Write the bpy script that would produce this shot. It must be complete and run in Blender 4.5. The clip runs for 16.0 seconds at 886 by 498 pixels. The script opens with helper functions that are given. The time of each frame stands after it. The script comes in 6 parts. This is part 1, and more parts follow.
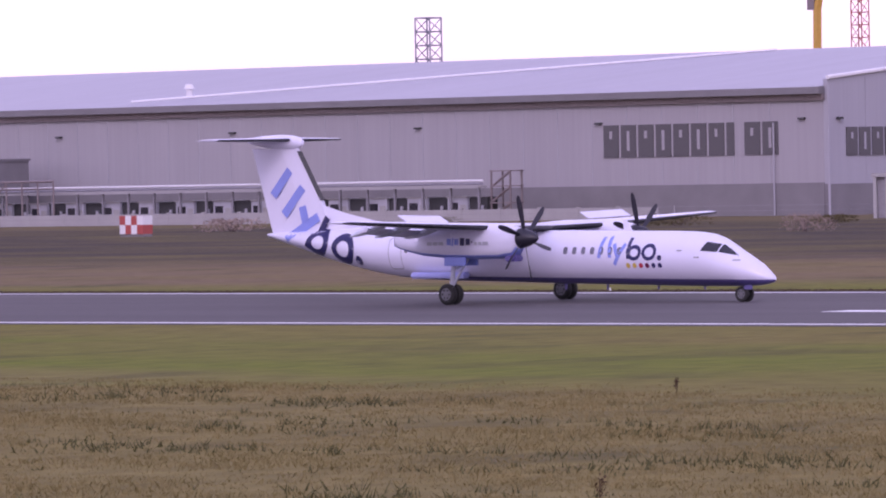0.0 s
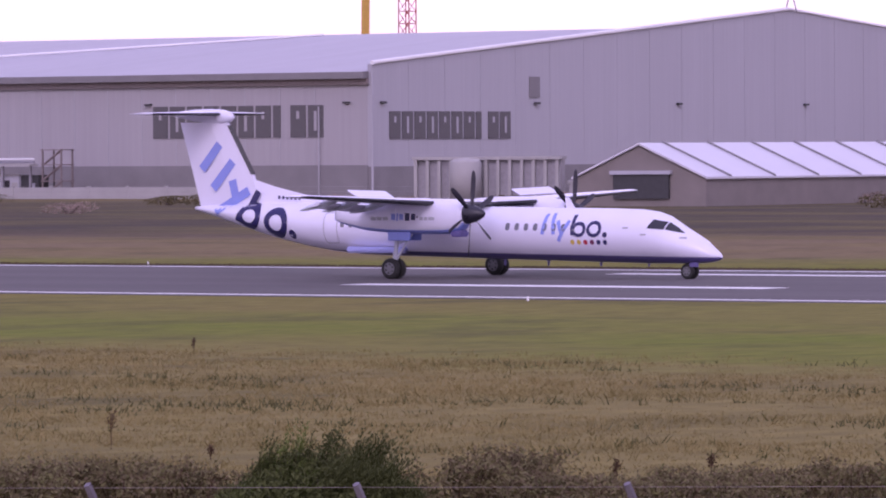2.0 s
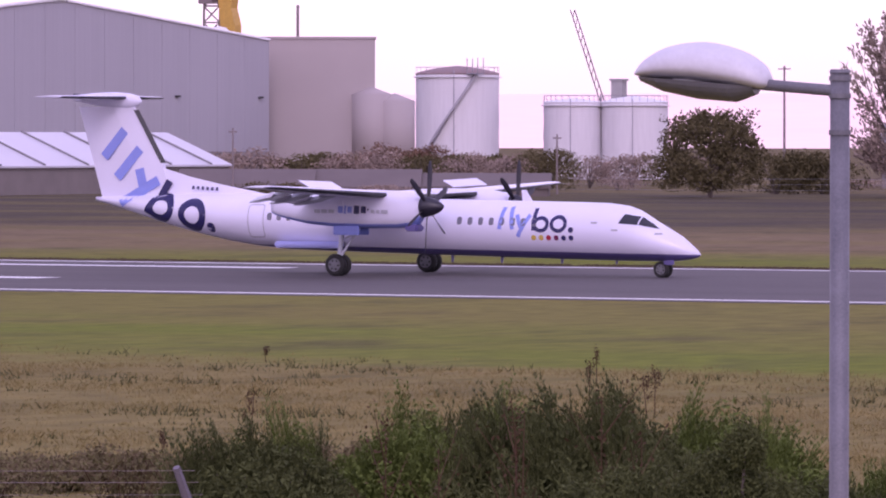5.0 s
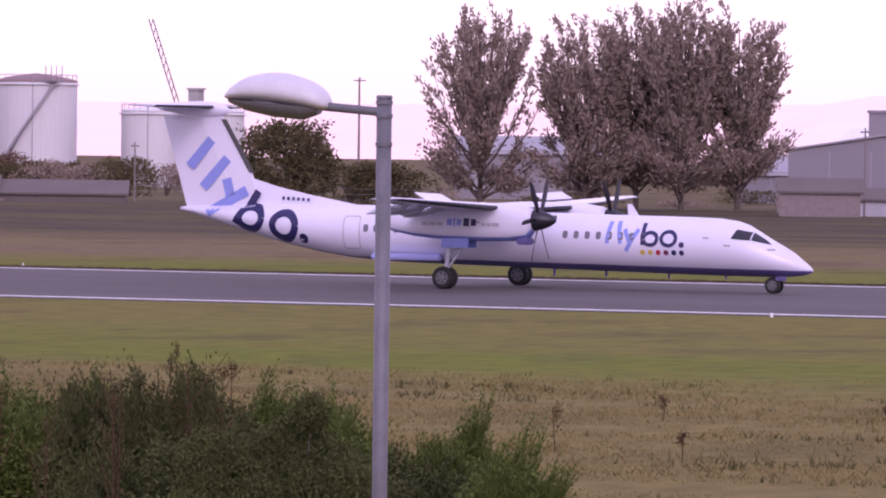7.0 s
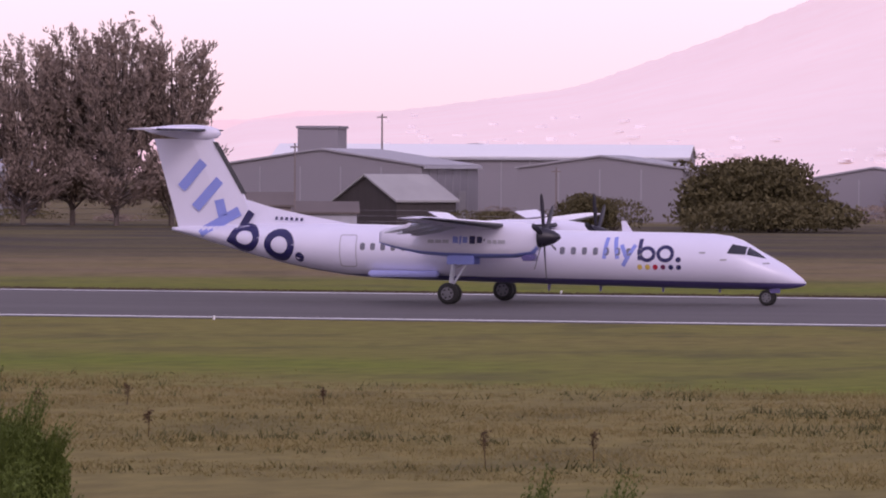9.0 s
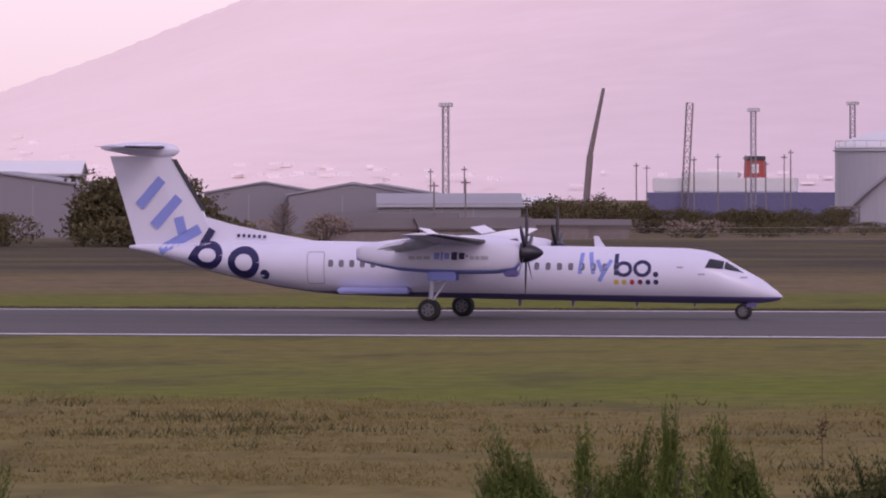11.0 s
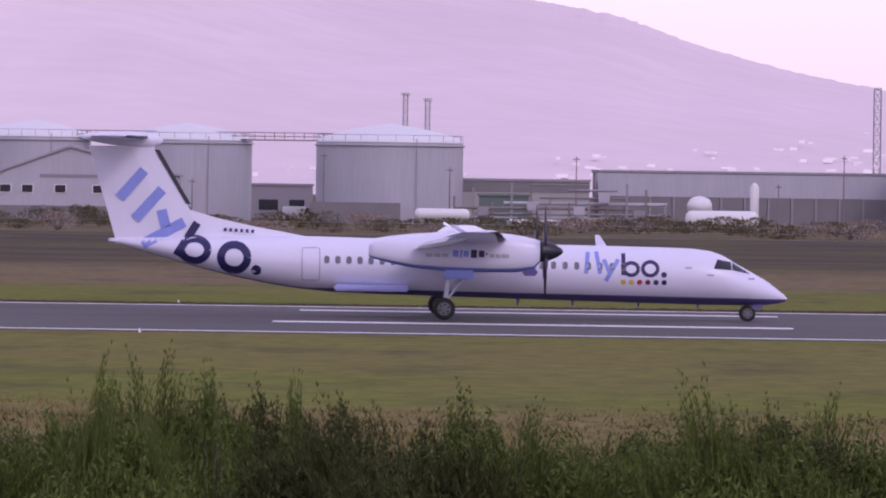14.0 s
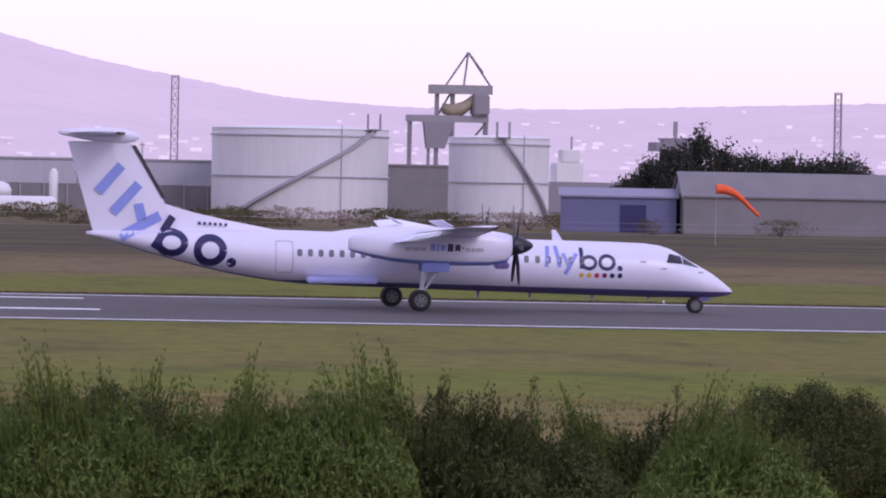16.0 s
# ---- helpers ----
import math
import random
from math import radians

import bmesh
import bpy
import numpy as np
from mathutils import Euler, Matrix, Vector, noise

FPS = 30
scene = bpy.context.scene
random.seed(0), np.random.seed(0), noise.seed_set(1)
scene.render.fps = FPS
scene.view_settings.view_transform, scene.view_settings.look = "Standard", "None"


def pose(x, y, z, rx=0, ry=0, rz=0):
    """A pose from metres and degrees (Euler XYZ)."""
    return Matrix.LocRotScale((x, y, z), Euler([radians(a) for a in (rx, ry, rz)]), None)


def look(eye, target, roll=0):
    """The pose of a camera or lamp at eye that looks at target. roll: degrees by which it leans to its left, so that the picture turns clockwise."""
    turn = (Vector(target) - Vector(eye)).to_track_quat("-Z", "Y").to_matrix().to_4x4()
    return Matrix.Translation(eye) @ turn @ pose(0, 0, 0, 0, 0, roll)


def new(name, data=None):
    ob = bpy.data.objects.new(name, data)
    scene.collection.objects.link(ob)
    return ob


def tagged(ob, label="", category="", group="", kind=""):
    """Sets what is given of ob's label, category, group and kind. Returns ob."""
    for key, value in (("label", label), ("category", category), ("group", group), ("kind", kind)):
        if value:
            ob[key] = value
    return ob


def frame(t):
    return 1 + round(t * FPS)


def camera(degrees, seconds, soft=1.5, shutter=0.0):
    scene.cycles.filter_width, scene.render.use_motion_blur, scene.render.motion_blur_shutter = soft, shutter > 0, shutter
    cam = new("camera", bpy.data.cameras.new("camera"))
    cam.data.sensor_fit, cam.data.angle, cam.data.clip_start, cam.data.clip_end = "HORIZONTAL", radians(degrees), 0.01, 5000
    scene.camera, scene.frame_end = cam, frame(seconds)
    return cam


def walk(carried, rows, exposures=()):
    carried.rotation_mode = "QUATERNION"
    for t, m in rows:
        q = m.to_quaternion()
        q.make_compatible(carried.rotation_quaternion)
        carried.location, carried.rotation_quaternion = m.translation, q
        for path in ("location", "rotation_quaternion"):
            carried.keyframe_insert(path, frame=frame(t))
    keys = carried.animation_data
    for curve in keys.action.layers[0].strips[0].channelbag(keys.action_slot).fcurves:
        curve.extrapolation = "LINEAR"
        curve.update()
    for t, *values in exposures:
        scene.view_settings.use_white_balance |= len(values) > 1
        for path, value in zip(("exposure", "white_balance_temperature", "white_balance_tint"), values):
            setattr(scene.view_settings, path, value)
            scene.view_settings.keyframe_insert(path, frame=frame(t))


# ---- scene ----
H = 6.2  # the viewer's height over the airfield
PATH = [
    (0.0, -14.58, 19.13, -39.188, -0.754, -1.096),
    (0.1, -12.248, 16.388, -39.001, -0.756, -1.051),
    (0.2, -9.916, 13.646, -38.814, -0.758, -1.007),
    (0.3, -7.584, 10.904, -38.627, -0.76, -0.962),
    (0.4, -5.252, 8.162, -38.44, -0.762, -0.918),
    (0.5, -2.92, 5.42, -38.253, -0.764, -0.873),
    (1.0, -2.92, 5.42, -36.573, -0.795, -0.748),
    (1.5, -2.92, 5.42, -35.449, -0.781, -0.732),
    (2.0, -2.92, 5.42, -34.711, -1.003, -0.384),
    (2.5, -2.92, 5.42, -33.617, -1.096, -0.233),
    (3.0, -2.92, 5.42, -32.294, -1.104, -0.131),
    (3.5, -2.92, 5.42, -31.198, -0.96, -0.26),
    (4.0, -2.92, 5.42, -30.086, -1.048, -0.469),
    (4.5, -2.92, 5.42, -28.652, -1.095, -0.261),
    (7.0, 1.83, -4.86, -23.076, -1.001, 0.725),
    (7.5, 1.83, -4.86, -21.687, -0.861, 0.649),
    (8.0, 1.83, -4.86, -19.899, -0.799, 0.744),
    (8.5, 1.83, -4.86, -18.258, -0.766, 0.395),
    (8.6, 2.944, -8.282, -18.072, -0.772, 0.364),
    (8.7, 4.058, -11.704, -17.886, -0.779, 0.334),
    (8.8, 5.172, -15.126, -17.701, -0.785, 0.303),
    (8.9, 6.286, -18.548, -17.515, -0.792, 0.273),
    (9.0, 7.4, -21.97, -17.329, -0.798, 0.242),
    (9.5, 9.66, -28.9, -16.525, -0.611, 0.799),
    (10.0, 9.66, -28.9, -14.957, -0.556, 0.621),
    (12.5, 9.66, -28.90, -6.384, -0.83, 0.421),
    (13.0, 9.66, -28.90, -4.854, -0.801, 0.881),
    (13.5, 9.66, -28.90, -2.475, -0.638, 0.583),
    (14.0, 9.66, -28.90, -1.576, -0.679, 0.781),
    (14.5, 9.66, -28.90, -0.386, -0.742, 0.841),
    (15.0, 9.66, -28.90, 1.525, -0.763, 0.847),
    (15.5, 9.66, -28.90, 3.909, -0.752, 0.844),
    (16.0, 8.80, -37.76, 5.520, -0.71, 1.097),
]


def view(x, y, yaw, pitch, roll):
    turn = Matrix.Rotation(radians(-yaw), 4, "Z") @ Matrix.Rotation(radians(90 + pitch), 4, "X") @ Matrix.Rotation(radians(roll), 4, "Z")
    return Matrix.Translation((x, y, H)) @ turn


cam = camera(8.9004, 16.0, soft=2.0)
walk(cam, [(t, view(x, y, yaw, pitch, roll)) for t, x, y, yaw, pitch, roll in PATH],
     exposures=[(0.0, 0.07, 5960, 49), (4.0, 0.1, 6080, 53), (7.0, 0.12, 6260, 51), (9.0, -0.25, 6520, 41), (10.0, -0.46, 6600, 39), (12.5, -0.36, 6400, 42), (14.0, -0.27, 6080, 41), (16.0, -0.12, 5900, 34)])

# world: a pale overcast evening sky over a Nishita base
SUN_EL, SUN_AZ = 34, 150
world = bpy.data.worlds.new("world")
scene.world = world
world.use_nodes = True
wn, wl = world.node_tree.nodes, world.node_tree.links
wn.clear()
sky = wn.new("ShaderNodeTexSky")
sky.sky_type, sky.sun_disc = "NISHITA", False
sky.sun_elevation, sky.sun_rotation = radians(SUN_EL), radians(SUN_AZ)
sky.air_density, sky.dust_density = 1.0, 4.0
tc = wn.new("ShaderNodeTexCoord")
sep = wn.new("ShaderNodeSeparateXYZ")
ramp = wn.new("ShaderNodeValToRGB")
ramp.color_ramp.elements[0].position, ramp.color_ramp.elements[0].color = 0.0, (1.25, 1.04, 1.02, 1)
ramp.color_ramp.elements[1].position, ramp.color_ramp.elements[1].color = 0.5, (0.76, 0.80, 1.02, 1)
e = ramp.color_ramp.elements.new(0.045)
e.color = (1.45, 1.38, 1.38, 1)
cloud = wn.new("ShaderNodeTexNoise")
cloud.inputs["Scale"].default_value, cloud.inputs["Detail"].default_value = 3.0, 4.0
cmix = wn.new("ShaderNodeMixRGB")
cmix.blend_type, cmix.inputs[0].default_value = "MULTIPLY", 0.12
mixs = wn.new("ShaderNodeMixRGB")
mixs.inputs[0].default_value = 0.9
scl = wn.new("ShaderNodeMixRGB")
scl.blend_type, scl.inputs[0].default_value, scl.inputs[2].default_value = "MULTIPLY", 1.0, (10.0, 10.0, 10.0, 1)
bg = wn.new("ShaderNodeBackground")
bg.inputs["Strength"].default_value = 0.1
out = wn.new("ShaderNodeOutputWorld")
wl.new(tc.outputs["Generated"], sep.inputs[0])
wl.new(sep.outputs["Z"], ramp.inputs[0])
wl.new(tc.outputs["Generated"], cloud.inputs["Vector"])
wl.new(ramp.outputs[0], cmix.inputs[1])
wl.new(cloud.outputs["Fac"], cmix.inputs[2])
wl.new(cmix.outputs[0], scl.inputs[1])
wl.new(sky.outputs[0], mixs.inputs[1])
wl.new(scl.outputs[0], mixs.inputs[2])
wl.new(mixs.outputs[0], bg.inputs[0])
wl.new(bg.outputs[0], out.inputs[0])
sun = new("sun", bpy.data.lights.new("sun", "SUN"))
sun.data.energy, sun.data.angle, sun.data.color = 0.9, radians(20), (1.0, 0.95, 0.9)
az = radians(SUN_AZ)
sun.matrix_world = look((0, 0, 0), (-math.sin(az) * 10, -math.cos(az) * 10, -10 * math.tan(radians(SUN_EL))))


# ---- materials ----
def mat(name, color, rough=0.6, metal=0.0, vary=0.12, scale=2.0, bump=0.0, fine=30.0, island=0.0, stretch=(1, 1, 1), stain=None, spec=0.5):
    m = bpy.data.materials.new(name)
    m.use_nodes = True
    n, l = m.node_tree.nodes, m.node_tree.links
    b = n["Principled BSDF"]
    b.inputs["Roughness"].default_value, b.inputs["Metallic"].default_value = rough, metal
    b.inputs["Specular IOR Level"].default_value = spec
    t = n.new("ShaderNodeTexCoord")
    mp = n.new("ShaderNodeMapping")
    mp.inputs["Scale"].default_value = stretch
    l.new(t.outputs["Object"], mp.inputs[0])
    big = n.new("ShaderNodeTexNoise")
    big.inputs["Scale"].default_value, big.inputs["Detail"].default_value = scale, 5
    small = n.new("ShaderNodeTexNoise")
    small.inputs["Scale"].default_value, small.inputs["Detail"].default_value = fine, 3
    l.new(mp.outputs[0], big.inputs["Vector"])
    l.new(mp.outputs[0], small.inputs["Vector"])
    add = n.new("ShaderNodeMath")
    add.operation = "ADD"
    l.new(big.outputs["Fac"], add.inputs[0])
    l.new(small.outputs["Fac"], add.inputs[1])
    val = add.outputs[0]
    if island:
        g = n.new("ShaderNodeNewGeometry")
        ma = n.new("ShaderNodeMath")
        ma.operation = "MULTIPLY_ADD"
        l.new(g.outputs["Random Per Island"], ma.inputs[0])
        ma.inputs[1].default_value = island
        l.new(val, ma.inputs[2])
        val = ma.outputs[0]
    mr = n.new("ShaderNodeMapRange")
    mr.inputs["From Min"].default_value, mr.inputs["From Max"].default_value = 0.6, 1.4 + island
    l.new(val, mr.inputs["Value"])
    mix = n.new("ShaderNodeMixRGB")
    c = color
    mix.inputs[1].default_value = (*[v * (1 - vary) for v in c], 1)
    mix.inputs[2].default_value = (*([min(1, v * (1 + vary)) for v in c] if stain is None else stain), 1)
    l.new(mr.outputs[0], mix.inputs[0])
    l.new(mix.outputs[0], b.inputs["Base Color"])
    if bump:
        bp = n.new("ShaderNodeBump")
        bp.inputs["Strength"].default_value, bp.inputs["Distance"].default_value = bump, 0.02
        l.new(small.outputs["Fac"], bp.inputs["Height"])
        l.new(bp.outputs[0], b.inputs["Normal"])
    return m


WHITE = mat("white_paint", (0.73, 0.72, 0.86), 0.28, vary=0.04, scale=0.6)
BLUE = mat("blue_paint", (0.12, 0.10, 0.29), 0.35, vary=0.1, scale=0.8)
LILAC = mat("light_blue_paint", (0.24, 0.30, 0.72), 0.35, vary=0.05)
PALEBLUE = mat("pale_blue_paint", (0.42, 0.45, 0.80), 0.35, vary=0.05)
NAVY = mat("navy_paint", (0.022, 0.02, 0.10), 0.35, vary=0.1)
GREYLET = mat("grey_lettering", (0.42, 0.43, 0.5), 0.4, vary=0.05)
BOOT = mat("black_rubber_boot", (0.012, 0.012, 0.018), 0.5, vary=0.2)
RUBBER = mat("tyre_rubber", (0.02, 0.02, 0.02), 0.8, vary=0.3, scale=6)
METAL = mat("bare_metal", (0.15, 0.15, 0.165), 0.45, 0.5, vary=0.2)
STRUT = mat("strut_paint", (0.5, 0.52, 0.6), 0.4, vary=0.15)
PROPM = mat("prop_black", (0.02, 0.018, 0.03), 0.4, vary=0.2)
GLASS = mat("dark_window_glass", (0.025, 0.025, 0.035), 0.08, vary=0.2)
PORT = mat("cabin_window_glass", (0.17, 0.17, 0.21), 0.12, vary=0.2)
SEAM = mat("panel_seam", (0.32, 0.32, 0.36), 0.5, vary=0.1)
YELLOW = mat("yellow_dot", (0.62, 0.44, 0.1), 0.4, vary=0.05)
RED = mat("red_dot", (0.45, 0.03, 0.06), 0.4, vary=0.05)
MAROON = mat("maroon_dot", (0.16, 0.02, 0.08), 0.4, vary=0.05)


# ---- mesh helpers ----
def part(name, bm, material, parent=None, label="", smooth=False):
    me = bpy.data.meshes.new(name)
    bm.to_mesh(me)
    bm.free()
    for m in (material if isinstance(material, (list, tuple)) else [material]):
        me.materials.append(m)
    if smooth:
        for p in me.polygons:
            p.use_smooth = True
    ob = new(name, me)
    if parent:
        ob.parent = parent
    if label:
        ob["label"] = label
    return ob


def data_part(name, verts, faces, material, parent=None, label=""):
    me = bpy.data.meshes.new(name)
    me.from_pydata(verts, [], faces)
    for m in (material if isinstance(material, (list, tuple)) else [material]):
        me.materials.append(m)
    ob = new(name, me)
    if parent:
        ob.parent = parent
    if label:
        ob["label"] = label
    return ob


def thing(name, at=(0, 0, 0), rz=0.0, label="", category="", group="", kind=""):
    ob = new(name)
    ob.empty_display_size = 0.2
    ob.matrix_basis = pose(*at, 0, 0, rz)
    return tagged(ob, label, category, group, kind)


def box(bm, x0, x1, y0, y1, z0, z1, bevel=0.0):
    m = Matrix.Translation(((x0 + x1) / 2, (y0 + y1) / 2, (z0 + z1) / 2)) @ Matrix.Diagonal((abs(x1 - x0), abs(y1 - y0), abs(z1 - z0), 1))
    r = bmesh.ops.create_cube(bm, size=1, matrix=m)
    if bevel:
        es = list({e for v in r["verts"] for e in v.link_edges})
        bmesh.ops.bevel(bm, geom=es, offset=bevel, segments=2, affect="EDGES")
    return bm


def boxed(*a, bevel=0.0):
    return box(bmesh.new(), *a, bevel=bevel)


def tube(bm, a, b, r0, r1=None, n=10):
    a, b = Vector(a), Vector(b)
    d = b - a
    m = Matrix.Translation((a + b) / 2) @ d.to_track_quat("Z", "Y").to_matrix().to_4x4()
    bmesh.ops.create_cone(bm, cap_ends=True, segments=n, radius1=r0, radius2=r0 if r1 is None else r1, depth=d.length, matrix=m)
    return bm


def loft(bm, rings, closed=True, caps=True, mats=None):
    vs = [[bm.verts.new(p) for p in ring] for ring in rings]
    n = len(rings[0])
    for a, b in zip(vs, vs[1:]):
        for i in range(n if closed else n - 1):
            f = bm.faces.new((a[i], a[(i + 1) % n], b[(i + 1) % n], b[i]))
            if mats:
                f.material_index = mats(i)
    if caps:
        bm.faces.new(vs[0][::-1])
        bm.faces.new(vs[-1])
    bmesh.ops.recalc_face_normals(bm, faces=bm.faces[:])
    return bm


def prism(bm, outline, y0, y1):
    """A flat outline in (x, z), given thickness along y."""
    a = [bm.verts.new((x, y0, z)) for x, z in outline]
    b = [bm.verts.new((x, y1, z)) for x, z in outline]
    n = len(a)
    for i in range(n):
        bm.faces.new((a[i], a[(i + 1) % n], b[(i + 1) % n], b[i]))
    bm.faces.new(a[::-1])
    bm.faces.new(b)
    bmesh.ops.recalc_face_normals(bm, faces=bm.faces[:])
    return bm


def lathe(bm, profile, n=32, center=(0, 0, 0), caps=True):
    rings = [[(center[0] + r * math.cos(2 * math.pi * k / n), center[1] + r * math.sin(2 * math.pi * k / n), center[2] + z) for k in range(n)] for r, z in profile]
    return loft(bm, rings, caps=caps)


# ---- ground and runway ----
def ground_material():
    m = bpy.data.materials.new("airfield_grass")
    m.use_nodes = True
    n, l = m.node_tree.nodes, m.node_tree.links
    b = n["Principled BSDF"]
    b.inputs["Roughness"].default_value = 0.95
    b.inputs["Specular IOR Level"].default_value = 0.1
    t = n.new("ShaderNodeTexCoord")
    s = n.new("ShaderNodeSeparateXYZ")
    l.new(t.outputs["Object"], s.inputs[0])

    def tex(sx, sy, scale, detail=5):
        mp = n.new("ShaderNodeMapping")
        mp.inputs["Scale"].default_value = (sx, sy, 1)
        l.new(t.outputs["Object"], mp.inputs[0])
        q = n.new("ShaderNodeTexNoise")
        q.inputs["Scale"].default_value, q.inputs["Detail"].default_value = scale, detail
        l.new(mp.outputs[0], q.inputs["Vector"])
        return q.outputs["Fac"]

    wob = n.new("ShaderNodeMath")
    wob.operation = "MULTIPLY_ADD"
    l.new(tex(0.25, 1, 0.12), wob.inputs[0])
    wob.inputs[1].default_value = 26.0
    near = n.new("ShaderNodeMath")
    near.operation = "LESS_THAN"
    near.inputs[1].default_value = 225.0
    l.new(s.outputs["Y"], near.inputs[0])
    slope = n.new("ShaderNodeMath")
    slope.operation = "MULTIPLY_ADD"
    l.new(near.outputs[0], slope.inputs[0])
    slope.inputs[1].default_value, slope.inputs[2].default_value = 0.36, -0.17
    skew = n.new("ShaderNodeMath")
    skew.operation = "MULTIPLY_ADD"
    l.new(s.outputs["X"], skew.inputs[0])
    l.new(slope.outputs[0], skew.inputs[1])
    l.new(s.outputs["Y"], skew.inputs[2])
    l.new(skew.outputs[0], wob.inputs[2])
    mr = n.new("ShaderNodeMapRange")
    mr.inputs["From Min"].default_value, mr.inputs["From Max"].default_value = 0.0, 1000.0
    l.new(wob.outputs[0], mr.inputs["Value"])
    r = n.new("ShaderNodeValToRGB")
    cr = r.color_ramp
    brown, green, dry, dark = (0.188, 0.156, 0.052, 1), (0.128, 0.148, 0.018, 1), (0.172, 0.126, 0.070, 1), (0.060, 0.049, 0.041, 1)
    cr.elements[0].position, cr.elements[0].color = 0.134, brown
    lush, olive = (0.128, 0.156, 0.016, 1), (0.158, 0.150, 0.032, 1)
    cr.elements[1].position, cr.elements[1].color = 0.146, lush
    for p, c in ((0.158, lush), (0.170, olive), (0.205, olive), (0.225, green), (0.305, green), (0.325, dry), (0.37, dry), (0.415, dark), (0.62, dark), (0.66, (0.13, 0.10, 0.06, 1))):
        q = cr.elements.new(p)
        q.color = c
    l.new(mr.outputs[0], r.inputs[0])
    streak = n.new("ShaderNodeMapRange")
    streak.inputs["From Min"].default_value, streak.inputs["From Max"].default_value = 0.38, 0.70
    l.new(tex(0.7, 1, 0.055, 8), streak.inputs["Value"])
    tint = n.new("ShaderNodeMixRGB")
    tint.inputs[2].default_value = (0.172, 0.138, 0.042, 1)
    ms = n.new("ShaderNodeMath")
    ms.operation = "MULTIPLY"
    ms.inputs[1].default_value = 0.6
    l.new(streak.outputs[0], ms.inputs[0])
    l.new(ms.outputs[0], tint.inputs[0])
    l.new(r.outputs[0], tint.inputs[1])
    fine = n.new("ShaderNodeMapRange")
    fine.inputs["From Min"].default_value, fine.inputs["From Max"].default_value = 0.3, 0.7
    fine.inputs["To Min"].default_value, fine.inputs["To Max"].default_value = 0.78, 1.18
    l.new(tex(0.8, 0.4, 1.3, 10), fine.inputs["Value"])
    mul = n.new("ShaderNodeMixRGB")
    mul.blend_type, mul.inputs[0].default_value = "MULTIPLY", 1.0
    # darker weedy patches and scattered tussocks
    patchy = n.new("ShaderNodeMapRange")
    patchy.inputs["From Min"].default_value, patchy.inputs["From Max"].default_value = 0.52, 0.70
    patchy.inputs["To Max"].default_value = 0.6
    l.new(tex(1, 0.55, 0.16, 9), patchy.inputs["Value"])
    weedy = n.new("ShaderNodeMixRGB")
    weedy.inputs[2].default_value = (0.070, 0.066, 0.026, 1)
    l.new(patchy.outputs[0], weedy.inputs[0])
    l.new(tint.outputs[0], weedy.inputs[1])
    l.new(weedy.outputs[0], mul.inputs[1])
    l.new(fine.outputs[0], mul.inputs[2])
    l.new(mul.outputs[0], b.inputs["Base Color"])
    bp = n.new("ShaderNodeBump")
    bp.inputs["Strength"].default_value, bp.inputs["Distance"].default_value = 0.4, 0.2
    l.new(tex(1, 0.3, 4.0, 6), bp.inputs["Height"])
    l.new(bp.outputs[0], b.inputs["Normal"])
    return m


GRASS = ground_material()
ASPHALT = mat("runway_asphalt", (0.072, 0.063, 0.063), 0.85, vary=0.3, scale=0.15, bump=0.3, fine=6, stretch=(0.15, 1, 1))
LINE = mat("white_line_paint", (0.72, 0.72, 0.72), 0.6, vary=0.12, scale=0.8)
verts = [(x, y, 0.0) for y in (-4600, -600, -100, 100, 300, 700, 1400, 4700) for x in (-4700, -900, -450, 0, 450, 900, 4700)]
faces = [(r * 7 + c, r * 7 + c + 1, r * 7 + c + 8, r * 7 + c + 7) for r in range(7) for c in range(6)]
tagged(data_part("ground", verts, faces, GRASS), "flat airfield of mown green and rough brown grass", "grass field", kind="structure")
RW = thing("runway", (0, 0, 0), 0, "dark grey asphalt runway with white painted edge lines", "runway", kind="structure")
part("asphalt", boxed(-1400, 900, 199.6, 250.2, -0.3, 0.02), ASPHALT, RW)
part("edge_line", boxed(-1400, 900, 201.3, 202.25, 0.0, 0.026), LINE, RW)
part("edge_line", boxed(-1400, 900, 247.6, 248.5, 0.0, 0.026), LINE, RW)
for x0, x1 in ((-155.5, -132.8), (-4.5, 18.1)):
    part("touchdown_stripe", boxed(x0, x1, 217.4, 219.6, 0.0, 0.027), LINE, RW)
    part("touchdown_stripe", boxed(x0, x1, 239.6, 241.4, 0.0, 0.027), LINE, RW)


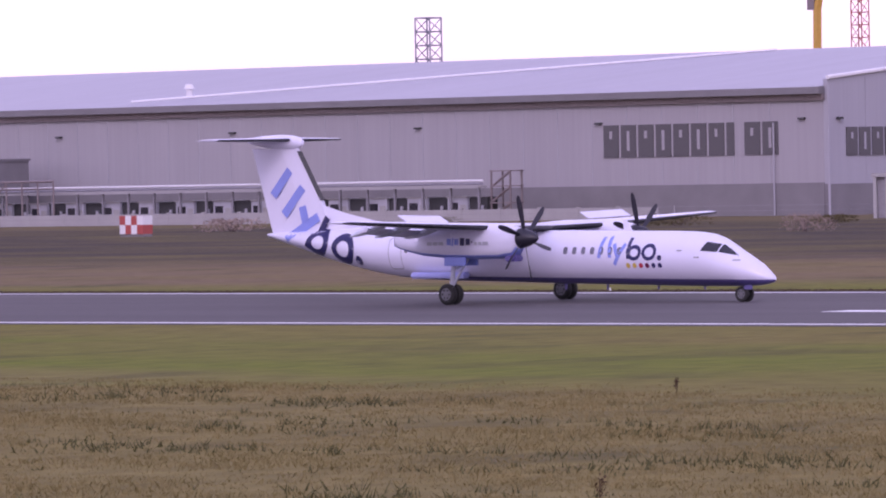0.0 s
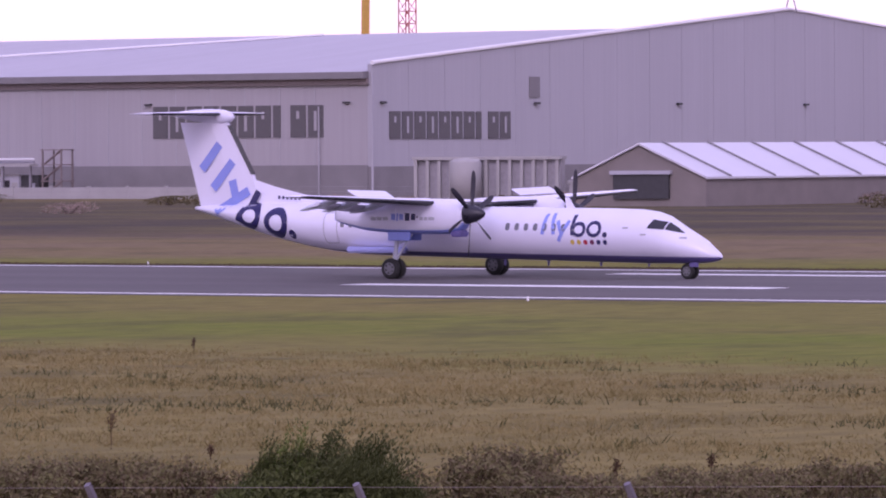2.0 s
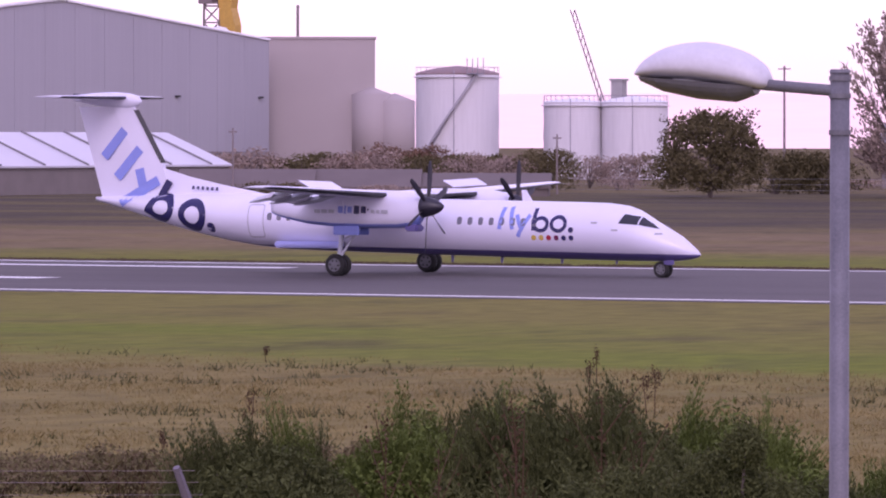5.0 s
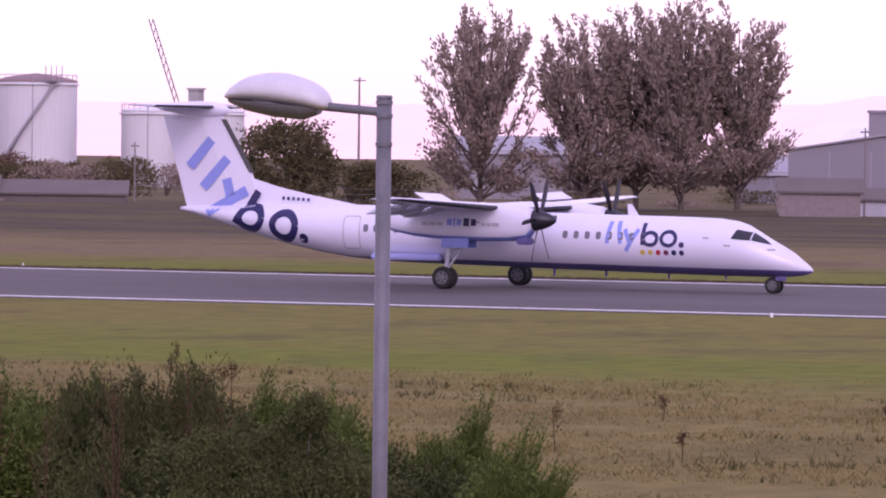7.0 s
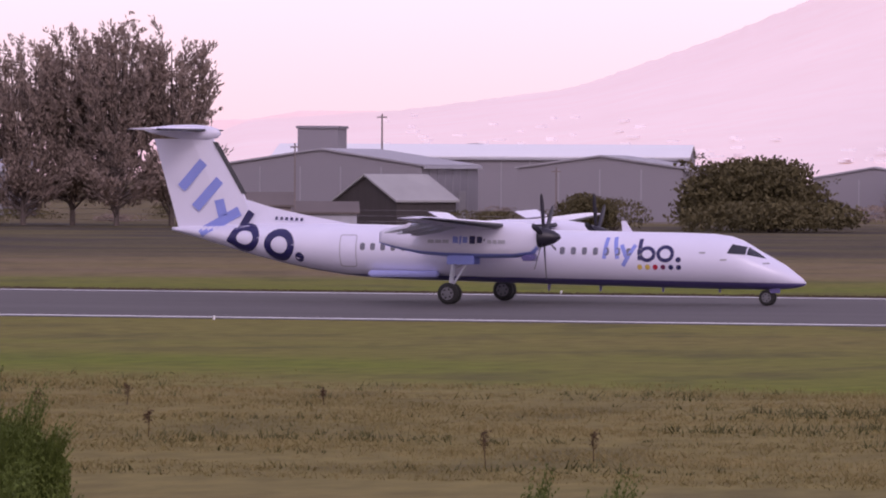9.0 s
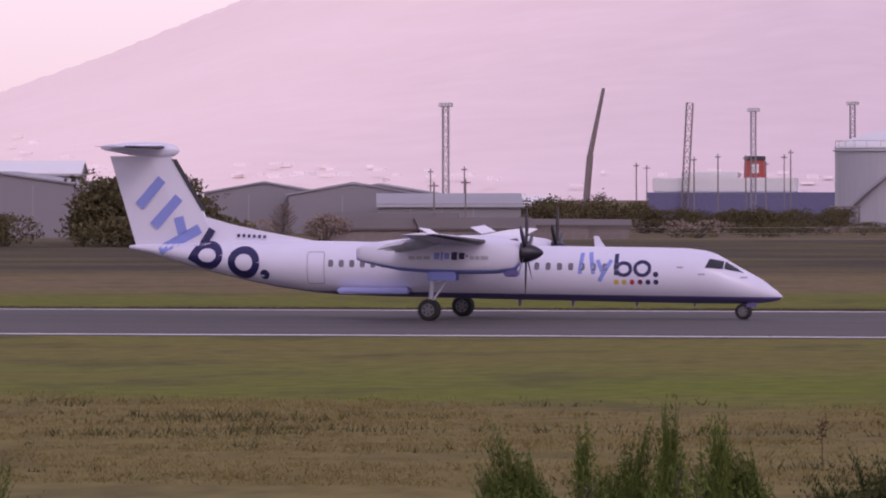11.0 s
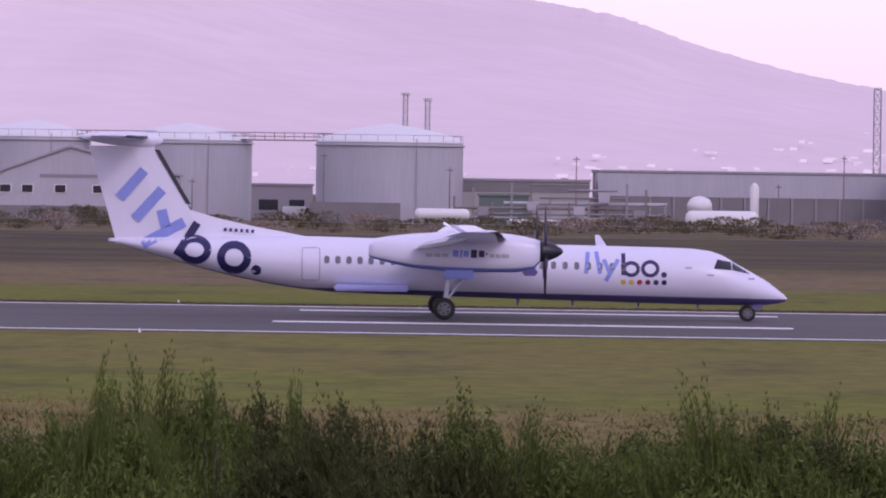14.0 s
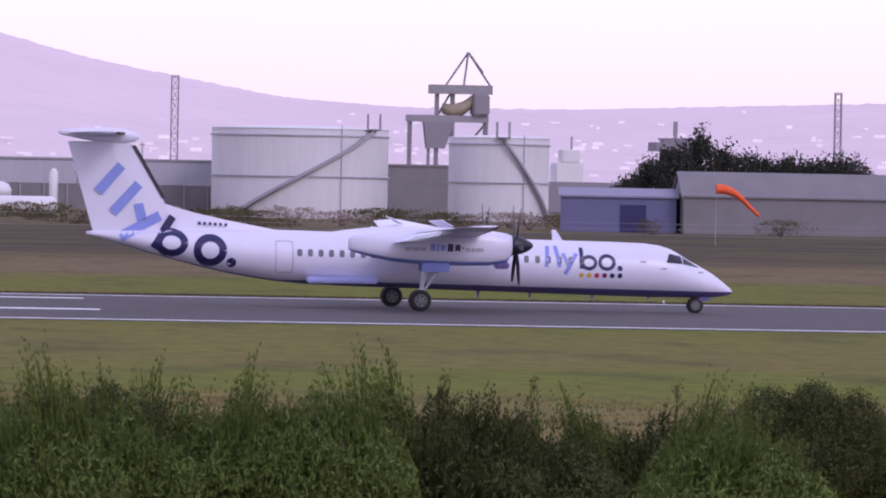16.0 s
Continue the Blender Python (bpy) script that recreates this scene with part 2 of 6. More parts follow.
# ---- the aircraft ----
PLANE = thing("airliner", (0, 232.2, 0.02), 0, "white twin-propeller airliner with blue belly and lilac tail, on the runway", "aircraft")
STATIONS = [(15.74, 0.98, 1.08, 0.05), (15.6, 0.90, 1.24, 0.22), (15.3, 0.82, 1.47, 0.42), (14.8, 0.76, 1.85, 0.68), (14.2, 0.74, 2.18, 0.88), (13.6, 0.73, 2.50, 1.05),
            (13.1, 0.73, 2.80, 1.17), (12.7, 0.73, 3.02, 1.24), (12.2, 0.73, 3.18, 1.30), (11.4, 0.74, 3.28, 1.34), (10, 0.76, 3.32, 1.345), (6, 0.84, 3.37, 1.345), (3, 0.90, 3.41, 1.345),
            (0, 0.97, 3.48, 1.345), (-3, 1.03, 3.56, 1.345), (-5, 1.10, 3.60, 1.345), (-6.5, 1.24, 3.62, 1.33), (-8, 1.46, 3.61, 1.26), (-9.5, 1.76, 3.59, 1.13), (-11, 2.12, 3.56, 0.95),
            (-12.5, 2.54, 3.52, 0.72), (-13.8, 2.90, 3.47, 0.47), (-14.7, 3.14, 3.44, 0.27), (-15.15, 3.24, 3.40, 0.12)]
ST = sorted(STATIONS)
SX = np.array([s[0] for s in ST])


def section(x):
    return tuple(float(np.interp(x, SX, [s[i] for s in ST])) for i in (1, 2, 3))


def skin(x, z, off=0.012):
    b, t, w = section(x)
    zc, hh = (b + t) / 2, (t - b) / 2
    u = max(-0.97, min(0.97, (z - zc) / hh))
    return -w * math.sqrt(1 - u * u) - off


def band_z(x):
    return 1.22 - 0.012 * x if x > -5 else 1.28


def ring(x):
    b, t, w = section(x)
    zc, hh = (b + t) / 2, (t - b) / 2
    u = max(-0.93, min(0.2, (band_z(x) - zc) / hh)) if x > -9.2 else -0.93
    fb = math.asin(u)
    right = [-math.pi / 2 + (fb + math.pi / 2) * k / 6 for k in range(6)] + [fb + (math.pi / 2 - fb) * k / 14 for k in range(14)]
    angs = right + [math.pi / 2] + [math.pi - a for a in right[:0:-1]]
    return [(x, -w * math.cos(a), zc + hh * math.sin(a)) for a in angs]


xs = sorted(set([s[0] for s in STATIONS] + [k * 1.0 for k in range(-14, 15)]))
bm = loft(bmesh.new(), [ring(x) for x in xs], mats=lambda i: 1 if i < 6 or i >= 34 else 0)
part("fuselage", bm, [WHITE, BLUE], PLANE, "white fuselage with dark blue belly", smooth=True)


def fin_half(x, z):
    return 0.20 - 0.022 * (z - 3.5)


def decal_y(x, z):
    b, t, w = section(x)
    return -fin_half(x, z) - 0.015 if z > t - 0.12 else skin(x, z) if z < t - 0.3 else min(skin(x, z), -0.2)


def stroke(path, width, where, step=0.08, across=5):
    pts = [Vector(p) for p in path]
    line = []
    for a, b in zip(pts, pts[1:]):
        k = max(1, int((b - a).length / step))
        line += [a + (b - a) * i / k for i in range(k)]
    line.append(pts[-1])
    bm = bmesh.new()
    rows = []
    for i, p in enumerate(line):
        d = (line[min(i + 1, len(line) - 1)] - line[max(i - 1, 0)]).normalized()
        nrm = Vector((-d.y, d.x))
        row = []
        for k in range(across):
            q = p + nrm * width * (k / (across - 1) - 0.5)
            row.append(bm.verts.new((q.x, where(q.x, q.y), q.y)))
        rows.append(row)
    for a, b in zip(rows, rows[1:]):
        for k in range(across - 1):
            bm.faces.new((a[k], a[k + 1], b[k + 1], b[k]))
    return bm


def arc(cx, cz, rx, rz, a0=0, a1=360, n=28):
    return [(cx + rx * math.cos(radians(a0 + (a1 - a0) * k / n)), cz + rz * math.sin(radians(a0 + (a1 - a0) * k / n))) for k in range(n + 1)]


def disc(cx, cz, r, where, n=16):
    bm = bmesh.new()
    vs = [bm.verts.new((x, where(x, z), z)) for x, z in arc(cx, cz, r, r, n=n)[:-1]]
    bm.faces.new(vs)
    return bm


def TL(cx, cy):
    return (-14.89 + (cx - 160) * 0.01475, 5.35 - (cy - 250) * 0.01485)


def FL(cx, cy):
    return (6.28 + (cx - 720) * 0.0118, 3.13 - (cy - 180) * 0.0117)


# plain emblem shapes on the tail and by the front windows
for path in ([(176, 256), (250, 172)], [(224, 320), (306, 230)], [(304, 292), (318, 345)], [(246, 398), (374, 328)]):
    part("emblem_stroke", stroke([TL(*p) for p in path], 0.47, decal_y), LILAC, PLANE)
part("emblem_stroke", stroke([TL(415, 330), TL(352, 430)], 0.36, decal_y), NAVY, PLANE)
part("emblem_ring", stroke(arc(*TL(408, 412), 0.60, 0.50), 0.34, skin), NAVY, PLANE)
part("emblem_ring", stroke(arc(*TL(530, 434), 0.60, 0.58), 0.36, skin), NAVY, PLANE)
part("emblem_dot", disc(*TL(598, 472), 0.23, skin), NAVY, PLANE)
for path in ([(738, 268), (746, 184)], [(778, 182), (792, 268)], [(806, 212), (832, 268)], [(862, 212), (814, 296)]):
    part("emblem_stroke", stroke([FL(*p) for p in path], 0.19, skin), LILAC, PLANE)
part("emblem_stroke", stroke([FL(882, 188), FL(882, 272)], 0.19, skin), NAVY, PLANE)
part("emblem_ring", stroke(arc(*FL(912, 248), 0.32, 0.28), 0.17, skin), NAVY, PLANE)
part("emblem_ring", stroke(arc(*FL(985, 246), 0.34, 0.31), 0.17, skin), NAVY, PLANE)
part("emblem_dot", disc(*FL(1038, 269), 0.13, skin), NAVY, PLANE)
for k, m in enumerate((YELLOW, YELLOW, RED, MAROON, NAVY, NAVY)):
    part("colour_dot", disc(*FL(882 + 31.4 * k, 299), 0.12, skin), m, PLANE)
for k in range(6):
    part("registration_bar", stroke([(-9.93 + 0.25 * k, 3.87 - 0.012 * k), (-9.80 + 0.25 * k, 3.865 - 0.012 * k)], 0.15, decal_y), NAVY, PLANE)


def quad_outline(x0, x1, z0, z1, r, n=5):
    pts = []
    for cx, cz, a in ((x1 - r, z1 - r, 0), (x0 + r, z1 - r, 90), (x0 + r, z0 + r, 180), (x1 - r, z0 + r, 270)):
        pts += arc(cx, cz, r, r, a, a + 90, n)
    return pts


def patch(pts, off, flip=1):
    bm = bmesh.new()
    vs = [bm.verts.new((x, flip * skin(x, z, off), z)) for x, z in pts]
    bm.faces.new(vs)
    return bm


for x in [4.48 + 0.53 * k for k in range(8)] + [-5.24 + 0.5 * k for k in range(9)]:
    z = 2.52 - 0.012 * x
    for s in (1, -1):
        part("cabin_window", patch(quad_outline(x - 0.12, x + 0.12, z - 0.17, z + 0.17, 0.09), 0.016, s), PORT, PLANE)
part("door_seam", stroke(quad_outline(-6.36, -5.56, 1.64, 3.11, 0.12) + [(-5.56, 2.99)], 0.035, skin, across=2), SEAM, PLANE)
def skin_quad(c, off, flip, n=7):
    """A pane laid on the fuselage between four corners in (x, z)."""
    bm = bmesh.new()
    g = []
    for i in range(n + 1):
        u = i / n
        row = []
        for k in range(n + 1):
            v = k / n
            x = (c[0][0] * (1 - u) + c[1][0] * u) * (1 - v) + (c[3][0] * (1 - u) + c[2][0] * u) * v
            z = (c[0][1] * (1 - u) + c[1][1] * u) * (1 - v) + (c[3][1] * (1 - u) + c[2][1] * u) * v
            row.append(bm.verts.new((x, flip * skin(x, z, off), z)))
        g.append(row)
    for i in range(n):
        for k in range(n):
            bm.faces.new((g[i][k], g[i + 1][k], g[i + 1][k + 1], g[i][k + 1]))
    return bm


for quad in ([(12.30, 2.40), (13.12, 2.34), (13.12, 2.70), (12.48, 2.82)], [(13.17, 2.34), (14.02, 2.16), (13.66, 2.40), (13.17, 2.69)]):
    for s in (1, -1):
        part("windscreen", skin_quad(quad, 0.022, s), GLASS, PLANE)
# pitot and aerials
part("blade_aerial", prism(bmesh.new(), [(7.0, 3.33), (7.5, 3.33), (7.15, 3.85), (6.95, 3.85)], -0.03, 0.03), WHITE, PLANE)
for x in (3.4, 5.9, 8.9, 11.6):
    part("belly_aerial", prism(bmesh.new(), [(x, 0.9), (x + 0.16, 0.9), (x + 0.1, 0.58), (x + 0.02, 0.58)], -0.02, 0.02), BLUE, PLANE)
for x, z in ((11.0, 2.42), (12.0, 2.1), (13.9, 1.95)):
    part("pitot_tube", stroke([(x, z), (x + 0.3, z)], 0.07, skin), SEAM, PLANE)
part("belly_fairing", boxed(-4.9, -1.5, -1.52, -1.02, 1.17, 1.47, bevel=0.08), PALEBLUE, PLANE, "pale blue side fairing")
part("belly_fairing", boxed(-4.9, -1.5, 1.02, 1.52, 1.17, 1.47, bevel=0.08), PALEBLUE, PLANE, "pale blue side fairing")


def foil(chord, thick, n=9):
    up = [(0.5 * (1 - math.cos(math.pi * k / n)), ) for k in range(n + 1)]
    yt = lambda c: 5 * thick * (0.2969 * math.sqrt(c) - 0.126 * c - 0.3516 * c * c + 0.2843 * c ** 3 - 0.1036 * c ** 4)
    top = [(-c[0] * chord, yt(c[0]) * chord) for c in up]
    low = [(-c[0] * chord, -0.7 * yt(c[0]) * chord) for c in up[-2:0:-1]]
    return top + low


def surface(name, spans, parent, label="", material=None, boot=True):
    """A wing from sections (y, leading edge x, z, chord, thickness)."""
    rings = []
    for y, x, z, c, t in spans:
        rings.append([(x + px, y, z + pz) for px, pz in foil(c, t)])
    n = len(rings[0])
    bm = loft(bmesh.new(), rings, mats=lambda i: 1 if boot and (i < 1 or i >= n - 2) else 0)
    return part(name, bm, material or [WHITE, BOOT], parent, label, smooth=True)


# fin, dorsal fin and tailplane
fin = [[(x, -h, z), (x - 0.35 * c, -1.6 * h, z), (x - c, -0.02, z), (x - c, 0.02, z), (x - 0.35 * c, 1.6 * h, z), (x, h, z)] for x, z, c, h in ((-11.0, 3.4, 3.85, 0.12), (-11.6, 5.0, 3.72, 0.11), (-13.15, 7.6, 2.95, 0.08))]
part("fin", loft(bmesh.new(), fin), WHITE, PLANE)
boot = [[(x + 0.16, 0, z), (x - 0.05, -0.14, z), (x - 0.05, 0.14, z)] for x, z in ((-11.6, 5.0), (-13.05, 7.45))]
part("fin_boot", loft(bmesh.new(), boot), BOOT, PLANE, "black de-icing boot")
dors = [[(-6.3, -0.02, 3.55), (-6.3, 0.02, 3.55), (-6.3, 0.0, 3.63)], [(-8.5, -0.12, 3.5), (-8.5, 0.12, 3.5), (-8.5, 0.0, 4.02)], [(-10.2, -0.17, 3.4), (-10.2, 0.17, 3.4), (-10.2, 0, 4.38)], [(-11.5, -0.18, 3.4), (-11.5, 0.18, 3.4), (-11.5, 0, 4.75)]]
part("dorsal_fin", loft(bmesh.new(), dors), WHITE, PLANE)
bul = [[(x, r * 0.75 * math.cos(a), z + r * math.sin(a)) for a in [2 * math.pi * k / 14 for k in range(14)]] for x, z, r in ((-12.75, 7.85, 0.06), (-12.95, 7.86, 0.24), (-13.4, 7.87, 0.36), (-14.2, 7.9, 0.38), (-15.2, 7.95, 0.30), (-16.3, 8.0, 0.14), (-16.55, 8.0, 0.04))]
part("tail_bullet", loft(bmesh.new(), bul), WHITE, PLANE, smooth=True)
for s in (-1, 1):
    surface("tailplane", [(0.2 * s, -13.4, 8.0, 2.7, 0.11), (4.65 * s, -14.25, 8.02, 1.5, 0.10)], PLANE, "white tailplane with black leading edge")
    surface("wing", [(0.0, 2.75, 3.52, 3.3, 0.15), (4.4 * s, 2.75, 3.60, 3.2, 0.15), (9.5 * s, 2.42, 3.82, 2.4, 0.14), (14.05 * s, 2.05, 4.02, 1.55, 0.12), (14.22 * s, 1.7, 4.03, 0.9, 0.06)], PLANE, "white high wing with black leading edge")
    for y0, y1, x0, x1, z0, z1 in ((1.5, 3.7, -0.5, -0.5, 3.5, 3.52), (5.1, 10.4, -0.42, 0.05, 3.5, 3.72)):
        bm = loft(bmesh.new(), [[(x, y * s, z), (x - 0.15, y * s, z + 0.07), (x - c, y * s, z - 0.34 * c), (x - 0.2, y * s, z - 0.16)] for y, x, z, c in ((y0, x0, z0, 1.0), (y1, x1, z1, 0.75))])
        part("flap", bm, WHITE, PLANE)
    for y in (6.2, 8.4, 10.2):
        z = 3.55 + 0.04 * (y - 5)
        bm = loft(bmesh.new(), [[(x, y * s - r * 0.6, zz), (x, y * s, zz - r), (x, y * s + r * 0.6, zz), (x, y * s, zz + r)] for x, zz, r in ((0.9, z, 0.03), (0.1, z - 0.12, 0.16), (-0.9, z - 0.32, 0.12), (-1.3, z - 0.42, 0.03))])
        part("flap_fairing", bm, STRUT, PLANE)
    bm = loft(bmesh.new(), [[(x, y * s, z), (x - 0.55, y * s, z + 0.30), (x - 0.57, y * s, z + 0.27), (x - 0.03, y * s, z - 0.03)] for y, x, z in ((5.4, 0.75, 3.92), (8.6, 0.85, 4.0))])
    part("spoiler", bm, WHITE, PLANE, "raised white spoiler panel")
    # nacelle
    rings = []
    for x, zb, zt, w in ((4.25, 2.62, 3.58, 0.46), (4.0, 2.3, 3.68, 0.56), (3.2, 2.16, 3.8, 0.64), (1.8, 2.14, 3.86, 0.68), (0, 2.18, 3.84, 0.68), (-1.4, 2.3, 3.74, 0.64), (-2.4, 2.5, 3.62, 0.5), (-3.1, 2.68, 3.5, 0.3), (-3.4, 2.8, 3.3, 0.08)):
        zc, hh = (zb + zt) / 2, (zt - zb) / 2
        rr = []
        for k in range(24):
            a = 2 * math.pi * k / 24 - math.pi / 2
            ca, sa = math.cos(a), math.sin(a)
            rr.append((x, 4.4 * s + w * math.copysign(abs(ca) ** 0.75, ca), zc + hh * math.copysign(abs(sa) ** 0.75, sa)))
        rings.append(rr)
    nac = part("nacelle", loft(bmesh.new(), rings, mats=lambda i: 1 if i < 3 or i >= 21 else 0), [WHITE, LILAC], PLANE, "white engine nacelle with blue underside", smooth=True)
    part("air_intake", boxed(3.5, 4.15, 4.4 * s - 0.36, 4.4 * s + 0.36, 2.02, 2.34, bevel=0.08), BLUE, nac)
    part("exhaust_stub", boxed(-0.4, 0.7, 4.4 * s - 0.72, 4.4 * s + 0.72, 3.1, 3.45, bevel=0.1), WHITE, nac)
    if s < 0:
        yb = lambda x, z: -4.4 - 0.70
        for x0, x1, m, hgt in ((0.35, 0.6, LILAC, 0.3), (0.66, 0.76, LILAC, 0.36), (0.82, 1.05, LILAC, 0.28), (1.15, 1.42, NAVY, 0.36), (1.5, 1.76, NAVY, 0.3), (1.82, 1.9, NAVY, 0.08)):
            part("emblem_bar", stroke([(x0, 2.98), (x1, 2.97)], hgt, yb, across=2), m, nac)
        for x0, x1 in ((-0.85, -0.55), (-0.5, -0.2), (-0.15, 0.15), (2.0, 2.2), (2.25, 2.45), (2.5, 2.85)):
            part("emblem_bar", stroke([(x0, 2.9), (x1, 2.89)], 0.16, yb, across=2), GREYLET, nac)
    # main gear
    part("gear_door", boxed(0.0, 1.3, 4.4 * s - 0.5, 4.4 * s - 0.42, 1.84, 2.25, bevel=0.03), LILAC, PLANE, "blue gear door")
    part("gear_door", boxed(0.0, 1.3, 4.4 * s + 0.42, 4.4 * s + 0.5, 1.84, 2.25, bevel=0.03), LILAC, PLANE, "blue gear door")
    bm = tube(bmesh.new(), (0.25, 4.4 * s, 2.3), (0.0, 4.4 * s, 0.5), 0.11)
    tube(bm, (1.1, 4.4 * s, 2.2), (0.1, 4.4 * s, 0.85), 0.06)
    tube(bm, (0.0, 4.4 * s - 0.3, 0.5), (0.0, 4.4 * s + 0.3, 0.5), 0.07)
    tube(bm, (0.35, 4.4 * s, 1.7), (0.95, 4.4 * s, 1.95), 0.05)
    part("main_gear_strut", bm, STRUT, PLANE, "grey landing gear leg")
bm = tube(bmesh.new(), (14.0, 0, 1.0), (13.94, 0, 0.38), 0.08)
tube(bm, (13.94, -0.22, 0.37), (13.94, 0.22, 0.37), 0.05)
tube(bm, (14.5, 0, 0.85), (14.0, 0, 0.55), 0.045)
part("nose_gear_strut", bm, STRUT, PLANE, "grey nose gear leg")
part("nose_gear_door", boxed(14.1, 14.6, -0.3, -0.26, 0.58, 0.85, bevel=0.015), BLUE, PLANE)

WHEELS, PROPS = [], []


def wheel(x, y, r, w):
    prof = [(0.58 * r, -w / 2), (0.85 * r, -w / 2), (0.96 * r, -w * 0.38), (r, -w * 0.15), (r, w * 0.15), (0.96 * r, w * 0.38), (0.85 * r, w / 2), (0.58 * r, w / 2)]
    bm = lathe(bmesh.new(), prof, 28)
    bmesh.ops.rotate(bm, verts=bm.verts[:], matrix=Matrix.Rotation(radians(90), 3, "X"))
    tyre = part("wheel", bm, RUBBER, PLANE, "black rubber tyre on grey rim", smooth=True)
    bm = lathe(bmesh.new(), [(0.12 * r, -w * 0.56), (0.2 * r, -w * 0.54), (0.5 * r, -w * 0.5), (0.6 * r, -w * 0.52), (0.6 * r, w * 0.52), (0.5 * r, w * 0.5), (0.2 * r, w * 0.54), (0.12 * r, w * 0.56)], 24)
    bmesh.ops.rotate(bm, verts=bm.verts[:], matrix=Matrix.Rotation(radians(90), 3, "X"))
    part("rim", bm, METAL, tyre, "grey metal rim")
    for k in range(6):
        a = k * math.pi / 3
        part("rim_hole", tube(bmesh.new(), (0.4 * r * math.cos(a), -w * 0.55, 0.4 * r * math.sin(a)), (0.4 * r * math.cos(a), w * 0.55, 0.4 * r * math.sin(a)), 0.09 * r), RUBBER, tyre)
    WHEELS.append((tyre, x, y, r))


for s in (-1, 1):
    wheel(0, 4.4 * s - 0.24, 0.5, 0.3)
    wheel(0, 4.4 * s + 0.24, 0.5, 0.3)
wheel(13.94, -0.19, 0.37, 0.2)
wheel(13.94, 0.19, 0.37, 0.2)
for s in (-1, 1):
    bm = bmesh.new()
    prof = [(5.3, 0.03), (5.22, 0.14), (5.0, 0.28), (4.7, 0.40), (4.4, 0.47), (4.27, 0.48)]
    loft(bm, [[(x - 4.5, r * math.cos(2 * math.pi * k / 24), r * math.sin(2 * math.pi * k / 24)) for k in range(24)] for x, r in prof])
    hub = part("propeller", bm, PROPM, PLANE, "black six-bladed propeller", smooth=True)
    for k in range(6):
        rings = []
        for rr, c, tw in ((0.35, 0.14, 50), (0.7, 0.19, 40), (1.2, 0.26, 30), (1.7, 0.26, 22), (1.98, 0.18, 18), (2.05, 0.06, 16)):
            a = radians(tw)
            dx, dy = math.sin(a), math.cos(a)
            sw = -0.12 * (rr / 2) ** 2
            rings.append([(c * u * dx + 0.02 * v * dy, sw + c * u * dy - 0.02 * v * dx, rr) for u, v in ((-0.5, 0), (-0.1, 1), (0.5, 0), (-0.1, -1))])
        bm = loft(bmesh.new(), rings)
        bmesh.ops.rotate(bm, verts=bm.verts[:], matrix=Matrix.Rotation(k * math.pi / 3, 3, "X"))
        part("blade", bm, PROPM, hub)
    PROPS.append((hub, 4.4 * s))


# ---- materials of the surroundings ----
CLAD = mat("pale_grey_cladding", (0.35, 0.335, 0.355), 0.55, vary=0.06, scale=0.05, bump=0.2, fine=0.6, stretch=(4, 4, 0.1))
CLADB = mat("grey_cladding", (0.38, 0.375, 0.415), 0.55, vary=0.05, scale=0.05, fine=0.6, stretch=(4, 4, 0.1))
ROOFM = mat("metal_roof_sheet", (0.36, 0.35, 0.40), 0.45, 0.2, vary=0.1, scale=0.08, fine=1.0, stretch=(3, 0.2, 1))
PLINTH = mat("dark_grey_plinth", (0.20, 0.19, 0.20), 0.7, vary=0.15, scale=0.3)
DARK = mat("dark_opening", (0.05, 0.05, 0.055), 0.7, vary=0.2)
SIGN = mat("charcoal_letters", (0.10, 0.095, 0.10), 0.6, vary=0.06)
TANKW = mat("tank_white_paint", (0.66, 0.65, 0.68), 0.5, vary=0.07, scale=0.12, fine=0.8, stretch=(3, 3, 0.3))
TANKG = mat("tank_grey_paint", (0.42, 0.42, 0.48), 0.5, vary=0.08, scale=0.12, fine=0.8, stretch=(3, 3, 0.3))
TANKTOP = mat("tank_roof", (0.74, 0.73, 0.75), 0.5, vary=0.05)
STEEL = mat("galvanised_steel", (0.30, 0.29, 0.32), 0.5, 0.5, vary=0.2)
STAIRM = mat("grey_painted_steel", (0.36, 0.35, 0.40), 0.6, vary=0.1)
FENCEP = mat("stained_concrete_post", (0.15, 0.135, 0.165), 0.85, vary=0.2, scale=3)
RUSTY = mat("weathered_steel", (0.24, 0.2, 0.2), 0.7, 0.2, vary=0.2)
YEL = mat("crane_yellow", (0.55, 0.33, 0.06), 0.5, vary=0.15)
CONC = mat("concrete", (0.36, 0.35, 0.35), 0.8, vary=0.15, scale=0.3)
BEIGE = mat("beige_cladding", (0.40, 0.355, 0.35), 0.7, vary=0.06, scale=0.1)
HAZY = mat("far_grey_cladding", (0.26, 0.245, 0.28), 0.7, vary=0.06, scale=0.1)
HAZYROOF = mat("far_roof", (0.33, 0.32, 0.36), 0.6, vary=0.08, scale=0.1)
BROOF = mat("bright_roof", (0.82, 0.81, 0.83), 0.4, vary=0.03)
TIMBER = mat("dark_tarred_timber", (0.06, 0.05, 0.05), 0.85, vary=0.25, scale=0.6, stretch=(6, 6, 0.5))
BROWNROOF = mat("brown_felt_roof", (0.14, 0.115, 0.11), 0.8, vary=0.15, scale=0.3)
GLROOF = mat("translucent_roof", (0.58, 0.57, 0.63), 0.35, vary=0.06, scale=0.2)
BLUEW = mat("blue_cladding", (0.13, 0.13, 0.25), 0.6, vary=0.1)
ORANGE = mat("orange_cloth", (0.85, 0.12, 0.03), 0.7, vary=0.06)
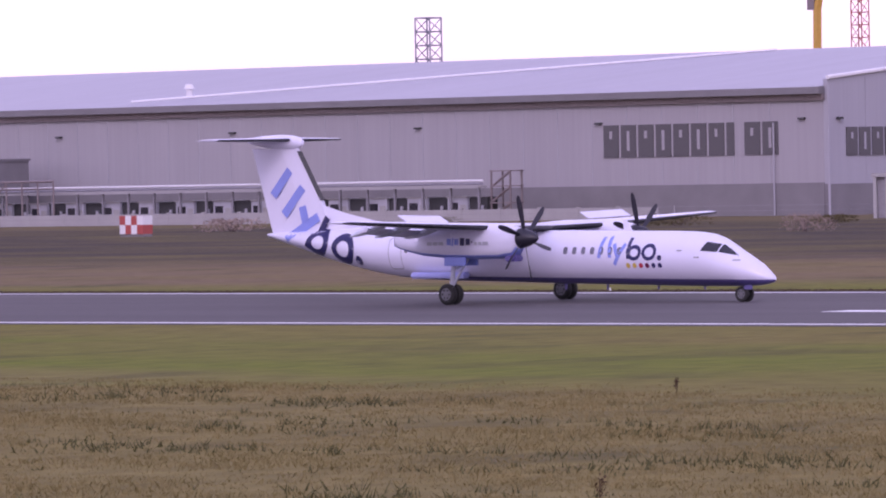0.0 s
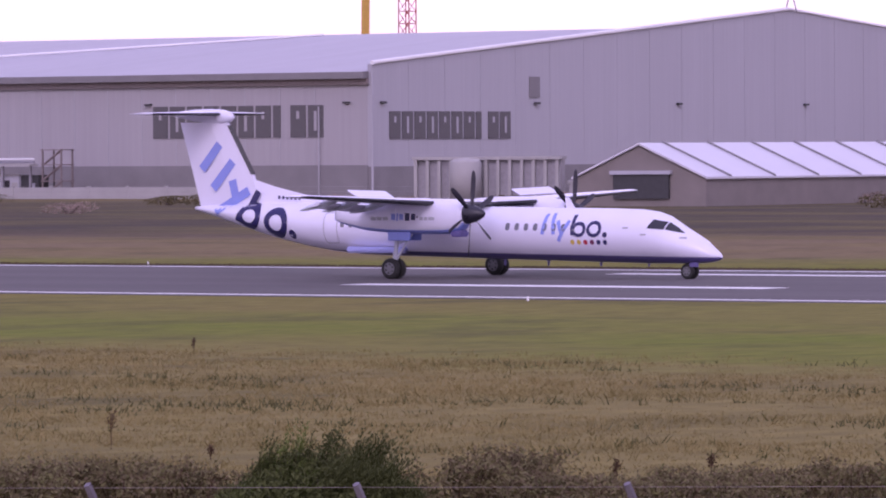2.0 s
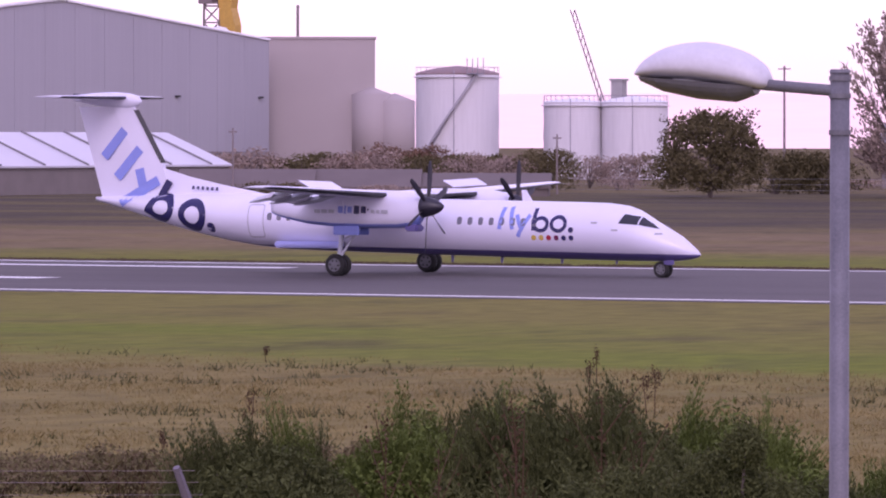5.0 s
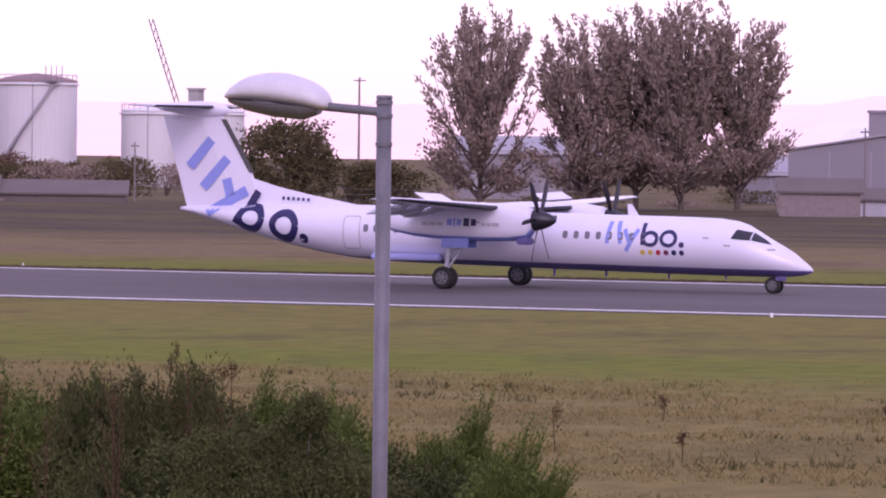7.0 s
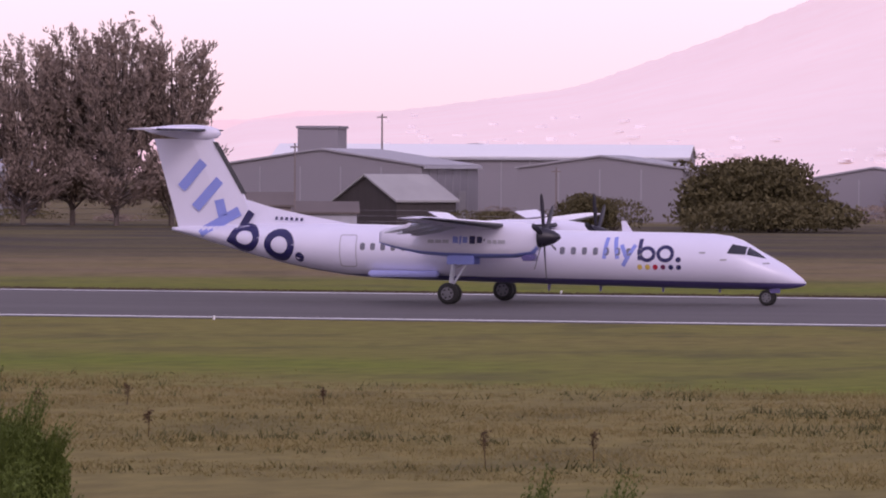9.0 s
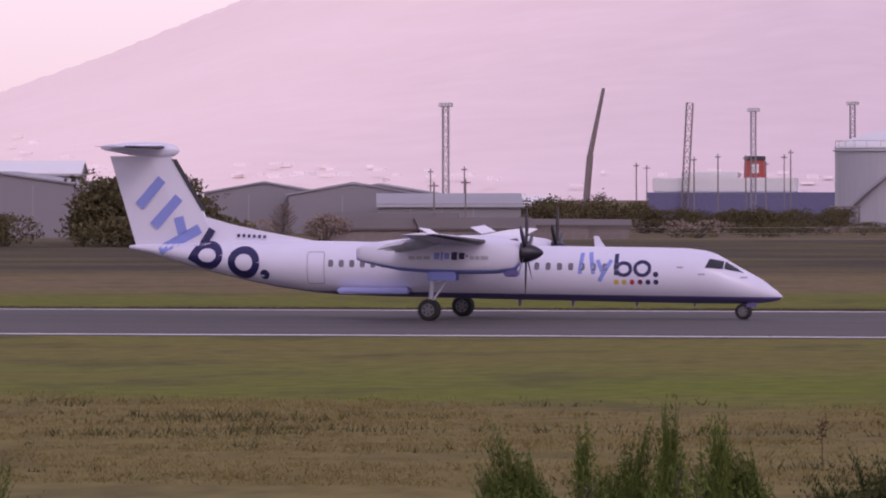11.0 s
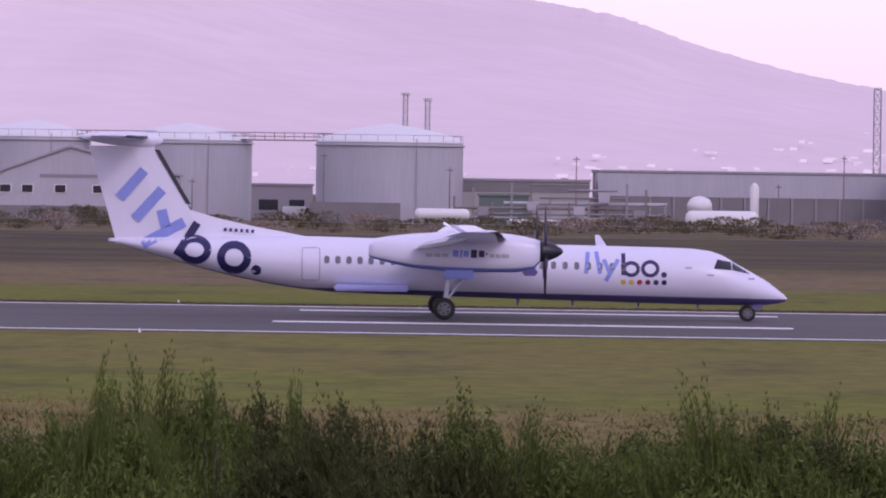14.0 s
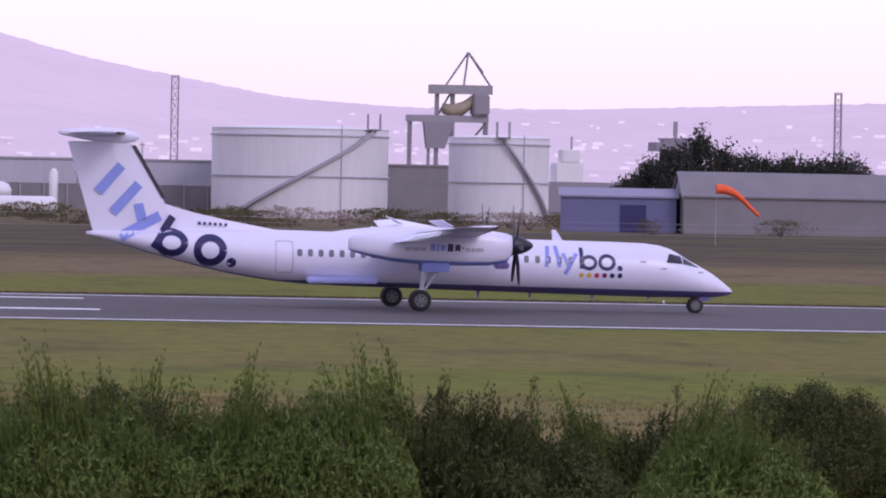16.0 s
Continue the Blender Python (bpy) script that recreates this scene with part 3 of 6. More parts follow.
REDP = mat("red_paint", (0.40, 0.07, 0.06), 0.5, vary=0.1)
# the hill's haze is put into its pale base colour
HILL = mat("hillside_painted_haze", (0.78, 0.65, 0.67), 1.0, vary=0.06, scale=0.004, fine=0.03, spec=0.0)
def painted_airlight(m, colour, x0, x1):
    """Haze painted as surface glow, stronger towards the brighter side of the sky."""
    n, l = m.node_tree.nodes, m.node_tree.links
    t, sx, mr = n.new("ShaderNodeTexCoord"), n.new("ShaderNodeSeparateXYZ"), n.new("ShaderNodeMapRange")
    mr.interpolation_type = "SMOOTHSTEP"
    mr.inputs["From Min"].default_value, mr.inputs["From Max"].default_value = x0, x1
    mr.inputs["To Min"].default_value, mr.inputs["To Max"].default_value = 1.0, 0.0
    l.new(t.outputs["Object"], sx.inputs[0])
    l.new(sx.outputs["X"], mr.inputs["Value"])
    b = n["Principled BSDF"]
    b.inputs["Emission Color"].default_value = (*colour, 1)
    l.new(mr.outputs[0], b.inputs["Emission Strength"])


painted_airlight(HILL, (0.275, 0.22, 0.165), -760, -150)
# far hill: haze put into both the pale colour and the glow
HILLFAR = mat("far_hill_painted_haze", (0.85, 0.70, 0.70), 1.0, vary=0.04, scale=0.004, fine=0.03, spec=0.0)
painted_airlight(HILLFAR, (0.30, 0.17, 0.12), 3000, 4000)
LAMPM = mat("lamp_housing", (0.60, 0.60, 0.66), 0.35, vary=0.08, scale=4)
LENS = mat("lamp_lens", (0.12, 0.12, 0.13), 0.15, vary=0.1)
GALV = mat("galvanised_pole", (0.15, 0.15, 0.175), 0.55, 0.15, vary=0.25, scale=6, fine=60)
BARK = mat("bark", (0.12, 0.095, 0.085), 0.9, vary=0.3, scale=3)
LEAF = mat("autumn_leaves", (0.30, 0.235, 0.20), 0.8, vary=0.45, scale=0.3, island=0.8, spec=0.1)
LEAFG = mat("green_leaves", (0.105, 0.09, 0.045), 0.8, vary=0.4, scale=0.3, island=0.8, spec=0.1)
LEAFB = mat("russet_leaves", (0.17, 0.105, 0.075), 0.8, vary=0.4, scale=0.3, island=0.8, spec=0.1)
CONIF = mat("conifer_needles", (0.045, 0.050, 0.040), 0.85, vary=0.4, island=0.8, spec=0.1)
BROOM = mat("broom_stems", (0.104, 0.142, 0.032), 0.75, vary=0.5, scale=0.6, island=1.0, spec=0.15)
BROOMD = mat("dark_gorse", (0.072, 0.084, 0.030), 0.8, vary=0.5, scale=0.6, island=1.0, spec=0.1)
DOCK = mat("dead_stalks", (0.075, 0.045, 0.028), 0.9, vary=0.4, island=1.0, spec=0.1)
STRAW = mat("rough_dry_grass", (0.185, 0.162, 0.060), 0.9, vary=0.3, scale=0.12, fine=0.9, island=0.5, stain=(0.31, 0.245, 0.105), spec=0.1)
FARG = mat("far_dry_grass", (0.10, 0.075, 0.05), 0.9, vary=0.25, scale=0.05, fine=0.3, island=0.4, spec=0.1)


# ---- hall beside the runway ----
def hall():
    X0, XC, Y0 = -760.0, -437.6, 616.6
    hl = thing("factory_hall", (0, 0, 0), 0, "large pale grey clad aircraft factory hall with dark plinth", "factory hall")
    YP, YR = 722.2, 786.0
    part("front_wall", boxed(X0, XC - 0.62, Y0, Y0 + 0.5, 4.2, 16.4), CLAD, hl)
    part("front_plinth", boxed(X0, XC - 0.62, Y0 - 0.12, Y0 + 0.5, 0, 4.2), PLINTH, hl)
    bm = bmesh.new()
    pts = [(Y0, 4.0), (Y0, 17.5), (YP, 26.3), (YR, 21.3), (YR, 4.0)]
    a = [bm.verts.new((XC, y, z)) for y, z in pts]
    b = [bm.verts.new((XC - 0.6, y, z)) for y, z in pts]
    for i in range(5):
        bm.faces.new((a[i], a[(i + 1) % 5], b[(i + 1) % 5], b[i]))
    bm.faces.new(a)
    bm.faces.new(b[::-1])
    bmesh.ops.recalc_face_normals(bm, faces=bm.faces[:])
    part("gable_wall", bm, CLADB, hl)
    part("gable_plinth", boxed(XC - 0.6, XC + 0.12, Y0, YR, 0, 4.0), PLINTH, hl)
    for (ya, za), (yb, zb), nm in (((Y0 - 1.2, 16.5), (686.0, 23.2), "roof"), ((686.0, 23.2), (YR + 0.3, 20.2), "roof")):
        bm = bmesh.new()
        v = [bm.verts.new(p) for p in ((X0, ya, za), (XC - 0.9, ya, za), (XC - 0.9, yb, zb), (X0, yb, zb))]
        w = [bm.verts.new((p.co.x, p.co.y, p.co.z - 0.5)) for p in v]
        bm.faces.new(v)
        bm.faces.new(w[::-1])
        for i in range(4):
            bm.faces.new((v[i], w[i], w[(i + 1) % 4], v[(i + 1) % 4]))
        bmesh.ops.recalc_face_normals(bm, faces=bm.faces[:])
        part(nm, bm, ROOFM, hl, "grey metal roof")
    part("eaves_gutter", boxed(X0, XC - 0.4, Y0 - 1.4, Y0, 15.6, 16.5), PLINTH, hl)
    # dark soffit strip, also drawing the eaves' shadow band on the wall
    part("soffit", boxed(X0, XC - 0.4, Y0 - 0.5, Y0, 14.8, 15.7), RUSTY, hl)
    bm = bmesh.new()
    tube(bm, (XC + 0.1, Y0, 17.7), (XC + 0.1, YP, 26.5), 0.28, n=6)
    tube(bm, (XC + 0.1, YP, 26.5), (XC + 0.1, YR, 21.5), 0.22, n=6)
    part("verge_trim", bm, BROOF, hl)
    bm = tube(bmesh.new(), (-560, Y0 + 2, 17.3), (-494, 684, 23.2), 0.16, n=6)
    part("roof_flashing", bm, BROOF, hl)
    part("wall_louvre", boxed(XC, XC + 0.15, 653.9, 656.4, 13.2, 16.1), PLINTH, hl)
    for x in (-474.5, -505.5, -539.0, -572.0, -441.5):
        bm = box(bmesh.new(), x - 0.5, x + 0.5, Y0 - 0.5, Y0 - 0.02, 12.35, 12.6)
        part("wall_light", bm, DARK, hl)
    for y in (619.0, 655.5, 692.0, 727.0, 757.0, 783.0):
        part("wall_light", boxed(XC + 0.02, XC + 0.5, y - 0.5, y + 0.5, 12.3, 12.6), DARK, hl)
    for x in [X0 + 5.8 * k for k in range(1, 55)]:
        part("cladding_seam", boxed(x - 0.05, x + 0.05, Y0 - 0.05, Y0, 4.3, 14.8), CLADB, hl)
    for y in [Y0 + 8.5 * k for k in range(1, 20)]:
        zt = 17.5 + (y - Y0) / (YP - Y0) * 8.8 if y < YP else 26.3 - (y - YP) / (YR - YP) * 5
        part("cladding_seam", boxed(XC, XC + 0.05, y - 0.06, y + 0.06, 4.1, zt - 0.4), CLADB, hl)
    part("downpipe", tube(bmesh.new(), (XC + 0.25, Y0 - 0.2, 0), (XC + 0.25, Y0 - 0.2, 17), 0.16, n=8), CLADB, hl)
    part("downpipe", tube(bmesh.new(), (-446, Y0 - 0.3, 0), (-446, Y0 - 0.3, 12), 0.12, n=8), CLADB, hl)
    # plain dark blocks in place of the wall's brand writing
    for k in range(10):
        w, x = 2.45, -473.8 + 2.88 * k
        wide = 1.2 if k == 7 else w
        bm = box(bmesh.new(), x, x + wide, Y0 - 0.14, Y0, 7.9, 12.2)
        part("sign_block", bm, SIGN, hl, "charcoal wall sign block")
        if wide > 2:
            part("sign_slot", boxed(x + 1.0, x + 1.45, Y0 - 0.17, Y0 - 0.1, 8.8 if k % 2 else 10.4, 11.4), CLAD, hl)
        y = 620.6 + 2.9 * k
        wide = 1.2 if k == 7 else 2.45
        part("sign_block", boxed(XC, XC + 0.14, y, y + wide, 7.6, 11.3), SIGN, hl, "charcoal wall sign block")
        if wide > 2:
            part("sign_slot", boxed(XC + 0.1, XC + 0.17, y + 1.0, y + 1.45, 8.4 if k % 2 else 9.8, 10.6), CLADB, hl)
    # roof vent
    vent = thing("roof_vent", (-559, 630, 17.6), 0, "white round roof ventilator on the hall", "roof vent")
    part("vent_pipe", tube(bmesh.new(), (0, 0, -0.6), (0, 0, 1.6), 0.5), TANKTOP, vent)
    part("vent_cap", tube(bmesh.new(), (0, 0, 1.5), (0, 0, 2.2), 0.8, 0.5), TANKTOP, vent)


hall()


# ---- building kit ----
def bearing(a, r):
    """The place r metres off at a degrees from north, seen from the bank."""
    return (9.66 + r * math.sin(radians(a)), -28.9 + r * math.cos(radians(a)), 0)


def gable_house(name, at, rz, L, W, h, ridge, wall, roof, label, category="building", windows=(), over=0.3, group="", door=None, ribs=0):
    """Ridge along local x; origin at the middle of the front (-y) side's foot."""
    b = thing(name, at, rz, label, category, group)
    bm = bmesh.new()
    prof = [(0, 0), (0, h), (W / 2, ridge), (W, h), (W, 0)]
    rings = [[(x, y, z) for y, z in prof] for x in (-L / 2, L / 2)]
    part("wall", loft(bm, rings), wall, b)
    s = (ridge - h) / (W / 2)
    for sgn in (0, 1):
        ya, yb = (-over, W / 2) if sgn == 0 else (W / 2, W + over)
        za, zb = (h - over * s, ridge) if sgn == 0 else (ridge, h - over * s)
        bm = loft(bmesh.new(), [[(x, ya, za + 0.03), (x, yb, zb + 0.03), (x, yb, zb + 0.25), (x, ya, za + 0.25)] for x in (-L / 2 - over, L / 2 + over)])
        part("roof", bm, roof, b)
        if ribs and sgn == 0:
            for k in range(ribs):
                x = -L / 2 + (k + 0.5) * L / ribs
                part("roof_rib", tube(bmesh.new(), (x, ya, za + 0.3), (x, yb, zb + 0.3), 0.16, n=6), PLINTH, b)
    for x, z, w, hh in windows:
        f = part("window", boxed(x - w / 2, x + w / 2, -0.06, 0.05, z - hh / 2, z + hh / 2), TANKTOP, b)
        part("pane", boxed(x - w / 2 + 0.1, x + w / 2 - 0.1, -0.1, -0.055, z - hh / 2 + 0.1, z + hh / 2 - 0.1), GLASS, f)
    if category == "warehouse":
        for k in range(1, int(L / 4)):
            part("panel_seam", boxed(-L / 2 + 4 * k - 0.08, -L / 2 + 4 * k + 0.08, -0.07, 0.02, 0.3, h - 0.2), HAZYROOF, b)
        part("gutter", boxed(-L / 2 - over, L / 2 + over, -over - 0.2, -over, h - 0.3, h + 0.05), TANKG, b)
        for x in (-L * 0.28, L * 0.2):
            part("roller_door", boxed(x - 1.8, x + 1.8, -0.09, 0.02, 0, min(3.6, h * 0.6)), STEEL, b)
        for k in range(1, int(W / 5)):
            part("panel_seam", boxed(-L / 2 - 0.07, -L / 2 + 0.02, 5 * k - 0.08, 5 * k + 0.08, 0.3, h - 0.1), HAZYROOF, b)
    if door:
        part("door", boxed(door[0], door[1], -0.1, 0.05, 0, door[2]), DARK, b)
    return b


def gable_front(name, at, turn, width, depth, h, ridge, wall, roof, label, category="building", group=""):
    """The same house with a gable to the front, at being the middle of that gable's foot."""
    r_ = radians(90 + turn)
    lx, ly = -depth / 2, width / 2
    ox, oy = lx * math.cos(r_) - ly * math.sin(r_), lx * math.sin(r_) + ly * math.cos(r_)
    return gable_house(name, (at[0] - ox, at[1] - oy, 0), 90 + turn, depth, width, h, ridge, wall, roof, label, category, group=group)


def flat_block(name, at, rz, L, W, h, wall, label, category="building", roof=None, bands=(), windows=(), group=""):
    b = thing(name, at, rz, label, category, group)
    part("wall", boxed(-L / 2, L / 2, 0, W, 0, h), wall, b)
    part("roof", boxed(-L / 2 - 0.2, L / 2 + 0.2, -0.2, W + 0.2, h, h + 0.35), roof or wall, b)
    for z0, z1, m in bands:
        part("wall_band", boxed(-L / 2 - 0.06, L / 2 + 0.06, -0.08, W / 2, z0, z1), m, b)
    for x, z, w, hh in windows:
        part("window", boxed(x - w / 2, x + w / 2, -0.12, 0.05, z - hh / 2, z + hh / 2), GLASS, b)
    return b


def storage_tank(at, r, h, dome, label, paint=None, stair=None, girder=True, plinth=False, rail=True, cap=None):
    t = thing("storage_tank", at, 0, label, "storage tank", "fuel storage tanks")
    paint = paint or TANKW
    courses = 6
    for k in range(courses):
        z0, z1 = h * k / courses, h * (k + 1) / courses
        off = 0.03 * (k % 2)
        part("shell_course", lathe(bmesh.new(), [(r + off, z0), (r + off, z1)], 56, caps=False), paint, t, smooth=True)
    roof = [(r + 0.1, h), (r + 0.1, h + 0.15)] + [(r * math.cos(a), h + 0.15 + dome * (0.55 * math.sin(a) ** 1.2 + 0.45 * (1 - math.cos(a)))) for a in [math.pi / 2 * k / 6 for k in range(1, 6)]] + [(0.05, h + 0.15 + dome)]
    part("roof", lathe(bmesh.new(), roof, 48), cap or TANKTOP, t, smooth=True)
    if girder:
        part("wind_girder", lathe(bmesh.new(), [(r, h - 0.5), (r + 0.35, h - 0.45), (r + 0.35, h - 0.3), (r, h - 0.25)], 48), paint, t)
    if rail:
        bm = bmesh.new()
        n = 26
        for k in range(n):
            a, b = 2 * math.pi * k / n, 2 * math.pi * (k + 1) / n
            pa, pb = (r * math.cos(a), r * math.sin(a)), (r * math.cos(b), r * math.sin(b))
            tube(bm, (*pa, h), (*pa, h + 1.1), 0.03, n=4)
            tube(bm, (*pa, h + 1.1), (*pb, h + 1.1), 0.03, n=4)
        part("guard_rail", bm, STEEL, t)
    else:
        for z in (h * 0.93, h * 0.47):
            part("stiffener_ring", lathe(bmesh.new(), [(r, z - 0.12), (r + 0.28, z - 0.09), (r + 0.28, z + 0.09), (r, z + 0.12)], 56), TANKG, t)
    if stair:
        a0, a1 = stair
        bm = bmesh.new()
        rings = []
        for k in range(21):
            a, z = radians(a0 + (a1 - a0) * k / 20), 0.4 + (h - 0.4) * k / 20
            c, s = math.cos(a), math.sin(a)
            rings.append([(q * c, q * s, z + dz) for q, dz in ((r + 0.05, -0.25), (r + 1.0, -0.25), (r + 1.0, 0.25), (r + 0.92, 0.25), (r + 0.92, 0.0), (r + 0.05, 0.0))])
        part("stair", loft(bm, rings), STAIRM, t, "grey steel stair round the tank")
        c, s = math.cos(radians(a1)), math.sin(radians(a1))
        bm = box(bmesh.new(), (r + 0.6) * c - 0.9, (r + 0.6) * c + 0.9, (r + 0.6) * s - 0.9, (r + 0.6) * s + 0.9, h, h + 0.2)
        for dx, dy in ((-0.9, -0.9), (0.9, -0.9), (0.9, 0.9), (-0.9, 0.9)):
            tube(bm, ((r + 0.6) * c + dx, (r + 0.6) * s + dy, h), ((r + 0.6) * c + dx, (r + 0.6) * s + dy, h + 2.4), 0.08, n=4)
        part("stair_platform", bm, STEEL, t)
    bm = tube(bmesh.new(), (0.4 * r, -r * 0.92 - 0.25, 0), (0.4 * r, -r * 0.92 - 0.25, h + 0.6), 0.07, n=6)
    part("riser_pipe", bm, STAIRM, t)
    if plinth:
        part("bund_wall", boxed(-r * 1.02, r * 0.2, -r - 3, -r - 2.6, 0, h * 0.26), PLINTH, t)
    return t


def lattice_mast(name, at, h, w, label, head=0.0, material=None, category="mast", lean=0.0, steps=None):
    t = thing(name, at, 0, label, category)
    bm = bmesh.new()
    n = steps or max(4, int(h / (w * 1.6)))
    th = max(0.07, w * 0.06)
    pt = lambda i, k: ((-w / 2, -w / 2), (w / 2, -w / 2), (w / 2, w / 2), (-w / 2, w / 2))[i % 4] + (h * k / n,)
    for k in range(n):
        for i in range(4):
            tube(bm, pt(i, k), pt(i, k + 1), th, n=4)
            tube(bm, pt(i, k), pt(i + 1, k + 1), th * 0.6, n=4)
            tube(bm, pt(i, k + 1), pt(i + 1, k + 1), th * 0.6, n=4)
    part("lattice", bm, material or STEEL, t)
    if head:
        part("floodlight_head", boxed(-head / 2, head / 2, -0.4, 0.4, h, h + head * 0.28, bevel=0.05), material or STEEL, t)
        for k in range(4):
            x = -head / 2 + head * (k + 0.5) / 4
            part("floodlight", boxed(x - head * 0.09, x + head * 0.09, -0.7, -0.4, h + 0.05, h + head * 0.25), TANKTOP, t)
    if lean:
        t.matrix_basis = pose(*at, 0, lean, 0)
    return t


def plain_pole(at, h, label="thin dark pole standing in the scrub", r=0.12, head=0.5):
    t = thing("utility_pole", at, 0, label, "pole", "poles beyond the runway")
    part("shaft", tube(bmesh.new(), (0, 0, 0), (0, 0, h), r, r * 0.7, n=8), RUSTY, t)
    part("crossarm", boxed(-head, head, -0.06, 0.06, h - 0.5, h - 0.35), RUSTY, t)
    return t


# ---- trees and shrubs ----
def leaves(name, centers, size, material, parent, seed, per=1, up=0.0):
    rng = np.random.default_rng(seed)
    c = np.repeat(np.asarray(centers, dtype=float), per, axis=0)
    n = len(c)
    c = c + rng.normal(0, 1, (n, 3)) * np.asarray(size) * 1.6
    a = rng.normal(0, 1, (n, 3))
    a[:, 2] += up * 2
    a /= np.linalg.norm(a, axis=1)[:, None]
    b = np.cross(a, rng.normal(0, 1, (n, 3)))
    b /= np.linalg.norm(b, axis=1)[:, None] + 1e-9
    s = np.mean(size) * rng.uniform(0.6, 1.5, (n, 1))
    v = np.stack([c - a * s, c + b * s * 0.5, c + a * s, c - b * s * 0.5], 1).reshape(-1, 3)
    f = [(4 * i, 4 * i + 1, 4 * i + 2, 4 * i + 3) for i in range(n)]
    return tagged(data_part(name, v.tolist(), f, material, parent), kind="stuff")


def broadleaf(at, h, w, label, material, seed, upright=0.7, trunk=0.3, bare=0.1, count=2600, name="tree", group="", dome=0, leaf=0.95):
    rng = random.Random(seed)
    t = thing(name, at, 0, label, "tree", group)
    bm = bmesh.new()
    tube(bm, (0, 0, -0.2), (0, 0, h * 0.55), trunk, trunk * 0.6, 8)
    tube(bm, (0, 0, h * 0.55), (rng.uniform(-0.3, 0.3), 0, h * 0.93), trunk * 0.6, 0.05, 6)
    tips = []
    n = 64
    for k in range(n):
        z0 = h * (bare + (0.86 - bare) * (k / n) ** 0.9)
        ang = rng.uniform(0, 2 * math.pi)
        u = k / n
        if upright > 1:
            z0 = h * (bare + 0.74 * u)
            reach = w / 2 * (1.0 - 0.66 * u) * rng.uniform(0.7, 1.1)
            rise = min(reach * upright * (0.35 + 0.9 * min(1, 2.2 * u)) * rng.uniform(0.8, 1.25), h * 1.0 - z0)
        else:
            prof = math.sin(math.pi * min(0.98, 0.14 + 0.8 * u)) ** 0.7
            reach = w / 2 * prof * rng.uniform(0.65, 1.12)
            rise = reach * upright * rng.uniform(0.7, 1.5)
        e = Vector((reach * math.cos(ang), reach * math.sin(ang), min(h * 1.02, z0 + rise)))
        s = Vector((0, 0, z0))
        mid = s.lerp(e, 0.55) - Vector((0, 0, 0.08 * reach))
        tube(bm, s, mid, trunk * 0.28, trunk * 0.16, 5)
        tube(bm, mid, e, trunk * 0.16, 0.03, 4)
        for j in range(14):
            f = rng.uniform(0.25, 1.06)
            p = s.lerp(e, f)
            tips.append((p.x + rng.gauss(0, w * 0.022), p.y + rng.gauss(0, w * 0.022), p.z + rng.gauss(0, h * 0.02)))
    for _ in range(dome):
        a, q = rng.uniform(0, 2 * math.pi), rng.uniform(-0.35, 1.0)
        c = math.sqrt(1 - q * q) * (1 + 0.16 * noise.noise((math.cos(a) * 2, math.sin(a) * 2, q * 3 + seed)))
        k = rng.uniform(0.72, 1.04)
        tips.append((w / 2 * c * k * math.cos(a), w / 2 * c * k * math.sin(a), h * (0.34 + 0.64 * q * k * (1 + 0.1 * noise.noise((a, q, seed))))))
    tips = [p for p in tips if p[2] > 0.15]
    part("trunk", bm, BARK, t, "dark branching trunk")
    leaves("crown", tips, (w * 0.015 * leaf, w * 0.015 * leaf, h * 0.011 * leaf), material, t, seed, per=max(2, int(2.6 * count / len(tips))), up=upright)
    return t


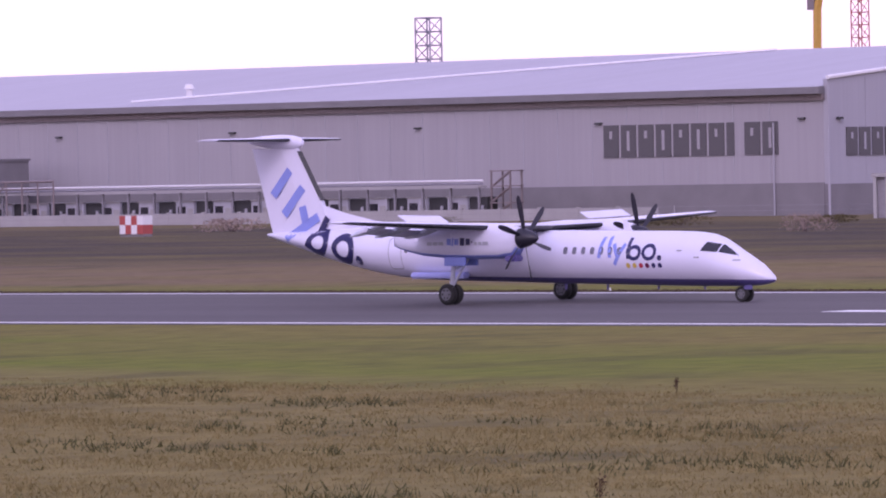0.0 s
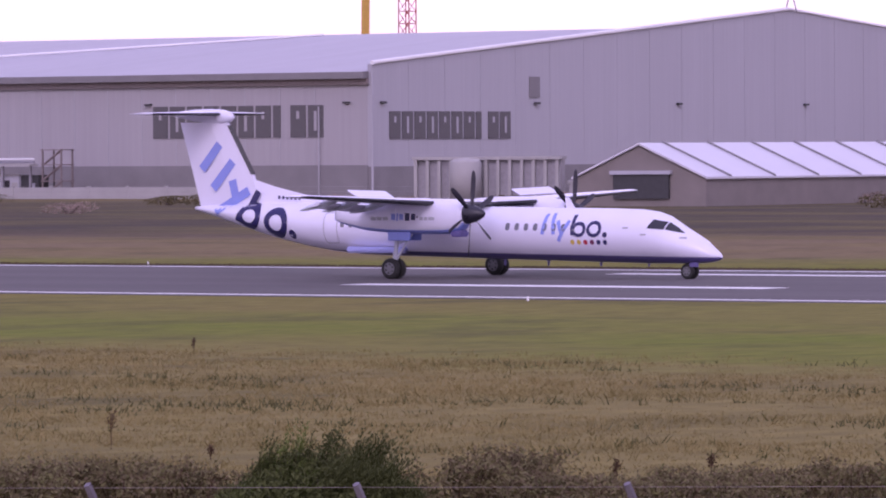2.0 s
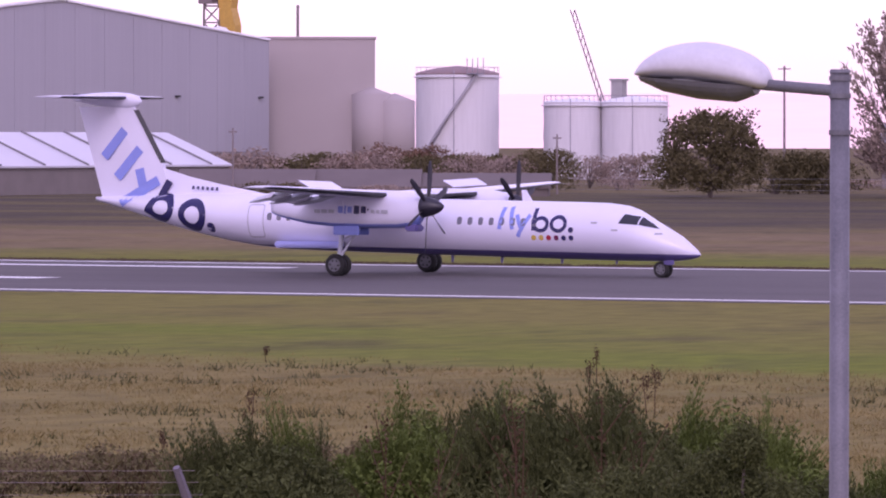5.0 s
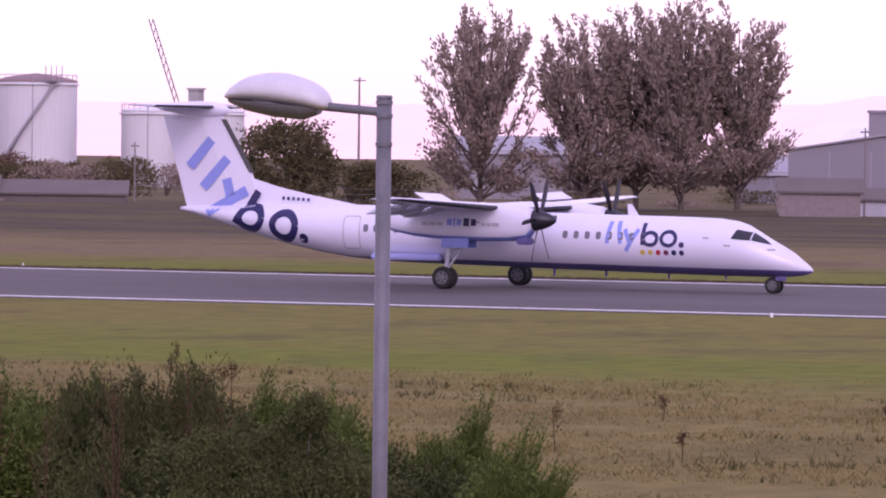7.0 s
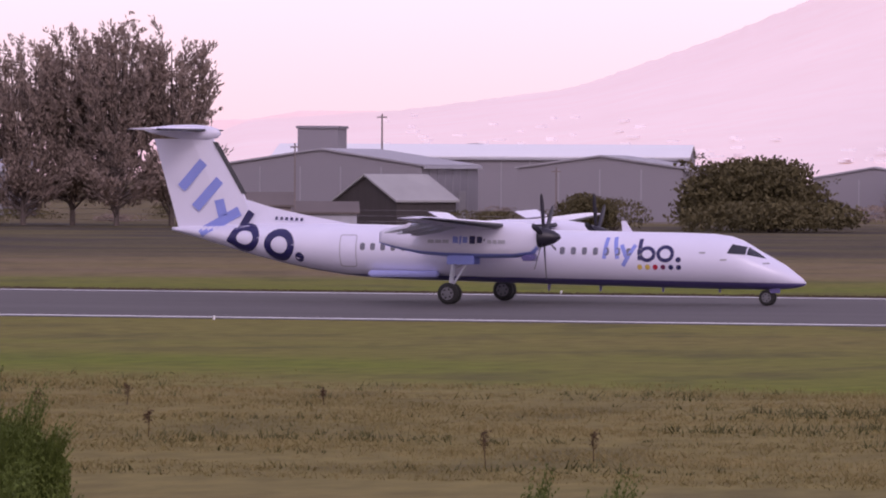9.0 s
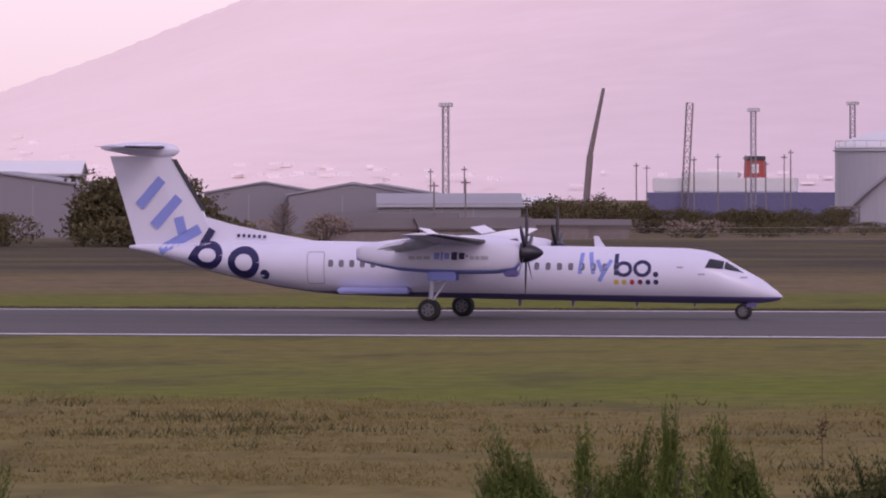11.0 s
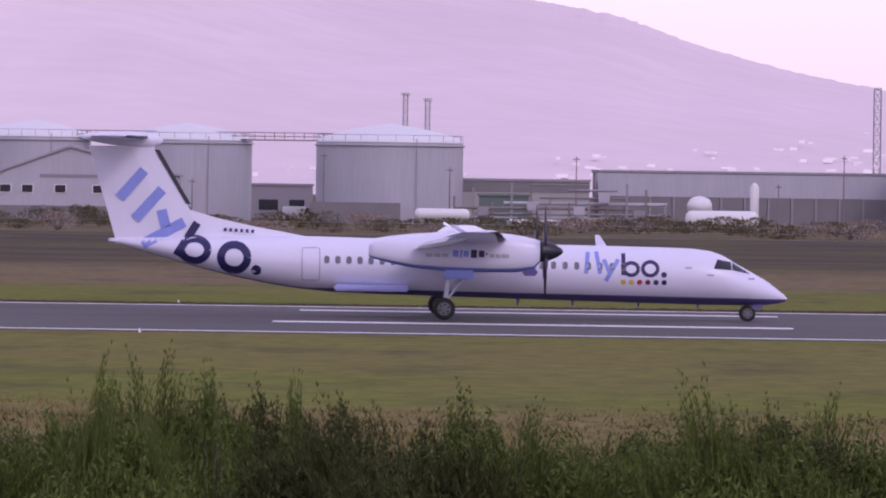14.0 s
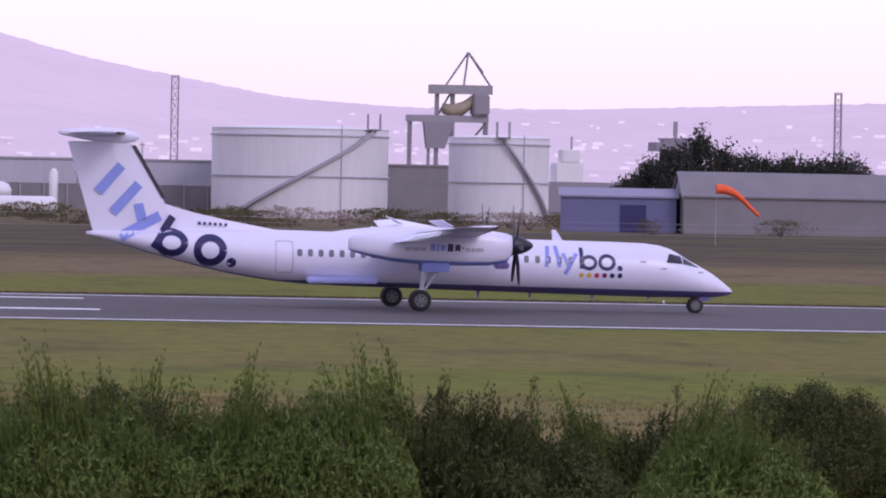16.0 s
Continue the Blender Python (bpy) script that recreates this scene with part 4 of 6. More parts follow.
def ash_tree(at, h, w, label, seed, group):
    """Upswept limbs that fan out from a short trunk, set with fine twigs and narrow leaves; a leafy skirt low down."""
    rng = random.Random(seed)
    t = thing("tree", at, 0, label, "tree", group)
    wood = tube(bmesh.new(), (0, 0, -0.2), (0, 0, h * 0.3), 0.34, 0.26, 8)
    tube(wood, (0, 0, h * 0.3), (rng.uniform(-0.5, 0.5), 0, h * 0.9), 0.26, 0.05, 6)
    v, f, tw, tf = [], [], [], []

    def leaf(p, d, ln, wd):
        side = d.cross(Vector((rng.gauss(0, 1), rng.gauss(0, 1), rng.gauss(0, 1)))).normalized() * wd
        i = len(v)
        v.extend([tuple(p), tuple(p + d * ln * 0.45 + side), tuple(p + d * ln), tuple(p + d * ln * 0.45 - side)])
        f.append((i, i + 1, i + 2, i + 3))

    for k in range(56):
        low = k >= 44
        ang = 2.4 * k + rng.uniform(-0.3, 0.3)
        q = (rng.uniform(0.5, 0.95) if low else math.sqrt(rng.uniform(0.004, 1.0)))
        reach = q * w * 0.46
        z0 = h * (rng.uniform(0.03, 0.14) if low else rng.uniform(0.10, 0.40))
        ze = h * (rng.uniform(0.14, 0.40) if low else (0.50 + 0.50 * math.sqrt(1 - 0.86 * q * q)) * rng.uniform(0.86, 1.0))
        out = Vector((math.cos(ang), math.sin(ang), 0))
        a, c = Vector((0, 0, z0)), out * reach + Vector((0, 0, ze))
        b = out * reach * 0.72 + Vector((0, 0, z0 + (ze - z0) * (0.55 if low else 0.36)))
        at_ = lambda u: a * (1 - u) ** 2 + b * 2 * u * (1 - u) + c * u * u
        for i in range(5):
            tube(wood, at_(i / 5), at_((i + 1) / 5), 0.13 * (1.05 - i / 5) + 0.015, 0.13 * (0.85 - i / 5) + 0.015, 5)
        for j in range(13):
            u = rng.uniform(0.22, 1.0)
            p = at_(u)
            d = (at_(min(1, u + 0.05)) - at_(u - 0.05)).normalized()
            d = (d + out * rng.uniform(-0.1, 0.5) + Vector((rng.gauss(0, 0.38), rng.gauss(0, 0.38), 0.15 if not low else 0))).normalized()
            ln = h * rng.uniform(0.05, 0.11)
            side = d.cross(out + Vector((0, 0, 0.3))).normalized() * 0.04
            i = len(tw)
            tw.extend([tuple(p - side), tuple(p + side), tuple(p + d * ln)])
            tf.append((i, i + 1, i + 2))
            for _ in range(36 if low else 23):
                pp = p + d * ln * rng.uniform(0.15, 1.1) + Vector((rng.gauss(0, 0.16), rng.gauss(0, 0.16), rng.gauss(0, 0.16))) * (2.2 if low else 1)
                dd = (d + Vector((rng.gauss(0, 0.45), rng.gauss(0, 0.45), rng.gauss(0.25, 0.35)))).normalized()
                leaf(pp, dd, rng.uniform(0.30, 0.66), rng.uniform(0.07, 0.14))
    part("trunk", wood, BARK, t, "dark branching trunk")
    tagged(data_part("twig_spray", tw, tf, BARK, t), kind="stuff")
    tagged(data_part("crown", v, f, LEAF, t), kind="stuff")
    return t


def shrub(at, h, w, label, material, seed, count=900, name="shrub"):
    rng = random.Random(seed)
    t = thing(name, at, 0, label, "shrub", "scrub beyond the runway")
    pts = []
    lumps = [(rng.uniform(-0.4, 0.4) * w, rng.uniform(-0.3, 0.3) * w, rng.uniform(0.45, 0.8) * h, rng.uniform(0.22, 0.4) * w) for _ in range(7)]
    for _ in range(count):
        x, y, z, r = rng.choice(lumps)
        a, b = rng.uniform(0, 6.28), rng.uniform(-0.9, 1.5)
        k = rng.uniform(0.8, 1.05)
        pts.append((x + k * r * math.cos(a) * math.cos(b), y + k * r * math.sin(a) * math.cos(b), max(0.1, z * 0.72 + k * min(r * 0.7, 0.45 * h) * math.sin(b))))
    bm = bmesh.new()
    for _ in range(6):
        tube(bm, (rng.uniform(-0.1, 0.1), 0, -0.1), (rng.uniform(-0.3, 0.3) * w, rng.uniform(-0.2, 0.2) * w, h * 0.7), 0.12, 0.03, 5)
    part("stem", bm, BARK, t)
    leaves("foliage", pts, (w * 0.022, w * 0.022, h * 0.03), material, t, seed, per=3)
    return t


def broom_mesh(seed, h, w, stems, material, name="foliage"):
    """Upright whippy stems that fan out, forked near the top and set with short leaflets."""
    rng = np.random.default_rng(seed)
    v, f = [], []

    def whip(base, tip, n, thick, leaf, bend=0.0):
        prev = None
        for k in range(n + 1):
            u = k / n
            p = base + (tip - base) * u + np.array([bend * u * u, 0, 0.06 * math.sin(math.pi * u)])
            if prev is not None:
                wd = thick * (1.15 - u)
                i = len(v)
                v.extend([(prev[0] - wd, prev[1], prev[2]), (prev[0] + wd, prev[1], prev[2]), (p[0] + wd * 0.8, p[1], p[2]), (p[0] - wd * 0.8, p[1], p[2])])
                f.append((i, i + 1, i + 2, i + 3))
            for _j in range(leaf if u > 0.1 else 0):
                b = rng.uniform(0, 6.283)
                ln = rng.uniform(0.10, 0.24) * (1.2 - 0.7 * u)
                d = np.array([math.cos(b) * 0.55 + 0.18, math.sin(b) * 0.55, 0.8]) * ln
                s0 = np.array([math.sin(b), -math.cos(b), 0.2]) * 0.0085
                i = len(v)
                v.extend([tuple(p - s0), tuple(p + s0), tuple(p + d)])
                f.append((i, i + 1, i + 2))
            prev = p

    tufts = []
    for _ in range(max(2, stems // 26)):
        a, q = rng.uniform(0, 6.283), math.sqrt(rng.uniform(0, 1))
        tufts.append((np.array([math.cos(a), math.sin(a), 0]) * q * w * 0.42, (1 - 0.3 * q * q) * rng.uniform(0.78, 1.28), np.array([rng.normal(0.14, 0.15), rng.normal(0, 0.1), 0]) * w, q))
    for k in range(stems):
        seat_, tall, lean, q = tufts[k % len(tufts)]
        a, r0 = rng.uniform(0, 6.283), math.sqrt(rng.uniform(0, 1))
        out = np.array([math.cos(a), math.sin(a), 0])
        top = h * tall * (1 - 0.32 * r0 * r0) * rng.uniform(0.72, 1.0)
        base = seat_ * 0.75 + out * r0 * w * 0.14
        tip = seat_ + out * (0.03 + 0.17 * r0) * w + lean * (top / h) + np.array([rng.normal(0, 0.05), rng.normal(0, 0.05), top])
        fork = base + (tip - base) * rng.uniform(0.5, 0.75)
        whip(base, fork, 5, 0.013, 5)
        whip(fork, tip, 7, 0.008, 8, 0.10 * w * rng.uniform(0.4, 1.4))
        for _k in range(2):
            e2 = fork + (tip - fork) * 0.35 + np.array([rng.normal(0, 0.12), rng.normal(0, 0.12), (top - fork[2]) * rng.uniform(0.25, 0.55)])
            whip(fork, e2, 5, 0.007, 7, 0.06 * w)
    # leafy undergrowth at the foot
    for _ in range(stems * 64):
        a, q = rng.uniform(0, 6.283), math.sqrt(rng.uniform(0, 1))
        p = np.array([math.cos(a) * q * w * 0.68, math.sin(a) * q * w * 0.68, h * 0.92 * (1 - 0.5 * q) * (1 + 0.22 * noise.noise((math.cos(a) * q * 3, math.sin(a) * q * 3, seed))) * rng.uniform(0.05, 1)])
        d = rng.normal(0, 0.8, 3) + np.array([0.15, 0, 0.55])
        d *= 0.075 / np.linalg.norm(d)
        s0 = np.cross(d, rng.normal(0, 1, 3))
        s0 *= 0.034 / (np.linalg.norm(s0) + 1e-6)
        i = len(v)
        v.extend([tuple(p - d), tuple(p + s0 * 0.55), tuple(p + d), tuple(p - s0 * 0.55)])
        f.append((i, i + 1, i + 2, i + 3))
    me = bpy.data.meshes.new(name)
    me.from_pydata(v, [], f)
    me.materials.append(material)
    return me


def broom_bush(at, mesh, woody, sc, rz, label, group):
    t = thing("broom_bush", at, rz, label, "bush", group)
    t.scale = sc
    tagged(new("foliage", mesh), kind="stuff").parent = t
    new("stem", woody).parent = t
    return t


# ---- yard in front of the hall ----
def cabin(at, L):
    c = thing("site_cabin", at, 0, "white flat-roofed cabin against the hall wall", "cabin", "cabins along the hall")
    part("wall", boxed(-L / 2, L / 2, -1.5, 1.5, 0, 3.0, bevel=0.03), TANKG, c)
    part("roof", boxed(-L / 2 - 0.15, L / 2 + 0.15, -1.65, 1.65, 3.0, 3.2), CONC, c)
    part("window", boxed(-L / 2 + 0.4, 0.1, -1.56, -1.48, 1.3, 2.4), GLASS, c)
    part("dark_bay", boxed(L / 2, L / 2 + 3.0, -1.0, 1.2, 1.2, 3.1), DARK, c)
    part("duct", tube(bmesh.new(), (L / 2 + 2.4, -1.3, 0), (L / 2 + 2.4, -1.3, 2.0), 0.22, n=8), TANKG, c)
    part("door", boxed(0.5, 1.5, -1.56, -1.48, 0, 2.1), CONC, c)


for k in range(13):
    cabin((-572 + 6.9 * k, 606, 0), 3.4)
gal = thing("pipe_gallery", (-530, 603.5, 0), 0, "long grey pipe gallery on posts by the hall", "pipe rack")
part("deck", boxed(-46, 46, -0.8, 0.8, 4.3, 4.6), CONC, gal)
for k in range(20):
    part("post", boxed(-46 + 4.8 * k, -45.7 + 4.8 * k, -0.15, 0.15, 0, 4.3), STEEL, gal)
for z in (4.85, 5.25):
    part("pipe", tube(bmesh.new(), (-46, 0, z), (46, 0, z), 0.14, n=8), TANKTOP if z > 5 else STEEL, gal)
tw = thing("stair_tower", (-482, 606, 0), 0, "dark steel stair tower beside the hall", "stair tower")
for x in (-1.6, 1.6):
    for y in (-1.2, 1.2):
        part("post", boxed(x - 0.1, x + 0.1, y - 0.1, y + 0.1, 0, 6.6), RUSTY, tw)
for z in (2.2, 4.4, 6.4):
    part("landing", boxed(-1.8, 1.8, -1.4, 1.4, z, z + 0.15), RUSTY, tw)
    part("flight", tube(bmesh.new(), (-1.6, -1.2, z - 2.0), (1.6, -1.2, z), 0.18, n=4), RUSTY, tw)
for at, L, h, m, l in (((-588, 604, 0), 12, 8.2, PLINTH, "dark grey plant room beside the hall"), ((-576, 604, 0), 6, 9.2, PLINTH, "tall dark plant room beside the hall"), ((-604, 600, 0), 20, 7.0, CONC, "grey low workshop beside the hall")):
    flat_block("plant_room", at, 0, L, 7, h, m, l)
lw = thing("boundary_wall", (-545, 594, 0), 0, "low pale concrete wall before the hall yard", "wall")
for k in range(30):
    part("wall_panel", boxed(-95 + 6.4 * k, -88.7 + 6.4 * k, -0.15, 0.15, 0, 1.5), CONC, lw)
    part("wall_pier", boxed(-95.2 + 6.4 * k, -94.8 + 6.4 * k, -0.22, 0.22, 0, 1.7), CONC, lw)
fl = thing("steel_frame", (-567, 600, 0), 0, "open grey steel stair frame with braces", "steel frame")
bm = bmesh.new()
for x in (-6, -3, 0, 3, 6, 9):
    tube(bm, (x, 0, 0), (x, 0, 6.2), 0.14, n=6)
tube(bm, (-6, 0, 6.2), (9, 0, 6.2), 0.16, n=6)
tube(bm, (-6, 0, 5.2), (9, 0, 5.2), 0.1, n=6)
tube(bm, (-6, 0, 0.5), (0, 0, 6), 0.14, n=6)
tube(bm, (-6, 0, 6), (-3, 0, 0.5), 0.14, n=6)
part("frame", bm, RUSTY, fl)
mk = thing("marker_board", (-432.96, 479.41, 0), 0, "red and white chequered marker cabin", "marker")
for i in range(4):
    for j in range(2):
        part("panel", boxed(-1.7 + 0.85 * i, -0.85 + 0.85 * i, -0.8, 0.8, 0.3 + 1.0 * j, 1.3 + 1.0 * j), REDP if (i + j) % 2 else TANKTOP, mk)
part("skid", boxed(-1.7, 1.7, -0.7, 0.7, 0, 0.3), PLINTH, mk)

# ribbed silo bank in front of the gable
sb = thing("ribbed_tank_bank", (-391.31, 575.73, 0), 24, "pale grey ribbed tanks standing in a row", "tanks")
part("tank", boxed(-9.0, 9.0, 0, 3, 0, 4.9, bevel=0.05), STEEL, sb)
for k in range(13):
    part("rib", boxed(-9.0 + 1.45 * k, -8.6 + 1.45 * k, -0.7, 0.0, 0, 5.1), CONC, sb)
part("rim", boxed(-9.2, 9.2, -0.8, 3.2, 4.9, 5.3), CONC, sb)
part("round_tank", lathe(bmesh.new(), [(1.9, 0), (1.9, 4.6), (1.5, 5.0), (0.05, 5.1)], 24, (-2.3, -2.2, 0)), CONC, sb, smooth=True)

# long shed with a pale ribbed roof, and low roofs behind the field
gx, gy, _ = (-321.41, 513.91, 0)
gh = gable_house("ribbed_shed", (gx, gy + 27.0, 0), 90, 54, 16.5, 3.0, 6.5, mat("grey_brown_render", (0.21, 0.185, 0.175), 0.85, vary=0.15, scale=0.4), GLROOF, "long low shed with pale ribbed sheet roof", "shed", ribs=6)
part("gable_canopy", boxed(-27.3, -27.0, 4.5, 11.5, 0.8, 3.4), DARK, gh)
part("gable_trim", boxed(-27.5, -27.0, 4.2, 11.8, 3.4, 3.8), TANKG, gh)
flat_block("lean_to", (-347.54, 532.80, 0), 30, 6, 5, 2.3, CONC, "small concrete lean-to beside the shed")
gable_house("low_shed", (-297.04, 528.38, 0), 25, 14, 8, 0.9, 2.6, BROWNROOF, BROWNROOF, "low shed with brown felt roof", "shed", group="low sheds")
gable_house("low_shed", (-287.65, 533.55, 0), 25, 15, 8, 0.9, 2.6, BROWNROOF, BROWNROOF, "low shed with brown felt roof", "shed", group="low sheds")
gable_house("low_shed", (-275.00, 540.18, 0), 25, 14, 8, 0.9, 2.2, BROWNROOF, BROWNROOF, "low shed with brown felt roof", "shed", group="low sheds")

# tall block and silos behind the hall
flat_block("tall_block", (-435.73, 794.51, 0), 29, 22, 22, 21.8, BEIGE, "tall plain beige block behind the hall")
for n_, (x, y, z) in enumerate(((-426.46, 799.53, 0), (-423.30, 801.21, 0))):
    s_ = thing("silo", (x, y, 0), 0, "pale cylindrical silo behind the scrub", "silo", "silos")
    part("shell", lathe(bmesh.new(), [(3.2, 0), (3.2, 13.0 - n_), (0.1, 14.2 - n_)], 28), BEIGE, s_, smooth=True)
storage_tank((-391.65, 761.32, 0), 6.2, 15.6, 1.2, "white fuel tank with a shallow cone roof", TANKW, stair=(235, 320), cap=mat("red_brown_tank_roof", (0.26, 0.18, 0.18), 0.7, vary=0.12))
storage_tank((-376.28, 769.03, 0), 4.3, 11.4, 0.6, "small white storage tank with rail", TANKW)
storage_tank((-367.95, 773.05, 0), 5.0, 11.4, 0.9, "small white storage tank with rail", TANKW)
flat_block("chimney_block", (-374.70, 780.90, 0), 0, 1.8, 1.8, 14.8, CONC, "square concrete chimney behind white tanks")

# cranes and masts on the skyline
lattice_mast("lattice_mast", (-636.48, 779.11, 0), 33.16, 3.2, "grey lattice tower rising behind the roof", material=STEEL, steps=14)
lattice_mast("tower_crane", (-577.27, 824.03, 0), 34.85, 2.2, "pale red lattice crane tower", material=REDP, steps=16)
cr = thing("harbour_crane", (-581.89, 820.76, 0), 0, "tall yellow harbour crane behind the hall", "crane")
hh = 42.26
bm = bmesh.new()
tube(bm, (-2.6, 0, 0), (-2.0, 0, hh - 9), 0.8, n=6)
tube(bm, (-2.0, 0, hh - 9), (1.8, 0, hh + 8), 0.75, 0.55, n=6)
tube(bm, (-3.0, 0, hh - 9), (1.2, 0, hh + 3), 0.3, n=6)
part("jib", bm, YEL, cr)
part("cab", boxed(-3.6, -2.2, -0.8, 0.8, hh - 9, hh - 7), RUSTY, cr)
cr = thing("harbour_crane", (-496.61, 875.06, 0), 0, "tall yellow harbour crane behind the hall", "crane")
hh = 32.89
part("jib", prism(bmesh.new(), [(0.2, 0), (3.0, 0), (3.2, hh - 7), (2.4, hh - 4), (2.9, hh), (-0.4, hh), (0.4, hh - 8)], -1.2, 1.2), YEL, cr)
bm = bmesh.new()
for x in (-4.4, -1.2):
    tube(bm, (x, 0, 0), (x + 0.9, 0, hh + 2), 0.22, n=5)
for k in range(8):
    z = hh - 21 + 2.9 * k
    o = 0.9 * z / (hh + 2)
    tube(bm, (-4.4 + o, 0, z), (-1.2 + o, 0, z + 2.9), 0.14, n=4)
    tube(bm, (-1.2 + o, 0, z), (-4.4 + o, 0, z + 2.9), 0.14, n=4)
    tube(bm, (-4.4 + o, 0, z), (-1.2 + o, 0, z), 0.14, n=4)
part("braced_tower", bm, RUSTY, cr)
part("machinery_cabin", boxed(-4.2, -1.4, -1.2, 1.2, hh - 3.2, hh - 0.6, bevel=0.1), RUSTY, cr)
part("walkway", boxed(-5.2, 0.4, -0.9, 0.9, hh - 8.2, hh - 7.8), RUSTY, cr)
dm = thing("radar_dome", (-477.40, 839.96, 0), 0, "white round dome tower behind the hall", "dome")
hd = 23.06
part("dome", lathe(bmesh.new(), [(2.3, 0), (2.3, hd), (2.0, hd + 0.9), (1.3, hd + 1.6), (0.05, hd + 1.9)], 24), TANKTOP, dm, smooth=True)
ra = thing("roof_aerial", (-437.0, 722.2, 26.0), 0, "small green aerial frame on the hall ridge", "aerial")
bm = bmesh.new()
tube(bm, (-1.0, 0, 0), (-0.3, 0, 2.4), 0.1, n=5)
tube(bm, (1.0, 0, 0), (0.3, 0, 2.4), 0.1, n=5)
tube(bm, (-1.5, 0, 2.4), (1.8, 0, 2.4), 0.1, n=5)
tube(bm, (1.6, 0, 2.4), (2.0, 0, 3.8), 0.08, n=5)
part("frame", bm, STEEL, ra)
plain_pole((-456.87, 830.37, 0), 28.10, "slim grey flagpole behind the hall", 0.35, 0.3)
plain_pole((-298.18, 527.74, 0), 7.21)
plain_pole((-276.76, 561.67, 0), 6.59)
jb = thing("crane_jib", (-415.13, 861.33, 0), 0, "thin rusty lattice crane jib leaning over the tanks", "crane")
hh = 27.65
bm = bmesh.new()
tube(bm, (0, 0, 0), (-0.3, 0, hh * 0.4), 0.5, n=5)
for o in (-0.4, 0.4):
    tube(bm, (-0.3 + o, 0, hh * 0.4), (-6.3 + o, 0, hh), 0.12, n=4)
for k in range(12):
    tube(bm, (-0.7 - 0.5 * k, 0, hh * (0.4 + 0.05 * k)), (0.1 - 0.5 * (k + 1), 0, hh * (0.4 + 0.05 * (k + 1))), 0.08, n=4)
part("jib", bm, RUSTY, jb)

# street lamp near the viewer
lp = thing("street_lamp", (-16.65, 37.27, 0), 0, "galvanised street lamp with a pale oval head", "street lamp")
zt = 6.62
part("pole", tube(bmesh.new(), (0, 0, 0), (0, 0, zt), 0.062, 0.062, 18), GALV, lp, smooth=True)
part("pole_cap", tube(bmesh.new(), (0, 0, zt - 0.01), (0, 0, zt + 0.012), 0.07, 0.06, 18), GALV, lp)
for z in (zt - 0.4, zt - 0.17, zt - 0.06):
    part("clamp_band", tube(bmesh.new(), (0, 0, z), (0, 0, z + 0.03), 0.07, n=18), GALV, lp)
part("arm", tube(bmesh.new(), (0.0, 0, zt - 0.125), (-0.56, 0, zt - 0.08), 0.036, n=14), GALV, lp)
rings = []
for x, r, zc, zr in ((-0.42, 0.05, -0.06, 0.05), (-0.47, 0.11, -0.045, 0.11), (-0.6, 0.15, -0.01, 0.15), (-0.8, 0.175, 0.02, 0.165), (-1.0, 0.16, 0.025, 0.14), (-1.14, 0.11, 0.01, 0.09), (-1.21, 0.06, -0.005, 0.04), (-1.24, 0.01, -0.01, 0.008)):
    ring_ = []
    for k in range(24):
        a = 2 * math.pi * k / 24
        s_ = math.sin(a)
        ring_.append((x * 1.15, 1.15 * r * math.cos(a), zt + 1.15 * (zc + (0.88 * zr * s_ if s_ > 0 else 0.45 * zr * s_))))
    rings.append(ring_)
ctrl = np.array(rings)
pos = np.linspace(0, len(rings) - 1, 36)
fine_rings = []
for q in pos:
    k = min(int(q), len(rings) - 2)
    u = q - k
    p0, p1, p2, p3 = ctrl[max(k - 1, 0)], ctrl[k], ctrl[k + 1], ctrl[min(k + 2, len(rings) - 1)]
    pt = 0.5 * (2 * p1 + (p2 - p0) * u + (2 * p0 - 5 * p1 + 4 * p2 - p3) * u * u + (3 * p1 - p0 - 3 * p2 + p3) * u ** 3)
    fine_rings.append([tuple(v) for v in pt.tolist()])
head = part("lamp_head", loft(bmesh.new(), fine_rings), LAMPM, lp, "pale grey oval lamp head", smooth=True)
rings = []
for x, w, d in ((-0.5, 0.06, 0.05), (-0.62, 0.13, 0.10), (-0.85, 0.165, 0.10), (-1.05, 0.15, 0.075), (-1.19, 0.06, 0.03)):
    zc = zt - 0.085 + (-0.55 - x) * 0.09
    rings.append([(x * 1.15, 1.15 * w * math.cos(math.pi * k / 12), zc - 1.15 * d * math.sin(math.pi * k / 12)) for k in range(13)])
part("lens", loft(bmesh.new(), rings), LENS, head, "dark lamp lens")

# trees beyond the runway
ash_tree((-229.79, 548.63, 0), 20.6, 14.5, "tall autumn ash tree with upswept branches", 3, "tall trees")
ash_tree((-219.59, 552.79, 0), 20.6, 12.0, "tall autumn ash tree with upswept branches", 5, "tall trees")
ash_tree((-215.32, 556.61, 0), 21.0, 11.5, "tall autumn ash tree with upswept branches", 7, "tall trees")
ash_tree((-209.45, 554.57, 0), 22.4, 12.0, "tall autumn ash tree with upswept branches", 9, "tall trees")
ash_tree((-204.59, 558.52, 0), 21.4, 11.5, "tall autumn ash tree with upswept branches", 12, "tall trees")
broadleaf((-248.60, 540.38, 0), 9.2, 11.0, "round dark tree in the scrub", LEAFG, 21, 0.4, 0.3, 0.05, 6000, dome=1200, leaf=1.2)
broadleaf((-138.24, 552.58, 0), 7.4, 15.0, "broad round tree in dark leaf", LEAFG, 23, 0.3, 0.35, 0.03, 9000, dome=1700, leaf=1.3)
shrub((-149.36, 539.27, 0), 3.6, 8.5, "dense dark shrub in the scrub", LEAFG, 31, 2400)
